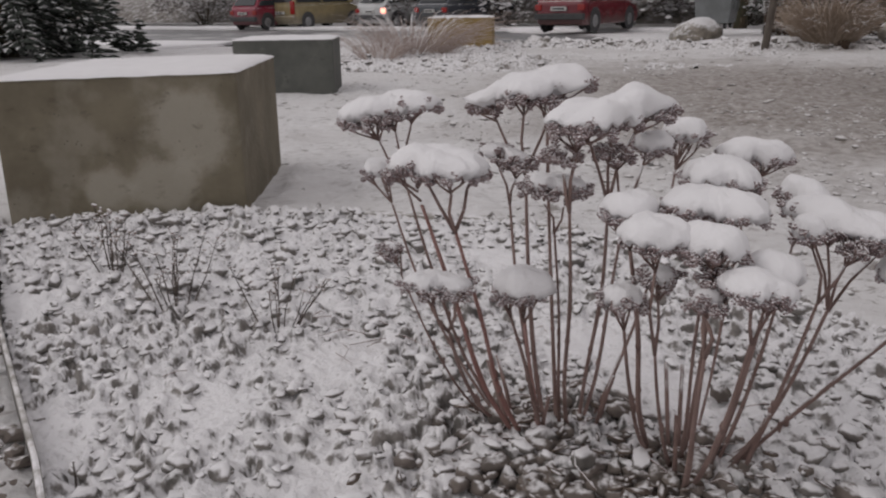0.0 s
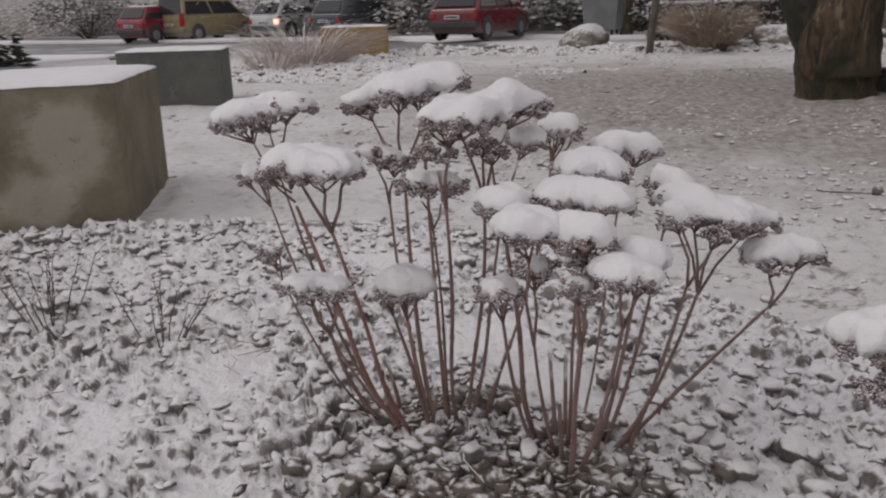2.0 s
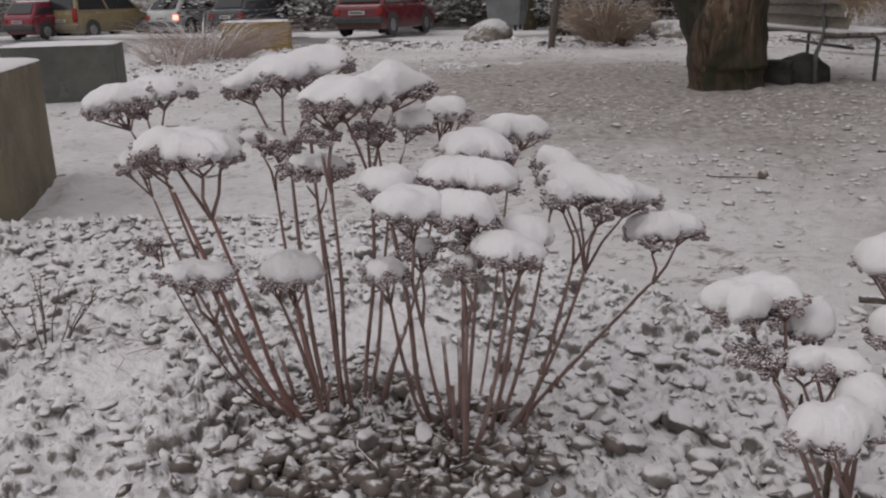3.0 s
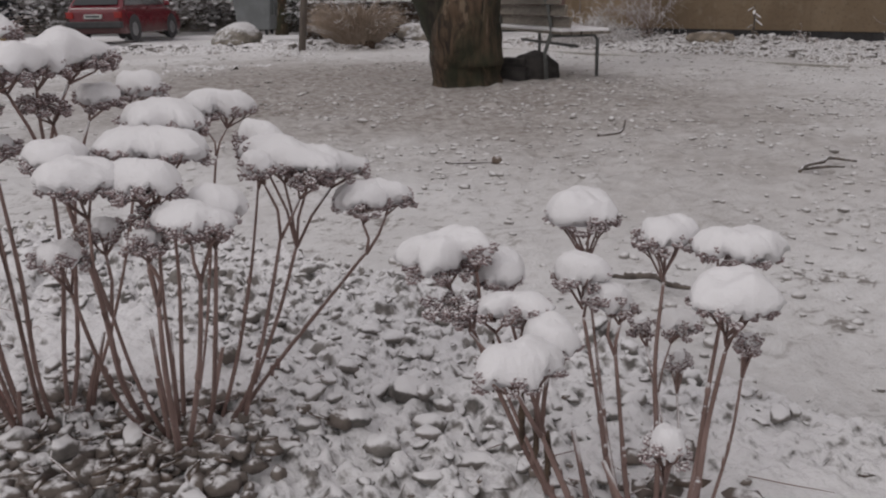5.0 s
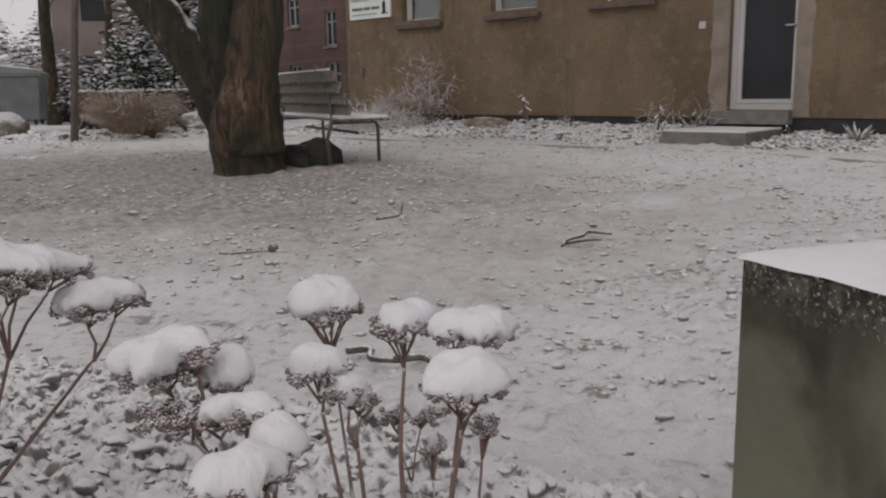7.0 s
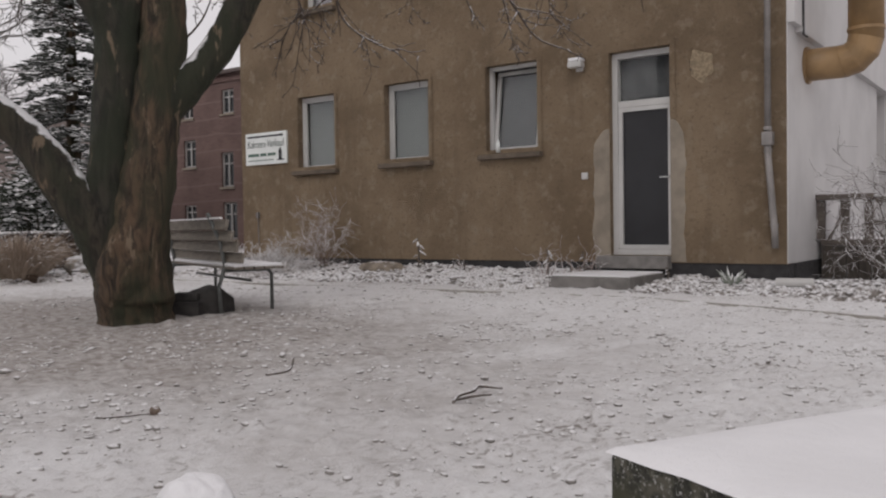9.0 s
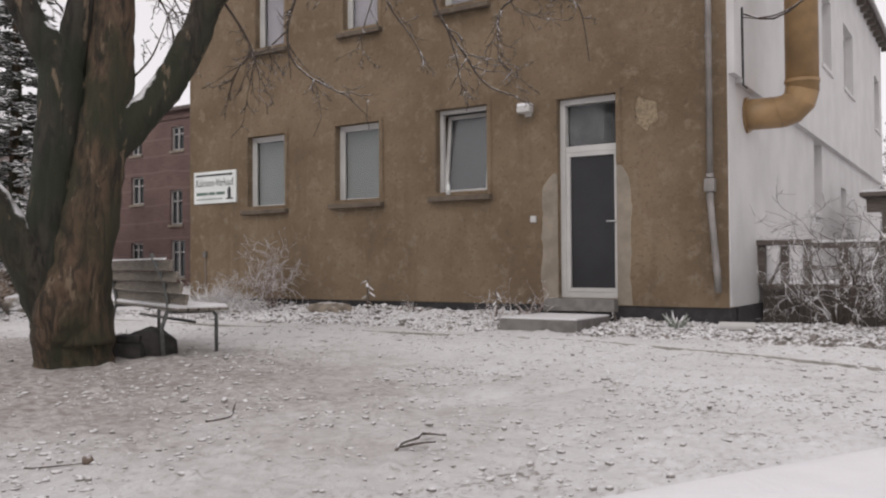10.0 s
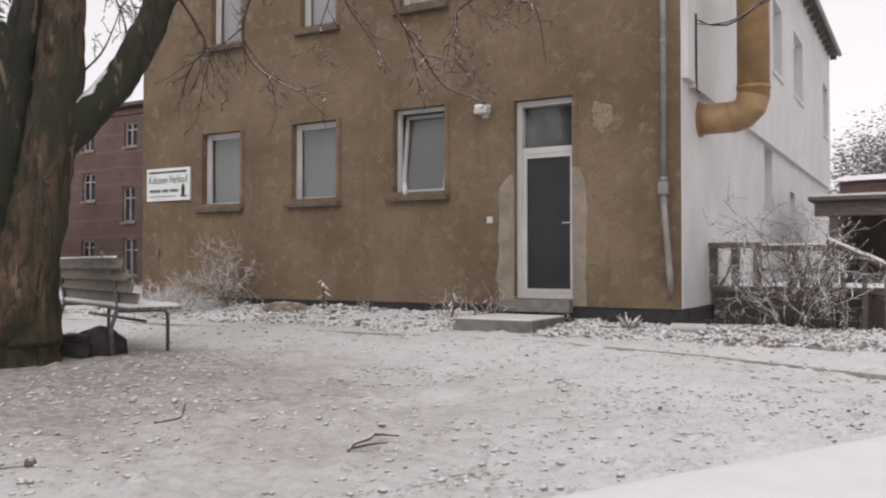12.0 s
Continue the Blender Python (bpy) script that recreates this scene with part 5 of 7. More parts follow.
def broken_stems(t, count, seed, tall=0.16):
    rng = random.Random(seed)
    for k in range(count):
        a = rng.uniform(0, 6.28)
        d = Vector((math.cos(a), math.sin(a), 0))
        g = Geo().tube([d * 0.04 + Vector((0, 0, -0.02)), d * 0.06 + Vector((0, 0, 0.06)), d * 0.085 + Vector((0, 0, rng.uniform(0.08, tall)))], [0.0048, 0.0042, 0.0034], 7)
        part("broken_stem", g, M_STEM, t, smooth=True)


M_REDSTEM = dusted("salmon_stem", (0.25, 0.125, 0.108), (0.37, 0.225, 0.20), 0.55, 0.95, scale=14, per="object", grain=200, bump=0.3, dist=0.002)

# the tall stonecrop with wide level heads
_p = stonecrop((-1.44, 0.42), "dead stonecrop with reddish stems and wide flat heads under snow")
stem(_p, (-1.50, 0.38), [(-1.525, 0.125, 0.605, 0.050, 1.0), (-1.505, 0.215, 0.634, 0.045, 1.0), (-1.515, 0.17, 0.618, 0.040, 0.9)], 0.0036, 11)
stem(_p, (-1.47, 0.385), [(-1.60, 0.145, 0.492, 0.036, 0.9)], 0.0034, 12)
stem(_p, (-1.43, 0.40), [(-1.255, 0.192, 0.560, 0.034, 0.0)], 0.0050, 13, red=True)
stem(_p, (-1.425, 0.41), [(-1.245, 0.198, 0.574, 0.036, 1.0), (-1.215, 0.250, 0.566, 0.047, 1.0), (-1.23, 0.288, 0.562, 0.026, 0.8)], 0.0048, 14, red=True)
stem(_p, (-1.44, 0.45), [(-1.495, 0.333, 0.628, 0.032, 1.0), (-1.455, 0.398, 0.650, 0.047, 1.0), (-1.48, 0.480, 0.668, 0.052, 1.0)], 0.0046, 15)
stem(_p, (-1.445, 0.47), [(-1.46, 0.44, 0.640, 0.036, 0.0)], 0.0042, 16, 0.02)
stem(_p, (-1.43, 0.44), [(-1.485, 0.352, 0.546, 0.032, 0.45), (-1.45, 0.392, 0.532, 0.030, 0.12)], 0.0040, 17)
stem(_p, (-1.52, 0.37), [(-1.235, 0.210, 0.384, 0.042, 0.55), (-1.225, 0.262, 0.380, 0.030, 0.45)], 0.0046, 18)
stem(_p, (-1.42, 0.432), [(-1.29, 0.374, 0.352, 0.046, 1.0)], 0.0054, 19, 0.02, True)
stem(_p, (-1.40, 0.44), [(-1.305, 0.350, 0.345, 0.026, 0.8)], 0.0046, 20, 0.02)
stem(_p, (-1.50, 0.36), [(-1.40, 0.160, 0.392, 0.020, 0.15)], 0.0026, 21)
broken_stems(_p, 4, 5)

# the stonecrop behind it
_p = stonecrop((-1.445, 0.50), "dead stonecrop with two broad snowy heads above bare brown ones")
stem(_p, (-1.435, 0.49), [(-1.255, 0.455, 0.618, 0.050, 0.0), (-1.29, 0.432, 0.572, 0.034, 0.0)], 0.0050, 31)
stem(_p, (-1.45, 0.51), [(-1.265, 0.455, 0.626, 0.052, 1.0), (-1.32, 0.520, 0.622, 0.046, 1.0), (-1.385, 0.598, 0.628, 0.050, 1.0)], 0.0046, 32)
stem(_p, (-1.44, 0.505), [(-1.42, 0.62, 0.560, 0.036, 0.6), (-1.33, 0.525, 0.565, 0.034, 0.0)], 0.0042, 33)
stem(_p, (-1.465, 0.53), [(-1.51, 0.712, 0.562, 0.046, 0.9)], 0.0036, 34)
stem(_p, (-1.44, 0.475), [(-1.325, 0.405, 0.516, 0.034, 0.4), (-1.315, 0.452, 0.512, 0.036, 0.4)], 0.0034, 35)
broken_stems(_p, 2, 8)

# the crowded stonecrop in front
_p = stonecrop((-1.27, 0.65), "dead stonecrop crowded with seed heads under thick snow")
stem(_p, (-1.355, 0.628), [(-1.175, 0.510, 0.503, 0.044, 1.0)], 0.0050, 41)
stem(_p, (-1.345, 0.632), [(-1.125, 0.490, 0.388, 0.036, 0.45)], 0.0048, 42)
stem(_p, (-1.295, 0.65), [(-1.075, 0.518, 0.492, 0.046, 1.0), (-1.155, 0.556, 0.408, 0.038, 0.12)], 0.0044, 43)
stem(_p, (-1.215, 0.636), [(-1.05, 0.592, 0.482, 0.046, 1.0), (-1.04, 0.595, 0.446, 0.028, 0.0), (-1.03, 0.580, 0.415, 0.028, 0.3)], 0.0054, 44)
stem(_p, (-1.30, 0.66), [(-1.165, 0.600, 0.512, 0.046, 1.0), (-1.135, 0.655, 0.508, 0.046, 1.0)], 0.0042, 45)
stem(_p, (-1.31, 0.67), [(-1.245, 0.650, 0.536, 0.038, 0.9), (-1.235, 0.695, 0.530, 0.042, 1.0)], 0.0038, 46)
stem(_p, (-1.33, 0.69), [(-1.50, 0.810, 0.522, 0.044, 1.0), (-1.48, 0.862, 0.520, 0.040, 1.0)], 0.0034, 47)
stem(_p, (-1.325, 0.722), [(-1.055, 0.680, 0.437, 0.040, 1.0)], 0.0044, 48)
stem(_p, (-1.225, 0.645), [(-1.00, 0.625, 0.442, 0.036, 0.9), (-0.99, 0.655, 0.430, 0.028, 0.8)], 0.0044, 49)
broken_stems(_p, 4, 11, 0.24)

# the stonecrop that leans out over the bed
_p = stonecrop((-1.28, 0.725), "dead stonecrop leaning outward with long snow drifts on its heads")
stem(_p, (-1.30, 0.725), [(-1.345, 0.848, 0.484, 0.030, 1.0), (-1.30, 0.856, 0.474, 0.030, 1.0)], 0.0036, 51)
stem(_p, (-1.285, 0.728), [(-1.27, 0.825, 0.474, 0.034, 1.0), (-1.23, 0.845, 0.462, 0.044, 1.0), (-1.20, 0.890, 0.448, 0.044, 1.0), (-1.22, 0.965, 0.436, 0.030, 1.0)], 0.0042, 52)
stem(_p, (-1.275, 0.728), [(-1.17, 0.785, 0.466, 0.024, 0.9), (-1.18, 0.875, 0.436, 0.032, 0.0)], 0.0042, 53)
stem(_p, (-1.27, 0.73), [(-1.19, 0.968, 0.382, 0.046, 1.0), (-1.18, 1.030, 0.384, 0.029, 1.0)], 0.0044, 54, -0.05)
broken_stems(_p, 1, 14)

# the low stonecrop with heavy heads
_p = stonecrop((-0.64, 1.04), "dead stonecrop with heavy snowy heads and shrivelled hanging leaves")
stem(_p, (-0.66, 1.03), [(-0.845, 0.900, 0.376, 0.044, 1.3), (-0.80, 0.930, 0.396, 0.020, 1.0)], 0.0044, 61)
stem(_p, (-0.655, 1.035), [(-0.815, 0.975, 0.352, 0.030, 1.3)], 0.0038, 66)
stem(_p, (-0.65, 1.03), [(-0.805, 0.892, 0.330, 0.036, 0.0), (-0.755, 0.918, 0.335, 0.032, 0.15), (-0.72, 0.955, 0.335, 0.024, 0.9)], 0.0040, 62)
stem(_p, (-0.635, 1.035), [(-0.655, 0.862, 0.302, 0.036, 1.1), (-0.685, 0.955, 0.306, 0.032, 1.0), (-0.655, 0.912, 0.302, 0.026, 0.9)], 0.0052, 63)
broken_stems(_p, 2, 17)

# the low stonecrop with straight stems
_p = stonecrop((-0.61, 1.09), "dead stonecrop with straight dark stems and round snow caps")
stem(_p, (-0.66, 1.075), [(-0.935, 1.230, 0.372, 0.058, 1.1)], 0.0036, 71)
stem(_p, (-0.645, 1.07), [(-0.785, 1.087, 0.340, 0.036, 1.0)], 0.0042, 72)
stem(_p, (-0.635, 1.07), [(-0.755, 1.110, 0.314, 0.029, 1.0), (-0.74, 1.125, 0.298, 0.018, 0.4)], 0.0042, 73)
stem(_p, (-0.63, 1.09), [(-0.765, 1.230, 0.375, 0.044, 0.85)], 0.0042, 74)
stem(_p, (-0.60, 1.10), [(-0.695, 1.250, 0.370, 0.030, 1.0), (-0.665, 1.280, 0.368, 0.043, 1.1)], 0.0040, 75)
stem(_p, (-0.59, 1.10), [(-0.595, 1.165, 0.342, 0.051, 1.05)], 0.0050, 76, 0.0)
stem(_p, (-0.60, 1.12), [(-0.785, 1.290, 0.222, 0.034, 0.5), (-0.86, 1.290, 0.192, 0.017, 0.3)], 0.0026, 77)
stem(_p, (-0.59, 1.115), [(-0.605, 1.218, 0.268, 0.013, 0.15)], 0.0026, 78)
stem(_p, (-0.60, 1.08), [(-0.505, 0.960, 0.245, 0.021, 0.9)], 0.0034, 79)
stem(_p, (-0.62, 1.12), [(-0.83, 1.350, 0.130, 0.017, 0.3)], 0.0026, 80)
broken_stems(_p, 3, 23)


def hanging_leaves():
    for k, (x, y, z) in enumerate([(-0.735, 0.905, 0.30), (-0.69, 0.915, 0.245), (-0.675, 0.925, 0.23), (-0.665, 0.935, 0.20)]):
        g = Geo()
        n = 6
        pts = [(x + 0.012 * noise.noise(Vector((k, i, 0))), y + 0.012 * noise.noise(Vector((k, i, 3))), z - 0.014 * i) for i in range(n)]
        g.tube(pts, [0.0015, 0.0035, 0.0055, 0.0035, 0.0045, 0.001], 5)
        single("withered_leaf", g, M_DRYLEAF, "dark shrivelled leaf hanging from a stonecrop stem", "leaf", "withered leaves", smooth=True)


hanging_leaves()


M_STALK = dusted("weathered_stalk", (0.060, 0.048, 0.040), (0.14, 0.11, 0.095), 0.5, 0.9, scale=25, grain=150)


def dry_stalks(name, place, count, height, spread, seed, label, knobs=0.0045, material=M_STALK, group="dry stalks"):
    """A tuft of thin dead stalks with little seed knobs."""
    rng = random.Random(seed)
    t = thing(name, place, label=label, category="plant", group=group)
    spots = []
    for _ in range(count):
        g = Geo()
        a = rng.uniform(0, 6.28)
        tip = Vector((spread * math.cos(a) * rng.random(), spread * math.sin(a) * rng.random(), height * rng.uniform(0.55, 1.0)))
        foot = Vector((tip.x * 0.25, tip.y * 0.25, -0.02))
        mid = foot.lerp(tip, 0.5) + Vector((rng.uniform(-.01, .01), rng.uniform(-.01, .01), 0))
        g.tube([foot, mid, tip], [0.0024, 0.0019, 0.0011], 4)
        for _ in range(3):
            s = mid.lerp(tip, rng.random())
            e = s + Vector((rng.uniform(-1, 1), rng.uniform(-1, 1), rng.uniform(0.3, 1.2))) * height * 0.13
            g.tube([s, e], [0.001, 0.0007], 3)
            spots.append((*e, 0, 0, knobs, knobs, knobs, 0))
        spots.append((*tip, 0, 0, knobs * 1.3, knobs * 1.3, knobs * 1.1, 0))
        part("stalk", g, material, t)
    tagged(part("seed_tip", many("seed_tip", SEEDBALL, spots, M_FROST), M_FROST, t, "tiny frosted seed heads"), kind="stuff")
    return t


dry_stalks("dry_stalks", (-2.54, -0.69, 0.0), 10, 0.25, 0.16, 1, "thin dead stalks with frosted tips in the gravel", 0.006)
dry_stalks("dry_stalks", (-2.21, -0.43, 0.0), 12, 0.24, 0.16, 2, "thin dead stalks with frosted tips in the gravel")
dry_stalks("dry_stalks", (-2.01, -0.13, 0.0), 10, 0.18, 0.14, 3, "short dead stalks poking from the snow")
dry_stalks("dry_stalks", (-1.32, -0.40, 0.0), 1, 0.09, 0.01, 4, "single bent stalk in the snow", 0.001)


# ---------------------------------------------------------------- parked cars
def car(name, place, turn, paint, label, L=4.2, W=1.72, H=1.45, deck=0.88, hood=0.95, cabin=(0.02, 0.30, 0.62, 0.80), lit=False, van=False):
    """A parked car; its nose points to +x. cabin: where the rear glass foot, roof rear, roof front and windscreen foot lie along its length."""
    t = thing(name, place, turn, label, "car", "parked cars")
    hw, r, g = W / 2, 0.31, Geo()
    low, sill = 0.20, 0.30
    belt = deck
    prof = [(0.0, 0.38), (0.0, belt - 0.12), (0.03, belt), (cabin[3] * L, belt + 0.04), (L - 0.25, belt - 0.14), (L - 0.03, belt - 0.30), (L, 0.40), (L - 0.08, low), (0.08, low)]
    secs = []
    for s, y in ((0.94, -1), (1.0, -0.86), (1.0, 0.86), (0.94, 1)):
        secs.append([(L / 2 + (x - L / 2) * s, y * hw, low + (z - low) * (s if s < 1 else 1)) for x, z in prof])
    n = len(prof)
    g.v = [p for s in secs for p in s]
    g.f = [tuple(reversed(range(n)))] + [tuple(range(3 * n, 4 * n))]
    for k in range(3):
        g.f += [(k * n + i, k * n + (i + 1) % n, (k + 1) * n + (i + 1) % n, (k + 1) * n + i) for i in range(n)]
    part("body", g, paint, t, bevel=0.05)
    a, b, c, d = (q * L for q in cabin)
    roof = Geo()
    foot = [(a, belt - 0.02), (b, H), (c, H), (d, belt + 0.02)]
    inset = 0.17 if not van else 0.08
    roof.add([(x, -hw * 0.96 + (inset if z > belt + 0.1 else 0), z) for x, z in foot] + [(x, hw * 0.96 - (inset if z > belt + 0.1 else 0), z) for x, z in foot],
             [(0, 1, 2, 3), (7, 6, 5, 4), (0, 4, 5, 1), (1, 5, 6, 2), (2, 6, 7, 3)])
    cab = part("cabin", roof, paint, t, "painted roof and pillars", bevel=0.05)

    def lerp(p, q, s):
        return tuple(u + (w - u) * s for u, w in zip(p, q))

    for side in (-1, 1):
        y0, y1 = side * (hw * 0.96 + 0.006), side * (hw * 0.96 - inset + 0.006)
        pane = [(a + 0.16 * (b - a) + 0.12, y0, belt + 0.07), (d - 0.22, y0, belt + 0.09), (c - 0.02, y1, H - 0.09), (b + 0.10, y1, H - 0.09)]
        for s0, s1 in ((0.0, 0.46), (0.50, 1.0)):
            p = [lerp(pane[0], pane[1], s0), lerp(pane[0], pane[1], s1), lerp(pane[3], pane[2], s1), lerp(pane[3], pane[2], s0)]
            part("side_window", Geo().add(p + [(x, y - side * 0.02, z) for x, y, z in p], [(0, 1, 2, 3), (7, 6, 5, 4), (0, 4, 5, 1), (1, 5, 6, 2), (2, 6, 7, 3), (3, 7, 4, 0)]), M_CARGLASS, t)
    for x0, x1, z0, z1, nx in ((a, b, belt, H, -1), (d, c, belt + 0.03, H, 1)):
        p = [(x0 + (x1 - x0) * 0.12, -hw * 0.78, z0 + 0.08), (x0 + (x1 - x0) * 0.12, hw * 0.78, z0 + 0.08), (x0 + (x1 - x0) * 0.88, hw * 0.68, z1 - 0.07), (x0 + (x1 - x0) * 0.88, -hw * 0.68, z1 - 0.07)]
        p = [(x + 0.022 * nx, y, z + 0.006) for x, y, z in p]
        part("windscreen" if nx > 0 else "rear_window", Geo().add(p + [(x - 0.03 * nx, y, z) for x, y, z in p], [(0, 1, 2, 3), (7, 6, 5, 4), (0, 4, 5, 1), (1, 5, 6, 2), (2, 6, 7, 3), (3, 7, 4, 0)]), M_CARGLASS, t, "glass with snow on it" if nx < 0 else "")
    part("bumper", Geo().box((-0.07, -hw * 0.97, 0.36), (0.06, hw * 0.97, 0.54)), M_TRIM if not van else paint, t, "dark rear bumper", bevel=0.03)
    part("front_bumper", Geo().box((L - 0.06, -hw * 0.95, 0.30), (L + 0.05, hw * 0.95, 0.50)), M_TRIM, t, bevel=0.03)
    part("number_plate", Geo().box((-0.085, -0.25, 0.62), (-0.01, 0.25, 0.73)), M_PLATE, t, "white plate with a dark bar", bevel=0.006)
    part("plate_bar", Geo().box((-0.09, -0.2, 0.65), (-0.086, 0.2, 0.70)), M_INK, t)
    for k, side in enumerate((-1, 1)):
        y = side * hw * 0.84
        part("tail_lamp", Geo().box((-0.03, y - 0.11, 0.62), (0.05, y + 0.11, 0.80 if not van else 1.15)), M_LIT if lit and side < 0 else M_REDLAMP, t, "red tail lamp", bevel=0.02)
        part("mirror", Geo().box((d - 0.25, side * hw * 0.97 - 0.02, belt + 0.06), (d - 0.12, side * (hw + 0.17), belt + 0.20)), paint, t, bevel=0.03)
    for x in (0.72 * L / 4.2, L - 0.82 * L / 4.2):
        for side in (-1, 1):
            y = side * (hw - 0.10)
            wl = new("wheel")
            wl.parent = t
            n0, n1 = (x, y - 0.10, r), (x, y + 0.10, r)
            part("tyre", Geo().tube([n0, (x, y - 0.08, r), (x, y + 0.08, r), n1], [r - 0.03, r, r, r - 0.03], 24), M_RUBBER, wl, smooth=False)
            part("rim", Geo().tube([(x, y + side * 0.101, r), (x, y + side * 0.112, r)], [r * 0.62, r * 0.55], 20), M_RIM, wl)
            part("wheel_arch", Geo().tube([(x, side * (hw - 0.02), r + 0.03), (x, side * (hw + 0.004), r + 0.03)], r + 0.07, 24), M_TRIM, t)
    part("snow_cap", Geo().box((b + 0.1, -hw * 0.66, H - 0.01), (c - 0.05, hw * 0.66, H + 0.035)), M_SNOW, t, "snow on the roof", bevel=0.03)
    return t


P_RED, P_PINK = car_paint("dark_red_paint", (0.16, 0.012, 0.022)), car_paint("magenta_red_paint", (0.24, 0.02, 0.045))
P_BEIGE, P_PALE = car_paint("beige_paint", (0.30, 0.245, 0.135)), car_paint("white_paint", (0.55, 0.56, 0.56))
P_NAVY = car_paint("blue_grey_paint", (0.045, 0.05, 0.062))
car("parked_car", (-37.5, -5.57, -0.27), 140.8, P_PINK, "small magenta-red hatchback with a dusting of snow", 3.7, 1.62, 1.45, 0.92, cabin=(0.01, 0.12, 0.55, 0.80))
car("parked_car", (-37.6, -4.0, -0.27), 137.9, P_BEIGE, "beige high-roofed family van", 4.35, 1.75, 1.80, 1.02, cabin=(0.005, 0.035, 0.60, 0.80), van=True)
car("parked_car", (-35.9, -0.2, -0.265), 134.7, P_PALE, "white hatchback with one tail lamp glowing", 4.1, 1.75, 1.50, 0.95, cabin=(0.01, 0.13, 0.58, 0.80), lit=True)
car("parked_car", (-32.9, 2.08, -0.24), 130.8, P_NAVY, "dark blue-grey estate car with snow on its windows", 4.6, 1.75, 1.46, 0.92, cabin=(0.02, 0.10, 0.55, 0.74))
car("parked_car", (-25.45, 5.45, -0.16), 141.4, P_RED, "dark red older hatchback with a dark bumper", 4.1, 1.66, 1.42, 0.90, cabin=(0.02, 0.14, 0.55, 0.74))


# ---------------------------------------------------------------- along the street
def wheelie_bin():
    t = thing("waste_container", (-22.3, 8.95, -0.02), 148, "large grey wheeled waste container with snow on its lid", "waste container")
    w, d, h = 0.62, 0.52, 1.25
    lo = [(-w * 0.84, -d * 0.8), (w * 0.84, -d * 0.8), (w * 0.84, d * 0.8), (-w * 0.84, d * 0.8)]
    hi = [(-w, -d), (w, -d), (w, d), (-w, d)]
    g = Geo().add([(x, y, 0.14) for x, y in lo] + [(x, y, h) for x, y in hi], [(3, 2, 1, 0), (4, 5, 6, 7)] + [(i, (i + 1) % 4, 4 + (i + 1) % 4, 4 + i) for i in range(4)])
    part("body", g, M_BIN, t, bevel=0.03)
    part("rim", Geo().box((-w - 0.04, -d - 0.04, h - 0.06), (w + 0.04, d + 0.04, h + 0.0)), M_BIN, t, bevel=0.015)
    lid = Geo().add([(-w - 0.03, -d - 0.05, h + 0.005), (w + 0.03, -d - 0.05, h + 0.005), (w + 0.03, d + 0.05, h + 0.005), (-w - 0.03, d + 0.05, h + 0.005), (-w * 0.9, -d * 0.75, h + 0.10), (w * 0.9, -d * 0.75, h + 0.10), (w * 0.9, d * 0.8, h + 0.20), (-w * 0.9, d * 0.8, h + 0.20)],
                    [(3, 2, 1, 0), (4, 5, 6, 7), (0, 1, 5, 4), (1, 2, 6, 5), (2, 3, 7, 6), (3, 0, 4, 7)])
    part("lid", lid, M_BIN, t, bevel=0.03)
    part("snow_cap", Geo().add([(-w * 0.88, -d * 0.72, h + 0.105), (w * 0.88, -d * 0.72, h + 0.105), (w * 0.88, d * 0.78, h + 0.205), (-w * 0.88, d * 0.78, h + 0.205), (-w * 0.84, -d * 0.68, h + 0.14), (w * 0.84, -d * 0.68, h + 0.14), (w * 0.84, d * 0.74, h + 0.24), (-w * 0.84, d * 0.74, h + 0.24)],
                               [(3, 2, 1, 0), (4, 5, 6, 7), (0, 1, 5, 4), (1, 2, 6, 5), (2, 3, 7, 6), (3, 0, 4, 7)]), M_SNOW, t, bevel=0.015)
    for side in (-1, 1):
        part("side_rib", Geo().box((side * w * 0.5 - 0.05, -d * 0.97, 0.5), (side * w * 0.5 + 0.05, -d * 0.82, h - 0.1)), M_BIN, t, bevel=0.015)
    part("front_plate", Geo().box((-0.3, -d * 1.02, 0.78), (0.3, -d * 0.9, 1.02)), M_BIN, t, bevel=0.02)
    for x in (-0.4, 0.4):
        for y in (-0.3, 0.3):
            part("castor", Geo().tube([(x, y - 0.03, 0.08), (x, y + 0.03, 0.08)], 0.08, 14), M_RUBBER, t)


wheelie_bin()
_pole = thing("wooden_pole", (-12.95, 6.05, 0), label="thin grey wooden pole standing by the rubble strip", category="pole")
part("shaft", Geo().tube([(0, 0, -0.2), (0.07, 0.17, 1.8), (0.18, 0.43, 4.4)], [0.06, 0.052, 0.045], 12), wood_material("grey_pole_wood", (0.08, 0.065, 0.055), (0.16, 0.135, 0.115), False, (9, 9, 1)), _pole, smooth=True)
rock("boulder", (-15.75, 5.95, -0.06), (0.58, 0.45, 0.34), 22, M_ROCK, "pale boulder with snow on top", turn=15)
rock("boulder", (-15.5, 2.95, -0.03), (0.19, 0.15, 0.15), 6, M_ROCK, "small round boulder capped with snow", turn=40)
rock("boulder", (-13.2, 8.6, -0.05), (0.55, 0.35, 0.28), 7, M_ROCK, "flat boulder beside the dry grass", turn=70)
rock("rubble_stone", (-8.05, 10.05, 0.07), (0.42, 0.22, 0.13), 8, M_BARESTONE, "long flat stone in the border along the house", turn=8)


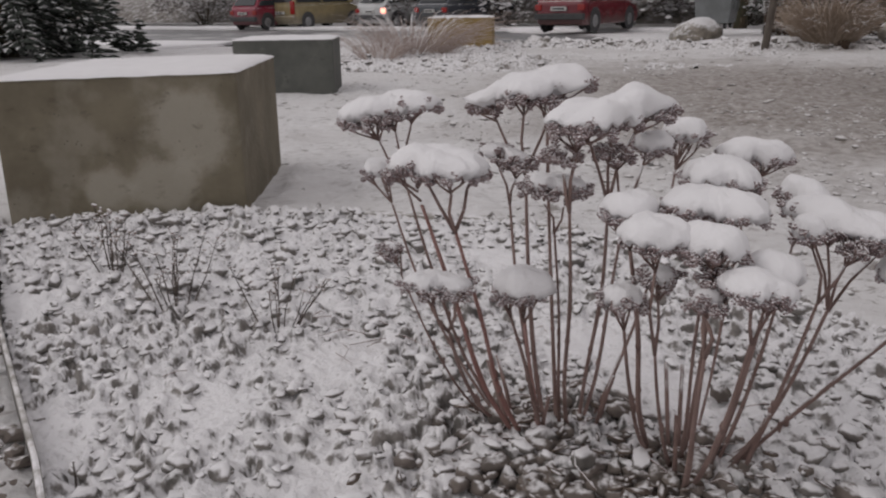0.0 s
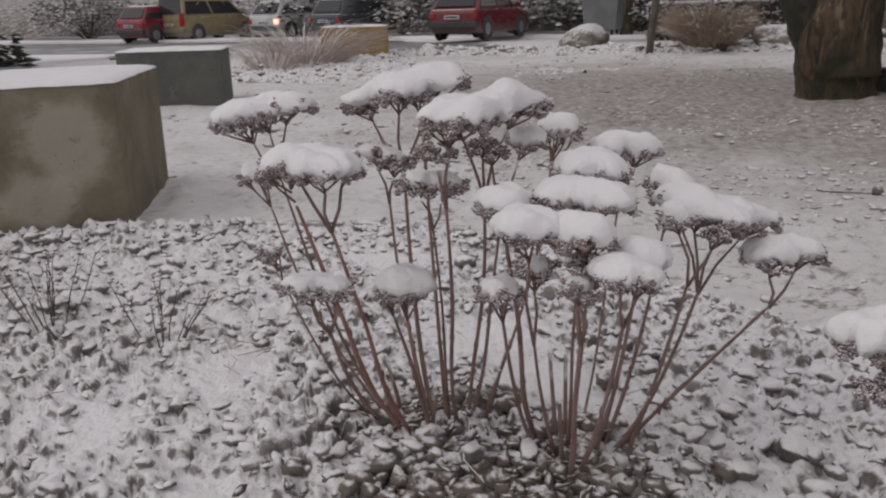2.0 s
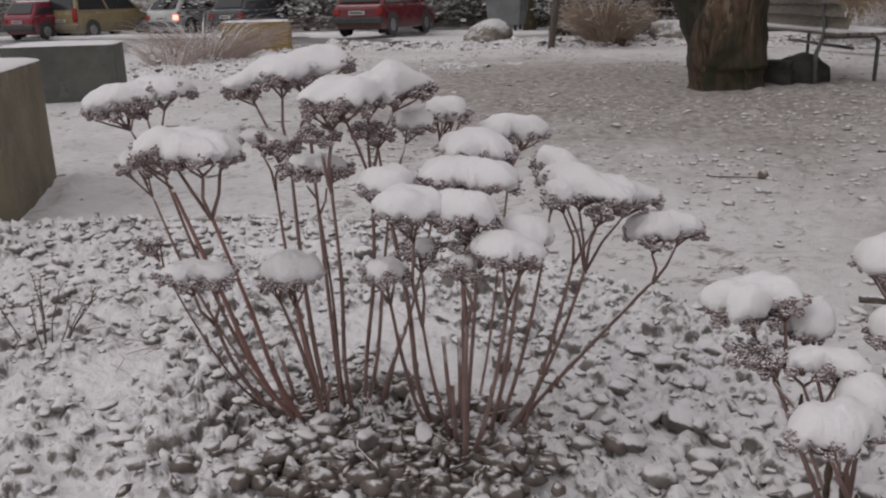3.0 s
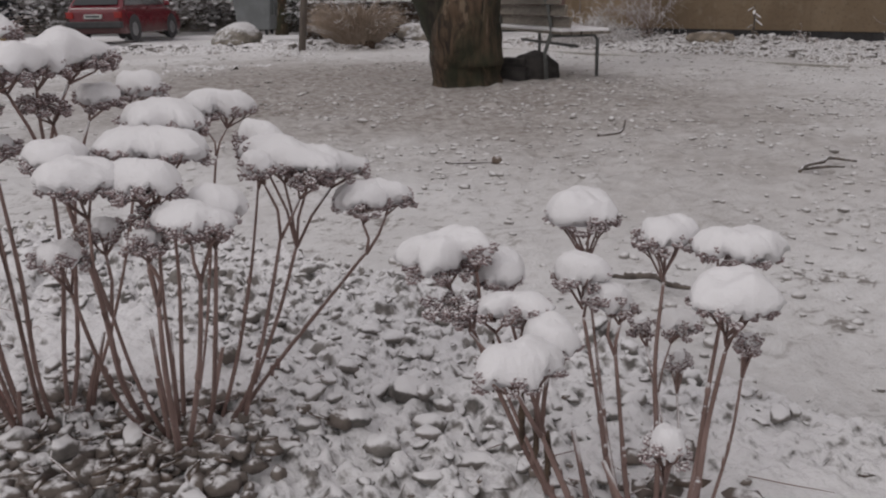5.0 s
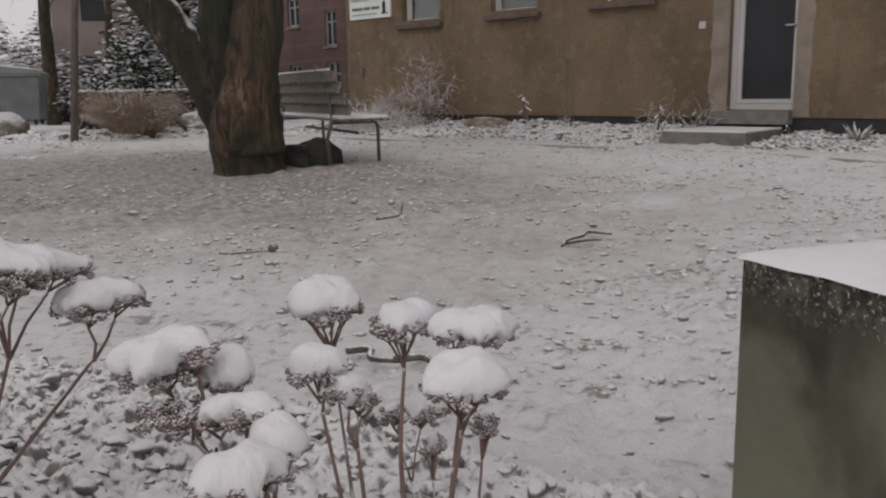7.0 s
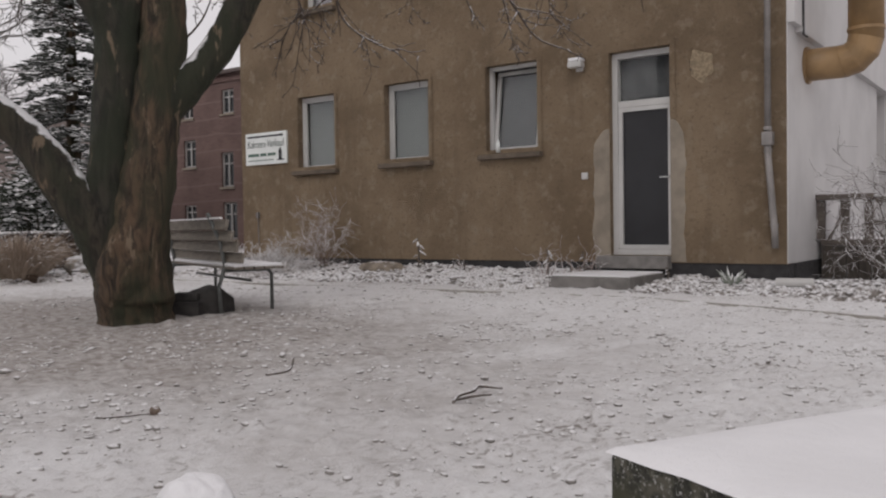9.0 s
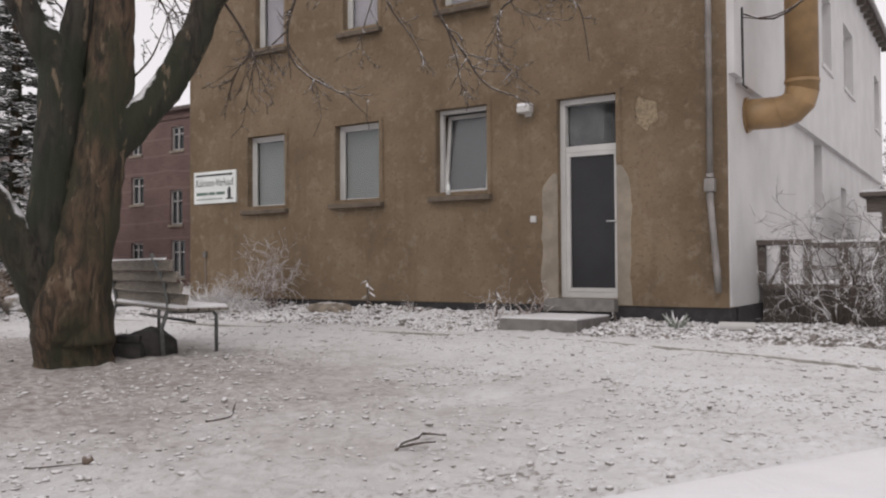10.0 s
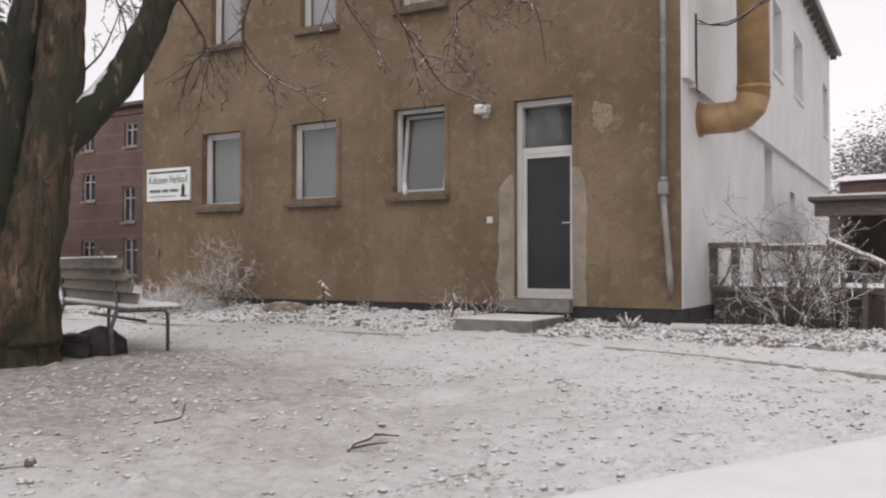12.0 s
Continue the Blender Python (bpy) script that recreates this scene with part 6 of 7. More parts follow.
def grass_tuft(name, place, count, height, spread, seed, label, material=M_STRAW, lean=(0, 0), wide=0.004):
    """Arching dry blades, each a narrow folded strip."""
    rng = random.Random(seed)
    g = Geo()
    for _ in range(count):
        a, q = rng.uniform(0, 6.28), spread * math.sqrt(rng.random())
        h = height * rng.uniform(0.45, 1.0)
        foot = Vector((0.35 * q * math.cos(a), 0.35 * q * math.sin(a), -0.02))
        tip = Vector((q * math.cos(a) * 1.3 + lean[0] * h, q * math.sin(a) * 1.3 + lean[1] * h, h * rng.uniform(0.55, 1.0)))
        mid = foot.lerp(tip, 0.5) + Vector((0, 0, 0.22 * h))
        mid2 = foot.lerp(tip, 0.8) + Vector((0, 0, 0.16 * h))
        g.tube([foot, mid, mid2, tip], [wide, wide * 0.8, wide * 0.6, wide * 0.25], 3, False)
    t = thing(name, place, label=label, category="grass", group="dry grass tufts")
    tagged(part("tuft", g, material, t), kind="stuff")
    return t


grass_tuft("dry_grass_tuft", (-13.15, 7.2, 0), 1300, 0.85, 0.72, 1, "bushy tuft of tan dry ornamental grass", wide=0.006)
rock("grass_crown", (-13.0, 7.25, -0.05), (0.30, 0.26, 0.13), 12, M_DRYLEAF, "dark matted crown of the dry grass", "grass")
grass_tuft("dry_grass_tuft", (-14.6, 7.6, 0), 420, 0.8, 0.55, 4, "loose tan dry grass by the rubble strip", wide=0.006)
grass_tuft("frosted_stalks", (-12.9, 0.65, 0), 380, 0.72, 1.15, 2, "spray of frosted pinkish dead stalks", M_FROSTY, (0.1, 0.30), 0.0055)
grass_tuft("frosted_stalks", (-11.9, 0.15, 0), 120, 0.5, 0.6, 3, "sparse frosted dead stalks", M_FROSTY, wide=0.005)


def conifer(name, place, height, spread, seed, label, skirt=0.4, dense=1.0, needles=M_NEEDLE):
    """A spruce: a trunk, whorls of drooping boughs, and boughs full of needle sprays."""
    rng = random.Random(seed)
    t = thing(name, place, label=label, category="conifer tree")
    part("trunk", Geo().tube([(0, 0, -0.2), (0, 0, height * 0.5), (0, 0, height * 0.97)], [0.02 * height + 0.03, 0.013 * height, 0.01], 9), M_BARK, t, smooth=True)
    boughs, spots = Geo(), []
    z = skirt
    spray = (np.array([(0, 0, 0), (0.5, -0.22, 0.03), (1, 0, -0.05), (0.5, 0.22, 0.03), (0.5, 0, 0.16), (0.5, 0, -0.12)]), np.array([(0, 1, 4), (1, 2, 4), (2, 3, 4), (3, 0, 4), (1, 0, 5), (2, 1, 5), (3, 2, 5), (0, 3, 5)]))
    while z < height * 0.97:
        reach = spread * (1 - z / height) ** 0.8 + 0.12
        n = max(4, int(9 * (1 - 0.5 * z / height)))
        for k in range(n):
            a = 2 * math.pi * (k + rng.random()) / n
            r = reach * rng.uniform(0.72, 1.1)
            d = Vector((math.cos(a), math.sin(a), 0))
            pts = [Vector((0, 0, z)) + d * r * s + Vector((0, 0, -0.35 * r * s * s + 0.10 * r * s)) for s in (0, 0.35, 0.7, 1.0)]
            boughs.tube(pts, [0.018 + 0.008 * r, 0.014, 0.009, 0.004], 4, False)
            m = int(26 * dense * r / 1.2) + 5
            for _ in range(m):
                s = rng.uniform(0.12, 1.0)
                p = Vector((0, 0, z)) + d * r * s + Vector((rng.gauss(0, 0.06), rng.gauss(0, 0.06), -0.35 * r * s * s + 0.10 * r * s + rng.uniform(-0.16, 0.05)))
                yaw = a + rng.uniform(-1.1, 1.1)
                l = rng.uniform(0.14, 0.34) * (0.6 + 0.4 * min(1.5, spread / 1.6))
                spots.append((*p, yaw, rng.uniform(-0.8, 0.8), l, l * 0.9, l * 0.9, 0))
        z += height * rng.uniform(0.03, 0.045)
    part("branch_work", boughs, M_BARK, t)
    part("crown", many("crown", [spray], spots, needles, False), needles, t, "dark needles with clots of snow")
    return t


conifer("spruce", (-15.6, -6.3, 0), 7.0, 2.2, 1, "dark spruce with low boughs dusted with snow", 0.2, 1.7, M_FIR)
conifer("spruce", (-22.2, 13.5, 0), 11.0, 2.0, 2, "tall spruce laden with snow", 0.5, 2.8)


def leafy(name, place, size, count, seed, label, material=M_EVERGREEN, leaf=0.11, stems=9, category="shrub", group=""):
    """A shrub of stems and many single leaves in uneven clumps."""
    rng = random.Random(seed)
    t = thing(name, place, label=label, category=category, group=group)
    g, spots = Geo(), []
    blade = (np.array([(0, 0, 0), (0.5, -0.3, 0.06), (1, 0, -0.05), (0.5, 0.3, 0.06)]), np.array([(0, 1, 2), (0, 2, 3)]))
    tips = []
    for k in range(stems * 4):
        a = rng.uniform(0, 6.28)
        q = math.sqrt(rng.random())
        tip = Vector((size[0] * q * math.cos(a), size[1] * q * math.sin(a), size[2] * rng.uniform(0.25, 1.0) * (1 - 0.35 * q * q)))
        tips.append(tip)
        if k < stems * 2:
            g.tube([(tip.x * 0.15, tip.y * 0.15, -0.05), tip * 0.6, tip], [0.025, 0.014, 0.006], 4, False)
    for _ in range(count):
        p = rng.choice(tips) + Vector((rng.gauss(0, 0.13) * size[0], rng.gauss(0, 0.13) * size[1], rng.gauss(0, 0.09) * size[2]))
        l = leaf * rng.uniform(0.6, 1.3)
        spots.append((p.x, p.y, max(0.02, p.z), rng.uniform(0, 6.28), rng.uniform(-0.9, 0.9), l, l, l, 0))
    part("stem_work", g, M_BARK, t)
    part("foliage", many("foliage", [blade], spots, material, False), material, t)
    return t


leafy("evergreen_shrub", (-18.6, 10.5, 0), (1.0, 1.0, 2.7), 3600, 1, "tall evergreen shrub with leaves bowed under snow", leaf=0.16)
leafy("evergreen_shrub", (-23.0, 11.4, 0), (0.9, 1.6, 1.5), 1800, 2, "dark shrub beside the waste container", leaf=0.12)


def clipped_hedge(place, turn, size, count, seed, label):
    """A hedge cut to a box: leaves through its volume, thickest on the faces, and snow along the flat top."""
    rng = random.Random(seed)
    t = thing("clipped_hedge", place, turn, label, "hedge")
    blade = (np.array([(0, 0, 0), (0.5, -0.3, 0.06), (1, 0, -0.05), (0.5, 0.3, 0.06)]), np.array([(0, 1, 2), (0, 2, 3)]))
    w, d, h = size
    spots = []
    for _ in range(count):
        x, y, z = rng.uniform(-w, w), d * rng.choice((-1, 1)) * rng.uniform(0.75, 1.03), h * rng.random()
        if rng.random() < 0.25:
            y, z = rng.uniform(-d, d), h * rng.uniform(0.94, 1.03)
        l = rng.uniform(0.05, 0.11)
        spots.append((x, y, z, rng.uniform(0, 6.28), rng.uniform(-1.2, 1.2), l, l, l, 0))
    part("foliage", many("foliage", [blade], spots, M_BRUSH, False), M_BRUSH, t)
    part("core", Geo().box((-w, -d * 0.8, 0), (w, d * 0.8, h * 0.95)), M_DRYLEAF, t, "dark twigs inside")
    part("snow_cap", Geo().box((-w, -d * 0.9, h * 0.99), (w, d * 0.9, h * 1.04)), M_SNOW, t, "snow along the flat top", bevel=0.02)


clipped_hedge((-17.0, 9.35, 0), 62, (1.35, 0.45, 0.76), 5200, 3, "low clipped hedge with snow along its flat top")
for k, (x, y, w, h) in enumerate([(-44.5, -8.5, 3.2, 2.6), (-41.5, -3.6, 3.0, 2.4), (-38.3, 1.5, 3.0, 2.5), (-34.5, 5.4, 2.6, 2.3), (-31.0, 9.0, 2.4, 2.2), (-28.0, 12.2, 2.2, 2.1), (-26.3, 14.0, 1.6, 2.0)]):
    leafy("roadside_hedge", (x, y, -0.1), (w, 2.2, h), 2600, 10 + k, "grey bare hedge behind the parked cars", M_BRUSH, 0.22, 14, "hedge", "roadside hedges")


def bank():
    g = Geo()
    line = [(-75, -45), (-50, -16), (-41, -4), (-33, 6), (-27, 13)]
    n = len(line)
    rows = [(0, -0.1), (-1.6, 0.8), (-4.0, 1.5), (-9, 2.2)]
    g.v = [(x + dx, y - 0.35 * dx, z + 0.15 * noise.noise(Vector((x, y, z)))) for dx, z in rows for x, y in line]
    g.f = [(k * n + i, k * n + i + 1, (k + 1) * n + i + 1, (k + 1) * n + i) for k in range(len(rows) - 1) for i in range(n - 1)]
    single("grass_bank", g, M_BANK, "grey grassy bank under thin snow behind the street", "bank", kind="structure", smooth=True)


bank()


def bare_tree(name, place, height, seed, label):
    rng = random.Random(seed)
    t = thing(name, place, label=label, category="tree", group="far bare trees")
    g = Geo()
    limb(g, [(0, 0, -0.2), (0.05, 0, height * 0.3), (0.1, 0.1, height * 0.6), (0, 0, height)], [0.022 * height, 0.018 * height, 0.011 * height, 0.01], 9, seed, 4)
    part("trunk", g, M_BARK, t, smooth=True)
    c = Geo()
    for k in range(16):
        z = height * rng.uniform(0.3, 0.95)
        a = rng.uniform(0, 6.28)
        twigs(c, (0.05, 0.05, z), (math.cos(a), math.sin(a), 0.7), height * 0.30 * rng.uniform(0.6, 1.1), 0.05, rng, 0, -0.1, 3)
    part("crown", c, M_BRUSH, t)


bare_tree("bare_tree", (-25.8, 11.1, -0.2), 10.0, 4, "straight bare tree behind the street")
bare_tree("bare_tree", (-34, 17, 0), 9.5, 5, "bare tree in the hazy distance")
bare_tree("bare_tree", (-42, 12, 0), 9.0, 7, "bare tree in the hazy distance")
bare_tree("bare_tree", (-47, 4, 0), 9.0, 8, "bare tree in the hazy distance")


# besides frost, the pale grey here paints the haze of distance into the crowns
M_FARTREE = dusted("frost_and_haze_crown", (0.22, 0.205, 0.20), (0.38, 0.36, 0.36), 0.1, 0.8, scale=3, per="island", snow=(0.70, 0.69, 0.70))
for k, (x, y, w, h) in enumerate([(-46.0, 20.5, 3.0, 5.4), (-50.0, 17.0, 3.4, 5.0), (-47.0, 14.0, 3.0, 4.6)]):
    leafy("far_tree", (x, y, -0.3), (w, 2.6, h), 3200, 41 + k, "frosted trees beyond the street, coloured paler for haze", M_FARTREE, 0.30, 10, "tree", "far trees")


# ---------------------------------------------------------------- buildings behind
def brick_house():
    t = thing("brick_house", (0, 0, 0), label="old three-storey red brick house with pale window frames", category="house")
    y, x0, x1, top = 32.0, -52.0, -32.0, 9.7
    holes = [(-38.45, -37.4, 7.33, 8.68), (-41.96, -40.84, 4.43, 6.03), (-38.57, -37.52, 3.17, 5.13), (-42.0, -40.9, 0.9, 2.2), (-38.5, -37.3, 0.2, 2.3), (-42.0, -41.0, 7.3, 8.6), (-35.2, -34.2, 3.2, 5.1), (-35.2, -34.2, 7.3, 8.6)]
    part("wall", pierced((x0, x1), (-0.3, top), holes, 0.4, lambda a, d, z: (a, y + d, z)), M_BRICK, t, "dark red brick with pale courses")
    part("side_wall", Geo().box((x1 - 0.4, y + 0.405, -0.3), (x1, y + 11, top)).box((x0, y + 0.405, -0.3), (x0 + 0.4, y + 11, top)), M_BRICK, t)
    part("roof", Geo().add([(x0 - 0.3, y - 0.4, top), (x1 + 0.3, y - 0.4, top), (x1 + 0.3, y + 5.5, top + 1.3), (x0 - 0.3, y + 5.5, top + 1.3), (x1 + 0.3, y + 11.4, top), (x0 - 0.3, y + 11.4, top), (x0 - 0.3, y - 0.4, top - 0.2), (x1 + 0.3, y - 0.4, top - 0.2)],
                            [(0, 1, 2, 3), (3, 2, 4, 5), (6, 7, 1, 0)]), M_ROOF, t, "shallow roof")
    part("chimney", Geo().box((-37.4, y + 4, top), (-36.6, y + 4.8, top + 2.0)), M_BRICK, t)
    for a, b, c, d in holes:
        w = new("window")
        w.parent = t
        g = Geo()
        for lo, hi in (((a, c), (b, c + 0.1)), ((a, d - 0.1), (b, d)), ((a, c + 0.1), (a + 0.1, d - 0.1)), ((b - 0.1, c + 0.1), (b, d - 0.1)), (((a + b) / 2 - 0.05, c + 0.1), ((a + b) / 2 + 0.05, d - 0.1)), ((a + 0.1, c + (d - c) * 0.66), ((a + b) / 2 - 0.05, c + (d - c) * 0.66 + 0.08)), (((a + b) / 2 + 0.05, c + (d - c) * 0.66), (b - 0.1, c + (d - c) * 0.66 + 0.08))):
            g.box((lo[0], y + 0.12, lo[1]), (hi[0], y + 0.20, hi[1]))
        part("window_frame", g, M_OLDFRAME, w)
        part("pane", Geo().box((a + 0.02, y + 0.22, c + 0.02), (b - 0.02, y + 0.23, d - 0.02)), M_CARGLASS, w)
        part("window_sill", Geo().box((a - 0.08, y - 0.1, c - 0.12), (b + 0.08, y + 0.11, c - 0.004)), M_PATCH, w)
    part("cornice", Geo().box((x0 - 0.05, y - 0.12, top - 0.6), (x1 + 0.05, y - 0.004, top - 0.35)), M_BRICK, t)


brick_house()


def plain_house(name, place, turn, size, label, material, rise=2.6):
    t = thing(name, place, turn, label, "house")
    w, d, h = size
    holes = [(-w / 2 + 1.2 + 2.6 * k, -w / 2 + 2.2 + 2.6 * k, 1.0 + 2.9 * s, 2.4 + 2.9 * s) for k in range(int((w - 2) // 2.6)) for s in range(int(h // 2.9))]
    part("wall", pierced((-w / 2, w / 2), (-0.3, h), holes, 0.3, lambda a, q, z: (a, -d / 2 + q, z)), material, t)
    part("side_wall", Geo().box((-w / 2, -d / 2 + 0.305, -0.3), (-w / 2 + 0.3, d / 2, h)).box((w / 2 - 0.3, -d / 2 + 0.305, -0.3), (w / 2, d / 2, h)).box((-w / 2 + 0.305, d / 2 - 0.3, -0.3), (w / 2 - 0.305, d / 2, h)), material, t)
    part("roof", Geo().add([(-w / 2 - 0.4, -d / 2 - 0.4, h), (w / 2 + 0.4, -d / 2 - 0.4, h), (w / 2 + 0.4, 0, h + rise), (-w / 2 - 0.4, 0, h + rise), (w / 2 + 0.4, d / 2 + 0.4, h), (-w / 2 - 0.4, d / 2 + 0.4, h)], [(0, 1, 2, 3), (3, 2, 4, 5)]), M_ROOF, t)
    for a, b, c, e in holes:
        part("window", Geo().box((a + 0.01, -d / 2 + 0.1, c + 0.01), (b - 0.01, -d / 2 + 0.14, e - 0.01)), M_CARGLASS, t)


plain_house("grey_house", (-40.0, 22.0, 0), 62, (8.0, 8.0, 6.2), "brown-grey rendered house behind the shrubs", M_GREYHOUSE)


# ---------------------------------------------------------------- beside the white wall
def terrace():
    t = thing("timber_terrace", (-2.42, 12.3, 0), label="dark timber terrace with a snow-lined railing beside the house", category="terrace")
    part("deck", Geo().box((-0.02, 0, 0.44), (2.3, 3.0, 0.52)), M_DARKWOOD, t, bevel=0.01)
    for k in range(15):
        part("skirt_board", Geo().box((-0.01 + 0.15 * k, 0.02, -0.05), (0.13 + 0.15 * k, 0.045, 0.435)), M_UNDERDECK, t)
    for x in (-0.02, 0.27, 0.55, 0.98, 1.40):
        part("post", Geo().box((x - 0.05, 0.0, 0.52), (x + 0.05, 0.10, 1.03)), M_DARKWOOD, t, bevel=0.008)
    part("top_rail", Geo().box((-0.09, -0.05, 1.032), (0.62, 0.16, 1.11)), M_DARKWOOD, t, "weathered thick plank", bevel=0.012)
    part("shelf_board", Geo().box((-0.04, 0.17, 1.05), (0.60, 0.62, 1.10)), M_DARKWOOD, t, bevel=0.01)
    part("hand_beam", Geo().box((0.625, -0.02, 0.985), (1.45, 0.12, 1.06)), M_DARKWOOD, t, bevel=0.01)
    part("snow_line", Geo().box((0.50, -0.04, 1.062), (1.44, 0.11, 1.085)), M_SNOW, t, "line of snow on the beam", bevel=0.01)
    part("brace", Geo().tube([(0.30, -0.02, 0.95), (0.08, -0.02, 0.50)], 0.022, 6), M_DARKWOOD, t)
    part("mid_rail", Geo().box((0.60, 0.02, 0.70), (1.40, 0.08, 0.76)), M_DARKWOOD, t)
    part("handrail", Geo().tube([(1.42, -0.02, 1.10), (2.06, -0.3, 0.80), (2.5, -0.5, 0.60)], 0.042, 8), M_DARKWOOD, t, "sloping handrail of the steps")
    part("rail_snow", Geo().tube([(1.43, -0.02, 1.142), (2.06, -0.3, 0.842)], 0.022, 8), M_SNOW, t)
    for x, y, z in ((1.60, -0.10, 0.98), (1.85, -0.21, 0.86), (2.10, -0.32, 0.74)):
        part("baluster", Geo().box((x - 0.03, y - 0.03, -0.05), (x + 0.03, y + 0.03, z)), M_DARKWOOD, t)


terrace()


def carport():
    t = thing("timber_shelter", (-1.85, 17.6, 0), label="dark open timber shelter with a flat snowy roof", category="shelter")
    part("roof", Geo().box((0, 0, 2.0), (6.0, 5.0, 2.085)), M_DARKWOOD, t, bevel=0.02)
    part("snow_cap", Geo().box((0.02, 0.02, 2.086), (5.98, 4.98, 2.12)), M_SNOW, t, bevel=0.02)
    for x in (0.35, 1.7, 3.2, 5.6):
        for y in (0.2, 4.6):
            part("post", Geo().box((x, y, -0.1), (x + 0.14, y + 0.14, 1.98)), M_DARKWOOD, t)
        part("brace", Geo().tube([(x + 0.07, 0.27, 1.5), (x + 0.55, 0.27, 1.97)], 0.05, 5), M_DARKWOOD, t)
    part("back_boards", Geo().box((0.2, 4.8, 0), (5.9, 4.88, 1.98)), M_DARKWOOD, t)
    part("beam", Geo().box((0.1, 0.15, 1.72), (5.9, 0.3, 1.97)), M_DARKWOOD, t)


carport()
plain_house("garden_house", (-0.7, 44, 0), -8, (4.6, 5, 4.5), "dark outbuilding with a low snowy roof beyond the shelter", M_BRICK, 0.5)
leafy("far_shrub", (-2.4, 50, 0), (2.4, 2.4, 8.2), 12000, 31, "tall frosted trees beyond the outbuilding, greyed for haze", M_FARTREE, 0.22, 16, "tree", "far trees")
leafy("far_shrub", (1.5, 50, 0), (3.4, 2.6, 9.2), 12000, 32, "tall frosted trees beyond the outbuilding, greyed for haze", M_FARTREE, 0.22, 16, "tree", "far trees")


def twiggy(name, place, count, length, spread, seed, label, material=M_TWIG, radius=0.009, lift=1.0, most=2, category="shrub"):
    rng = random.Random(seed)
    t = thing(name, place, label=label, category=category)
    for k in range(count):
        g = Geo()
        a = rng.uniform(0, 6.28)
        twigs(g, (0.05 * math.cos(a), 0.05 * math.sin(a), -0.02), (spread * math.cos(a), spread * math.sin(a), lift), length * rng.uniform(0.55, 1.0), radius, rng, 0, -0.12, most)
        part("branch", g, material, t, "bare branch carrying snow" if k == 0 else "", smooth=True)
    return t


M_RIME = dusted("rimed_twig", (0.42, 0.39, 0.37), (0.60, 0.57, 0.55), 0.0, 0.5, scale=25, grain=150)
M_SHRUB = dusted("snow_lined_twig", (0.055, 0.042, 0.034), (0.12, 0.095, 0.078), 0.22, 0.60, scale=25, grain=150)
twiggy("bare_shrub", (-1.30, 11.15, 0.0), 24, 1.45, 0.7, 6, "spreading bare shrub lined with snow beside the house corner", M_SHRUB, 0.013, 1.0, 3)
twiggy("frosted_shrub", (-9.6, 10.4, 0.14), 24, 0.95, 0.5, 5, "upright frosted shrub against the brown wall", M_FROST, 0.006, 1.0, 2)
twiggy("frosted_shrub", (-10.75, 10.0, 0.05), 95, 0.62, 1.2, 6, "low frosted shrub at the wall foot", M_RIME, 0.015, 0.45, 2)
twiggy("frosted_shrub", (-10.1, 9.9, 0.05), 75, 0.55, 1.3, 7, "low frosted shrub at the wall foot", M_RIME, 0.015, 0.45, 2)
for k, (x, y, h) in enumerate([(-5.33, 10.1, 0.42), (-5.02, 10.3, 0.36), (-6.75, 10.45, 0.28), (-4.9, 10.35, 0.42), (-9.2, 10.4, 0.25), (-6.95, 10.4, 0.25)]):
    twiggy("dead_perennial", (x, y, 0), 5, h * 1.25, 0.35, 30 + k, "dead perennial capped with snow in the border", M_FROST, 0.008, 1.0, 1, "plant")


def agave():
    t = thing("spiky_plant", (-2.88, 10.0, 0.04), label="frosted spiky rosette plant in the border", category="plant")
    rng = random.Random(9)
    for k in range(18):
        a, l = 2.4 * k, 0.15 + 0.08 * rng.random()
        d = Vector((math.cos(a), math.sin(a), 0))
        up = 0.35 + 0.05 * k
        g = Geo().tube([d * 0.02, d * l * 0.45 + Vector((0, 0, l * up * 0.55)), d * l * 0.8 + Vector((0, 0, l * up))], [0.018, 0.016, 0.002], 5)
        part("leaf", g, M_AGAVE, t)


agave()


def leaf_stalk(place, height, count, seed):
    """A dead upright stalk with withered leaves folded under snow."""
    rng = random.Random(seed)
    t = thing("withered_stalk", place, label="upright withered stalk with snow-laden drooping leaves", category="plant", group="withered stalks")
    part("stem", Geo().tube([(0, 0, -0.05), (0.03, 0, height * 0.5), (-0.01, 0.02, height)], [0.014, 0.011, 0.006], 6), M_STICK, t)
    for k in range(count):
        z = height * (0.3 + 0.7 * k / count)
        a = rng.uniform(0, 6.28)
        d = Vector((math.cos(a), math.sin(a), 0))
        l = height * rng.uniform(0.16, 0.30)
        b = Vector((0.01, 0.01, z))
        v, f = lumpy(2, 0.3, 1.5, seed + k)
        m = Matrix.Translation(b + d * l * 0.55) @ Matrix.Rotation(a, 4, "Z") @ Matrix.Rotation(0.6, 4, "Y")
        part("leaf", Geo().add([m @ Vector((p[0] * l * 0.55, p[1] * l * 0.15, p[2] * l * 0.10)) for p in v], f.tolist()), M_LEAFSNOW, t, smooth=True)


M_LEAFSNOW = dusted("snowy_withered_leaf", (0.10, 0.075, 0.055), (0.20, 0.16, 0.125), -0.1, 0.5, scale=20)
leaf_stalk((-7.62, 10.35, 0.08), 0.52, 8, 3)
leaf_stalk((-5.35, 10.2, 0.08), 0.38, 6, 5)
leaf_stalk((-4.93, 10.4, 0.08), 0.34, 7, 8)
leaf_stalk((-5.08, 10.3, 0.08), 0.24, 6, 9)
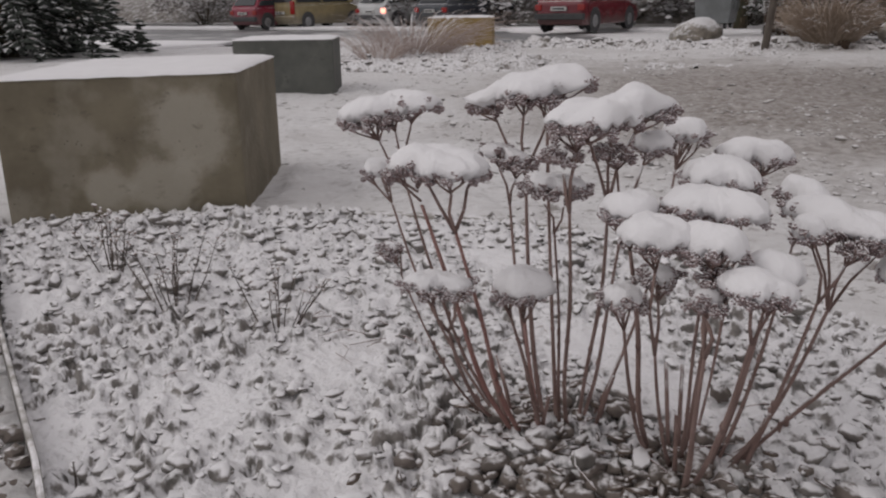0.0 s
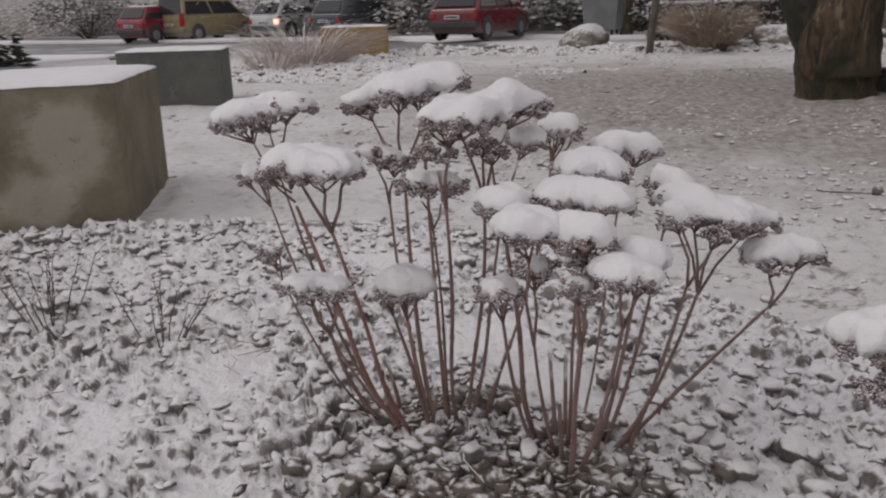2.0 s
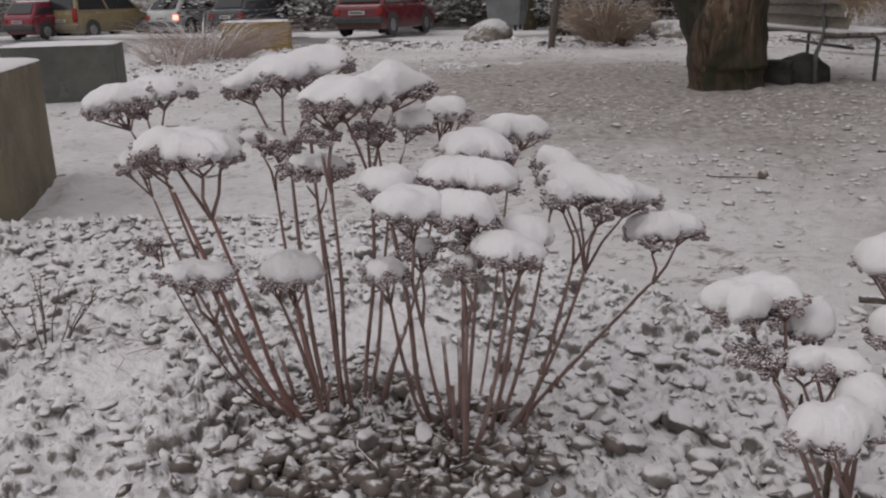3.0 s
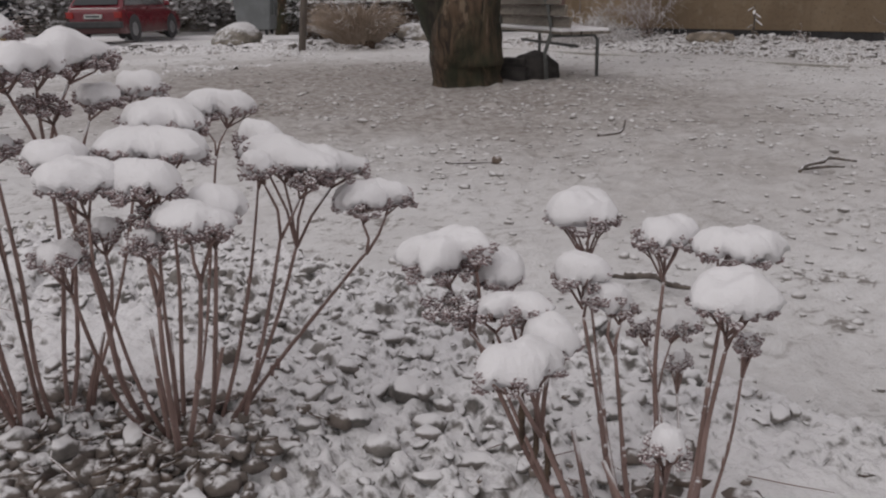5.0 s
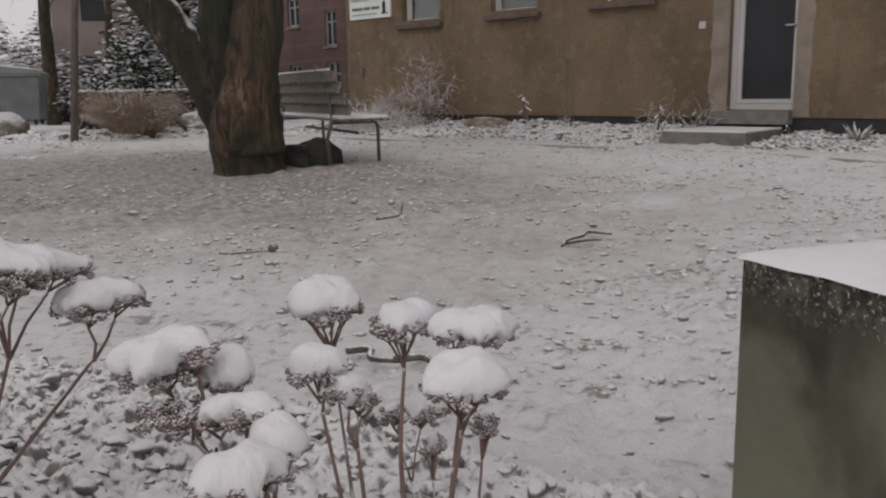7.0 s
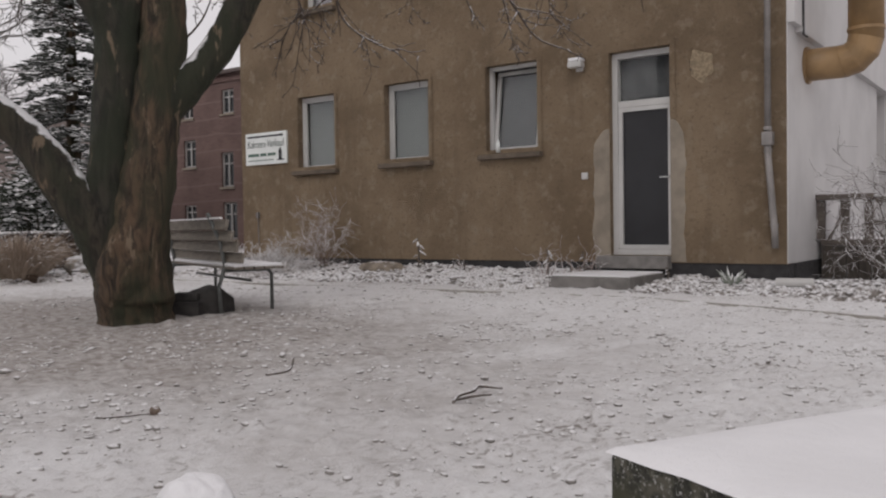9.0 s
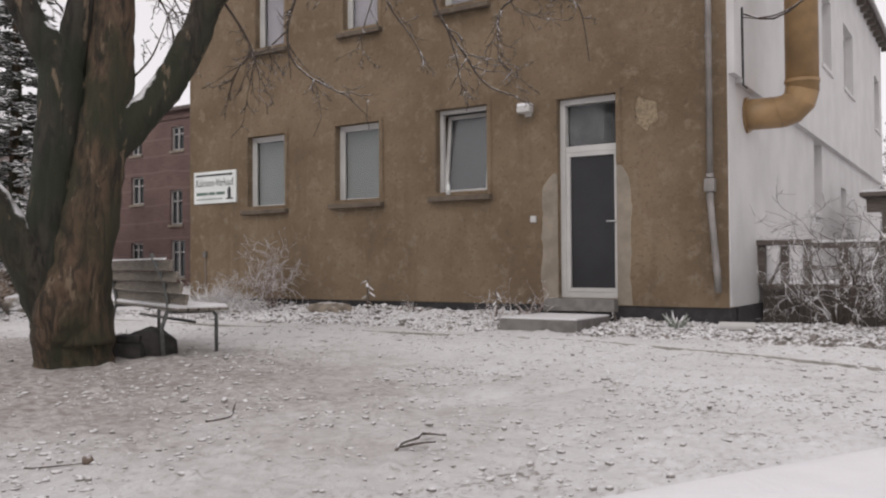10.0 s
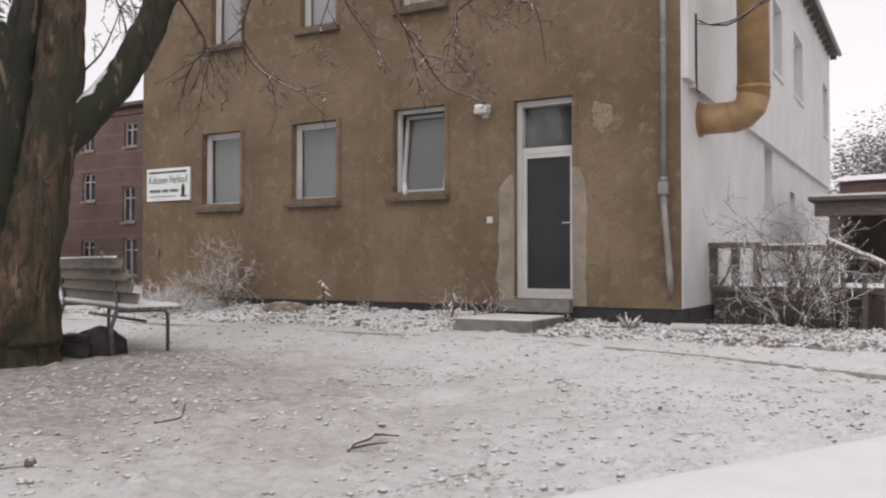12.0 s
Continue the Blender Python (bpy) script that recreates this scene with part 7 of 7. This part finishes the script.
leaf_stalk((-6.8, 10.35, 0.06), 0.22, 6, 12)
leaf_stalk((-3.72, 10.2, 0.08), 0.16, 5, 14)
single("drain_tile", Geo().tube([(-0.19, 0, 0.045), (0.19, 0, 0.045)], 0.05, 14), M_PVC, "short pale drain pipe lying in the border", "pipe", bevel=0.004, m=pose(-2.20, 9.98, 0.06, 0, 0, 8))
_pot = thing("plant_pot", (-0.55, 13.4, 0), label="round clay pot with a snow-capped plant ball", category="plant pot")
part("pot", Geo().tube([(0, 0, 0), (0, 0, 0.24), (0, 0, 0.26)], [0.13, 0.19, 0.2], 20), M_CLAY, _pot)
_v, _f = lumpy(3, 0.2, 1.6, 4)
part("plant", Geo().add([(a * 0.2, b * 0.2, 0.36 + c * 0.17) for a, b, c in _v], _f.tolist()), dusted("snowy_ball", (0.05, 0.05, 0.04), (0.1, 0.1, 0.08), 0.1, 0.5, scale=14), _pot, smooth=True)


# ---------------------------------------------------------------- things lying in the yard
def stick(name, place, pts, r, label, turn=0.0):
    g = Geo()
    limb(g, pts, [r] * (len(pts) - 1) + [r * 0.5], 7, place[0], 4, 0.15)
    return single(name, g, M_STICK, label, "stick", "fallen sticks", smooth=True, m=pose(*place, 0, 0, turn))


stick("fallen_stick", (-2.0, 3.65, 0.022), [(0.0, -0.28, -0.004), (-0.035, -0.19, 0.006), (-0.03, -0.08, 0.010), (-0.04, -0.02, 0.018), (0.04, 0.05, 0.006)], 0.008, "forked stick half covered with snow")
stick("fallen_stick", (-1.97, 3.52, 0.016), [(-0.06, -0.09, 0), (0.0, -0.02, 0.012), (0.03, 0.06, 0.006)], 0.007, "short stick half covered with snow")
stick("fallen_stick", (-3.13, 3.50, 0.02), [(-0.08, -0.10, 0), (-0.04, 0.0, 0.006), (-0.06, 0.06, 0.02), (-0.08, 0.10, 0.07)], 0.006, "thin bent twig lying on the snow")
stick("fallen_stick", (-1.52, 1.86, 0.012), [(-0.08, -0.04, 0), (-0.02, -0.01, 0.010), (0.03, -0.05, 0.004), (0.09, 0.01, -0.004)], 0.009, "short stick at the edge of the bed")
stick("fallen_stick", (-1.38, 1.88, 0.012), [(-0.07, -0.03, 0), (-0.01, 0.015, 0.008), (0.05, 0.0, 0.006), (0.09, 0.04, -0.004)], 0.009, "short stick at the edge of the bed")
stick("garden_hose", (-3.42, 2.30, 0.006), [(0.12, -0.20, -0.003), (0.22, -0.06, 0.001), (0.33, 0.10, -0.002), (0.44, 0.25, 0.001)], 0.005, "dark thin root lying across the snow")
rock("earth_clod", (-2.98, 2.58, 0.0), (0.028, 0.022, 0.026), 14, M_LITTER, "dark lump of earth on the snow", "clod", 2)


def path_edge(name, pts, label, top=0.007, half=0.012):
    g = Geo()
    for (ax, ay), (bx, by) in zip(pts[:-1], pts[1:]):
        g.box((0, -half, -0.06), (math.hypot(bx - ax, by - ay) - 0.01, half, top), Matrix.Translation((ax, ay, 0)) @ Matrix.Rotation(math.atan2(by - ay, bx - ax), 4, "Z"))
    single(name, g, M_EDGE, label, "path edging", kind="structure", bevel=0.008)


path_edge("path_edging", [(-11.5, 8.6), (-8.2, 8.55), (-5.8, 8.68), (-3.45, 8.70), (-1.6, 8.1), (-0.3, 7.45), (1.6, 6.5)], "flat edging stones of the path, nearly buried in snow")
path_edge("bed_border", [(-3.33, -0.33), (-3.13, 0.44), (-2.9, 0.85)], "thin border strip between bed and yard", 0.012, 0.03)


# ---------------------------------------------------------------- loose stones and clods
PEBBLES = [(chipped(v, s, 10, 0.4, 0.8), f) for s, (v, f) in enumerate(lumpy(2, 0.6, 1.9, s + 40) for s in range(8))]
PEBBLES_LOW = [lumpy(1, 0.95, 1.7, s + 40) for s in range(6)]
_rng = random.Random(77)


def stone_spots(count, box, keep, small, large, sink=0.35, power=2.2, flat=1.0):
    x0, x1, y0, y1 = box
    out = []
    while len(out) < count:
        x, y = _rng.uniform(x0, x1), _rng.uniform(y0, y1)
        if not keep(x, y):
            continue
        r = small + (large - small) * _rng.random() ** power
        sx, sy, sz = r * _rng.uniform(0.9, 1.4), r * _rng.uniform(0.75, 1.1), flat * r * _rng.uniform(0.6, 1.0)
        out.append((x, y, sz * (1 - 2 * sink) + _rng.uniform(-0.004, 0.004), _rng.uniform(0, 6.28), _rng.uniform(-0.35, 0.35), sx, sy, sz, _rng.randrange(8)))
    return out


def in_bed(x, y):
    return bool(inside(np.array(x), np.array(y), BED))


def lumpy_bed(x, y):
    return in_bed(x, y) and float(calm_snow(np.array(x), np.array(y))) < _rng.uniform(0.35, 0.8)


def loaded(spots):
    """Stones set a little into the bed, the broad ones deeper."""
    return [(a, b, c + float(bed_height(np.array(a), np.array(b))) - 0.16 * sz, turn, tilt * 1.3, sx * 0.9, sy * 0.74, sz * 0.85, k) for a, b, c, turn, tilt, sx, sy, sz, k in spots]


LUMPS = [lumpy(2, 0.55, 1.6, s + 60, -0.4) for s in range(8)]
_near = loaded(stone_spots(300, (-1.75, -0.75, 0.0, 1.15), lumpy_bed, 0.008, 0.028, 0.40, 1.6, 0.9))
_meshes = [many("stone", LUMPS, [(0, 0, 0, 0, 0, 1, 1, 1, k)], M_STONE1) for k in range(8)]
for x, y, z, turn, tilt, sx, sy, sz, k in _near:
    ob = new("stone", _meshes[int(k) % 8])
    ob.parent = bed
    ob.matrix_basis = Matrix.LocRotScale((x, y, z), Euler((tilt, 0, turn)), (sx, sy, sz))
_rest = loaded(stone_spots(620, (-2.4, 0.2, -0.8, 1.6), lumpy_bed, 0.012, 0.030, 0.40, 1.6, 0.9)) + loaded(stone_spots(1300, (-2.4, 0.2, -0.8, 1.6), lumpy_bed, 0.006, 0.016, 0.40, 1.5, 0.75))
tagged(part("gravel", many("gravel", LUMPS, _rest, M_STONE), M_STONE, bed, "coarse gravel capped with snow"), kind="stuff")
_rest = loaded(stone_spots(560, (-3.35, -2.3, -1.4, 1.3), lumpy_bed, 0.014, 0.038, 0.42, 1.8, 0.85)) + loaded(stone_spots(900, (-3.35, -2.3, -1.4, 1.3), lumpy_bed, 0.008, 0.016, 0.40, 1.6, 0.75))
tagged(part("gravel", many("gravel", PEBBLES_LOW, _rest, M_STONE), M_STONE, bed, "coarse gravel capped with snow"), kind="stuff")
_rng2 = random.Random(5)


def in_yard(x, y):
    thick = noise.noise(Vector((x * 1.1, y * 1.1, 0))) + 0.6 * noise.noise(Vector((x * 3.7, y * 3.7, 2)))
    return thick > _rng.uniform(-0.5, 0.35) and not in_bed(x, y) and not (-7.0 < x < -5.9 and 4.2 < y < 5.2) and x < 1.5


_clods = stone_spots(5200, (-6.0, 0.8, 0.6, 6.0), in_yard, 0.004, 0.020, 0.44, 2.6, 0.7) + stone_spots(2000, (-9.5, 0.5, 5.0, 9.0), in_yard, 0.006, 0.024, 0.44, 2.6, 0.7) + stone_spots(1300, (-13.0, -3.2, -1.0, 6.0), in_yard, 0.008, 0.032, 0.46, 2.6, 0.55)
single("crumbled_snow", many("crumbled_snow", PEBBLES_LOW, [(a, b, c + float(ground_height(np.array(a), np.array(b))), *r) for a, b, c, *r in _clods], M_CLOD), M_CLOD, "crumbs of dirty snow and earth strewn over the yard", "clods", kind="stuff")


def border_level(x, y):
    """The lumpy snow of the border along the house: it climbs a little to the wall."""
    edge = np.minimum((y - 9.2 - 0.12 * lattice(x * 1.7, y * 0, 61)) / 0.22, np.where(x < -4.4, np.minimum((x + 12.3) / 0.3, (-4.97 - x) / 0.12), np.minimum((x + 3.92) / 0.12, (1.2 - x) / 0.5)))
    return -0.045 + 0.075 * np.clip(edge, -0.5, 1) + np.where(x < -4.5, 0.075, 0.02) * np.clip(y - 9.3, 0, 2) + 1.1 * bed_height(x * 0.55, y * 0.55) + 0.6 * bed_height(x + 3, y) + 0.02 * lattice(x * 2.2, y * 2.2, 62)


def street_level(x, y):
    edge = (0.8 - np.abs(x + 15.0 - 0.42 * (y - 3.4)) + 0.25 * lattice(x * 1.5, y * 1.5, 63)) / 0.5
    patch = np.minimum(np.minimum((x + 14.3) / 0.5, (-9.9 - x) / 0.5), np.minimum((y + 0.5) / 0.4, (2.3 - y + 0.3 * lattice(x * 1.5, y * 0, 64)) / 0.4))
    edge = np.maximum(edge, patch)
    return -0.05 + 0.09 * np.clip(edge, -0.5, 1) + 1.8 * bed_height(x * 0.4, y * 0.4) + 0.03 * lattice(x * 1.6, y * 1.6, 65)


def snowy_bank(name, box, step, level, label, material=M_BORDER):
    x0, x1, y0, y1 = box
    gx, gy = np.meshgrid(np.arange(x0, x1, step), np.arange(y0, y1, step))
    z = level(gx, gy)
    i = np.arange(gx.size).reshape(gx.shape)
    f = np.stack([i[:-1, :-1], i[:-1, 1:], i[1:, 1:], i[1:, :-1]], -1).reshape(-1, 4)
    f = f[z.ravel()[f].max(1) > -0.06]
    used = np.unique(f)
    at = np.zeros(gx.size, np.int64)
    at[used] = np.arange(len(used))
    v = np.stack([gx.ravel(), gy.ravel(), z.ravel()], -1)[used]
    return single(name, many(name, [(v, at[f])], [(0, 0, 0, 0, 0, 1, 1, 1, 0)], material), material, label, "border", kind="structure")


snowy_bank("wall_border", (-12.3, -4.95, 9.0, 10.82), 0.025, border_level, "planting border along the house under lumpy snow")
snowy_bank("wall_border", (-3.95, 1.2, 9.0, 10.82), 0.025, border_level, "planting border beside the doorstep, brown earth showing through snow", M_EARTH)
snowy_bank("street_verge", (-17.0, -9.8, -0.6, 9.0), 0.05, street_level, "verge between yard and street under lumpy snow")
_rub = stone_spots(520, (-12.1, -5.0, 9.3, 10.75), lambda x, y: True, 0.012, 0.06, 0.4, 3.0) + stone_spots(420, (-3.8, 0.8, 9.3, 10.75), lambda x, y: True, 0.010, 0.04, 0.4, 2.5)
_rub = [(a, b, c + float(border_level(np.array(a), np.array(b))), *r) for a, b, c, *r in _rub]
single("border_rubble", many("border_rubble", PEBBLES, _rub, M_STONE), M_STONE, "snowy stones lying in the border along the house wall", "rubble", kind="stuff")
_strip = stone_spots(260, (-16.6, -11.5, 2.6, 8.8), lambda x, y: abs(x + 15.0 - 0.42 * (y - 3.4)) < 0.75, 0.025, 0.09, 0.4, 3.0) + stone_spots(300, (-14.2, -10.0, -0.4, 2.2), lambda x, y: True, 0.015, 0.05, 0.4, 2.5)
_strip = [(a, b, c + float(street_level(np.array(a), np.array(b))), *r) for a, b, c, *r in _strip]
single("rubble_strip", many("rubble_strip", PEBBLES, _strip, M_STONE), M_STONE, "snowy stones strewn on the verge by the street", "rubble", kind="stuff")

# damp bare patch and leaf litter round the plants' crowns
_damp, _litter = [], []
for bx, by, wide, count in ((-1.43, 0.42, 0.13, 110), (-1.22, 0.66, 0.13, 110), (-0.66, 1.08, 0.12, 60), (-1.22, 0.42, 0.17, 190), (-1.12, 0.55, 0.15, 130)):
    for _ in range(count):
        a, q = _rng2.uniform(0, 6.28), abs(_rng2.gauss(0, wide))
        r = 0.005 + 0.024 * _rng2.random() ** 2.2
        _damp.append((bx + q * math.cos(a), by + q * math.sin(a), 0.016 + r * 0.3, _rng2.uniform(0, 6), _rng2.uniform(-0.4, 0.4), r * 1.05, r * 0.75, r * 0.6, _rng2.randrange(8)))
    for _ in range(26):
        a, q = _rng2.uniform(0, 6.28), abs(_rng2.gauss(0, 0.14))
        r = _rng2.uniform(0.005, 0.017)
        _litter.append((bx + q * math.cos(a), by + q * math.sin(a), 0.03 + _rng2.uniform(0, 0.014), _rng2.uniform(0, 6), _rng2.uniform(-0.6, 0.6), r * 1.5, r * 0.6, r * 0.16, _rng2.randrange(8)))
tagged(part("damp_gravel", many("damp_gravel", LUMPS, _damp, M_PEBBLE), M_PEBBLE, bed, "damp bare gravel round the stems"), kind="stuff")
tagged(part("leaf_litter", many("leaf_litter", PEBBLES_LOW, _litter, M_LITTER), M_LITTER, bed, "dark dead leaves"), kind="stuff")

# thin straws fallen round the plants, and one larger stone
_straw = Geo()
for bx, by in ((-1.43, 0.42), (-1.22, 0.66), (-0.66, 1.08), (-1.9, 0.1)):
    for _ in range(18):
        a, q, l, w = _rng2.uniform(0, 6.28), abs(_rng2.gauss(0, 0.22)), _rng2.uniform(0.03, 0.13), _rng2.uniform(0, 6.28)
        x, y = bx + q * math.cos(a), by + q * math.sin(a)
        if not in_bed(x, y):
            continue
        z = max(0.0, float(bed_height(np.array(x), np.array(y)))) + 0.012
        _straw.tube([(x, y, z), (x + l * 0.5 * math.cos(w), y + l * 0.5 * math.sin(w), z + 0.006), (x + l * math.cos(w + 0.3), y + l * math.sin(w + 0.3), z - 0.006)], [0.0014, 0.0014, 0.0008], 4)
tagged(part("straw", _straw, M_STEM, bed, "thin fallen straws"), kind="stuff")
rock("field_stone", (-1.18, 1.04, 0.0), (0.042, 0.034, 0.034), 31, M_FIELD, "dark stone with snow on its back in the bed", turn=20)

_outer = [(a, b, c, *r) for a, b, c, *r in stone_spots(420, (-3.2, -0.5, -1.9, 0.2), lambda x, y: not in_bed(x, y) and in_bed(x, y + 0.34) and not in_bed(x, y + 0.03), 0.006, 0.026, 0.4)]
single("path_gravel", many("path_gravel", PEBBLES, _outer, M_PEBBLE, False), M_PEBBLE, "bare brown gravel outside the bed's edging", "gravel", kind="stuff")
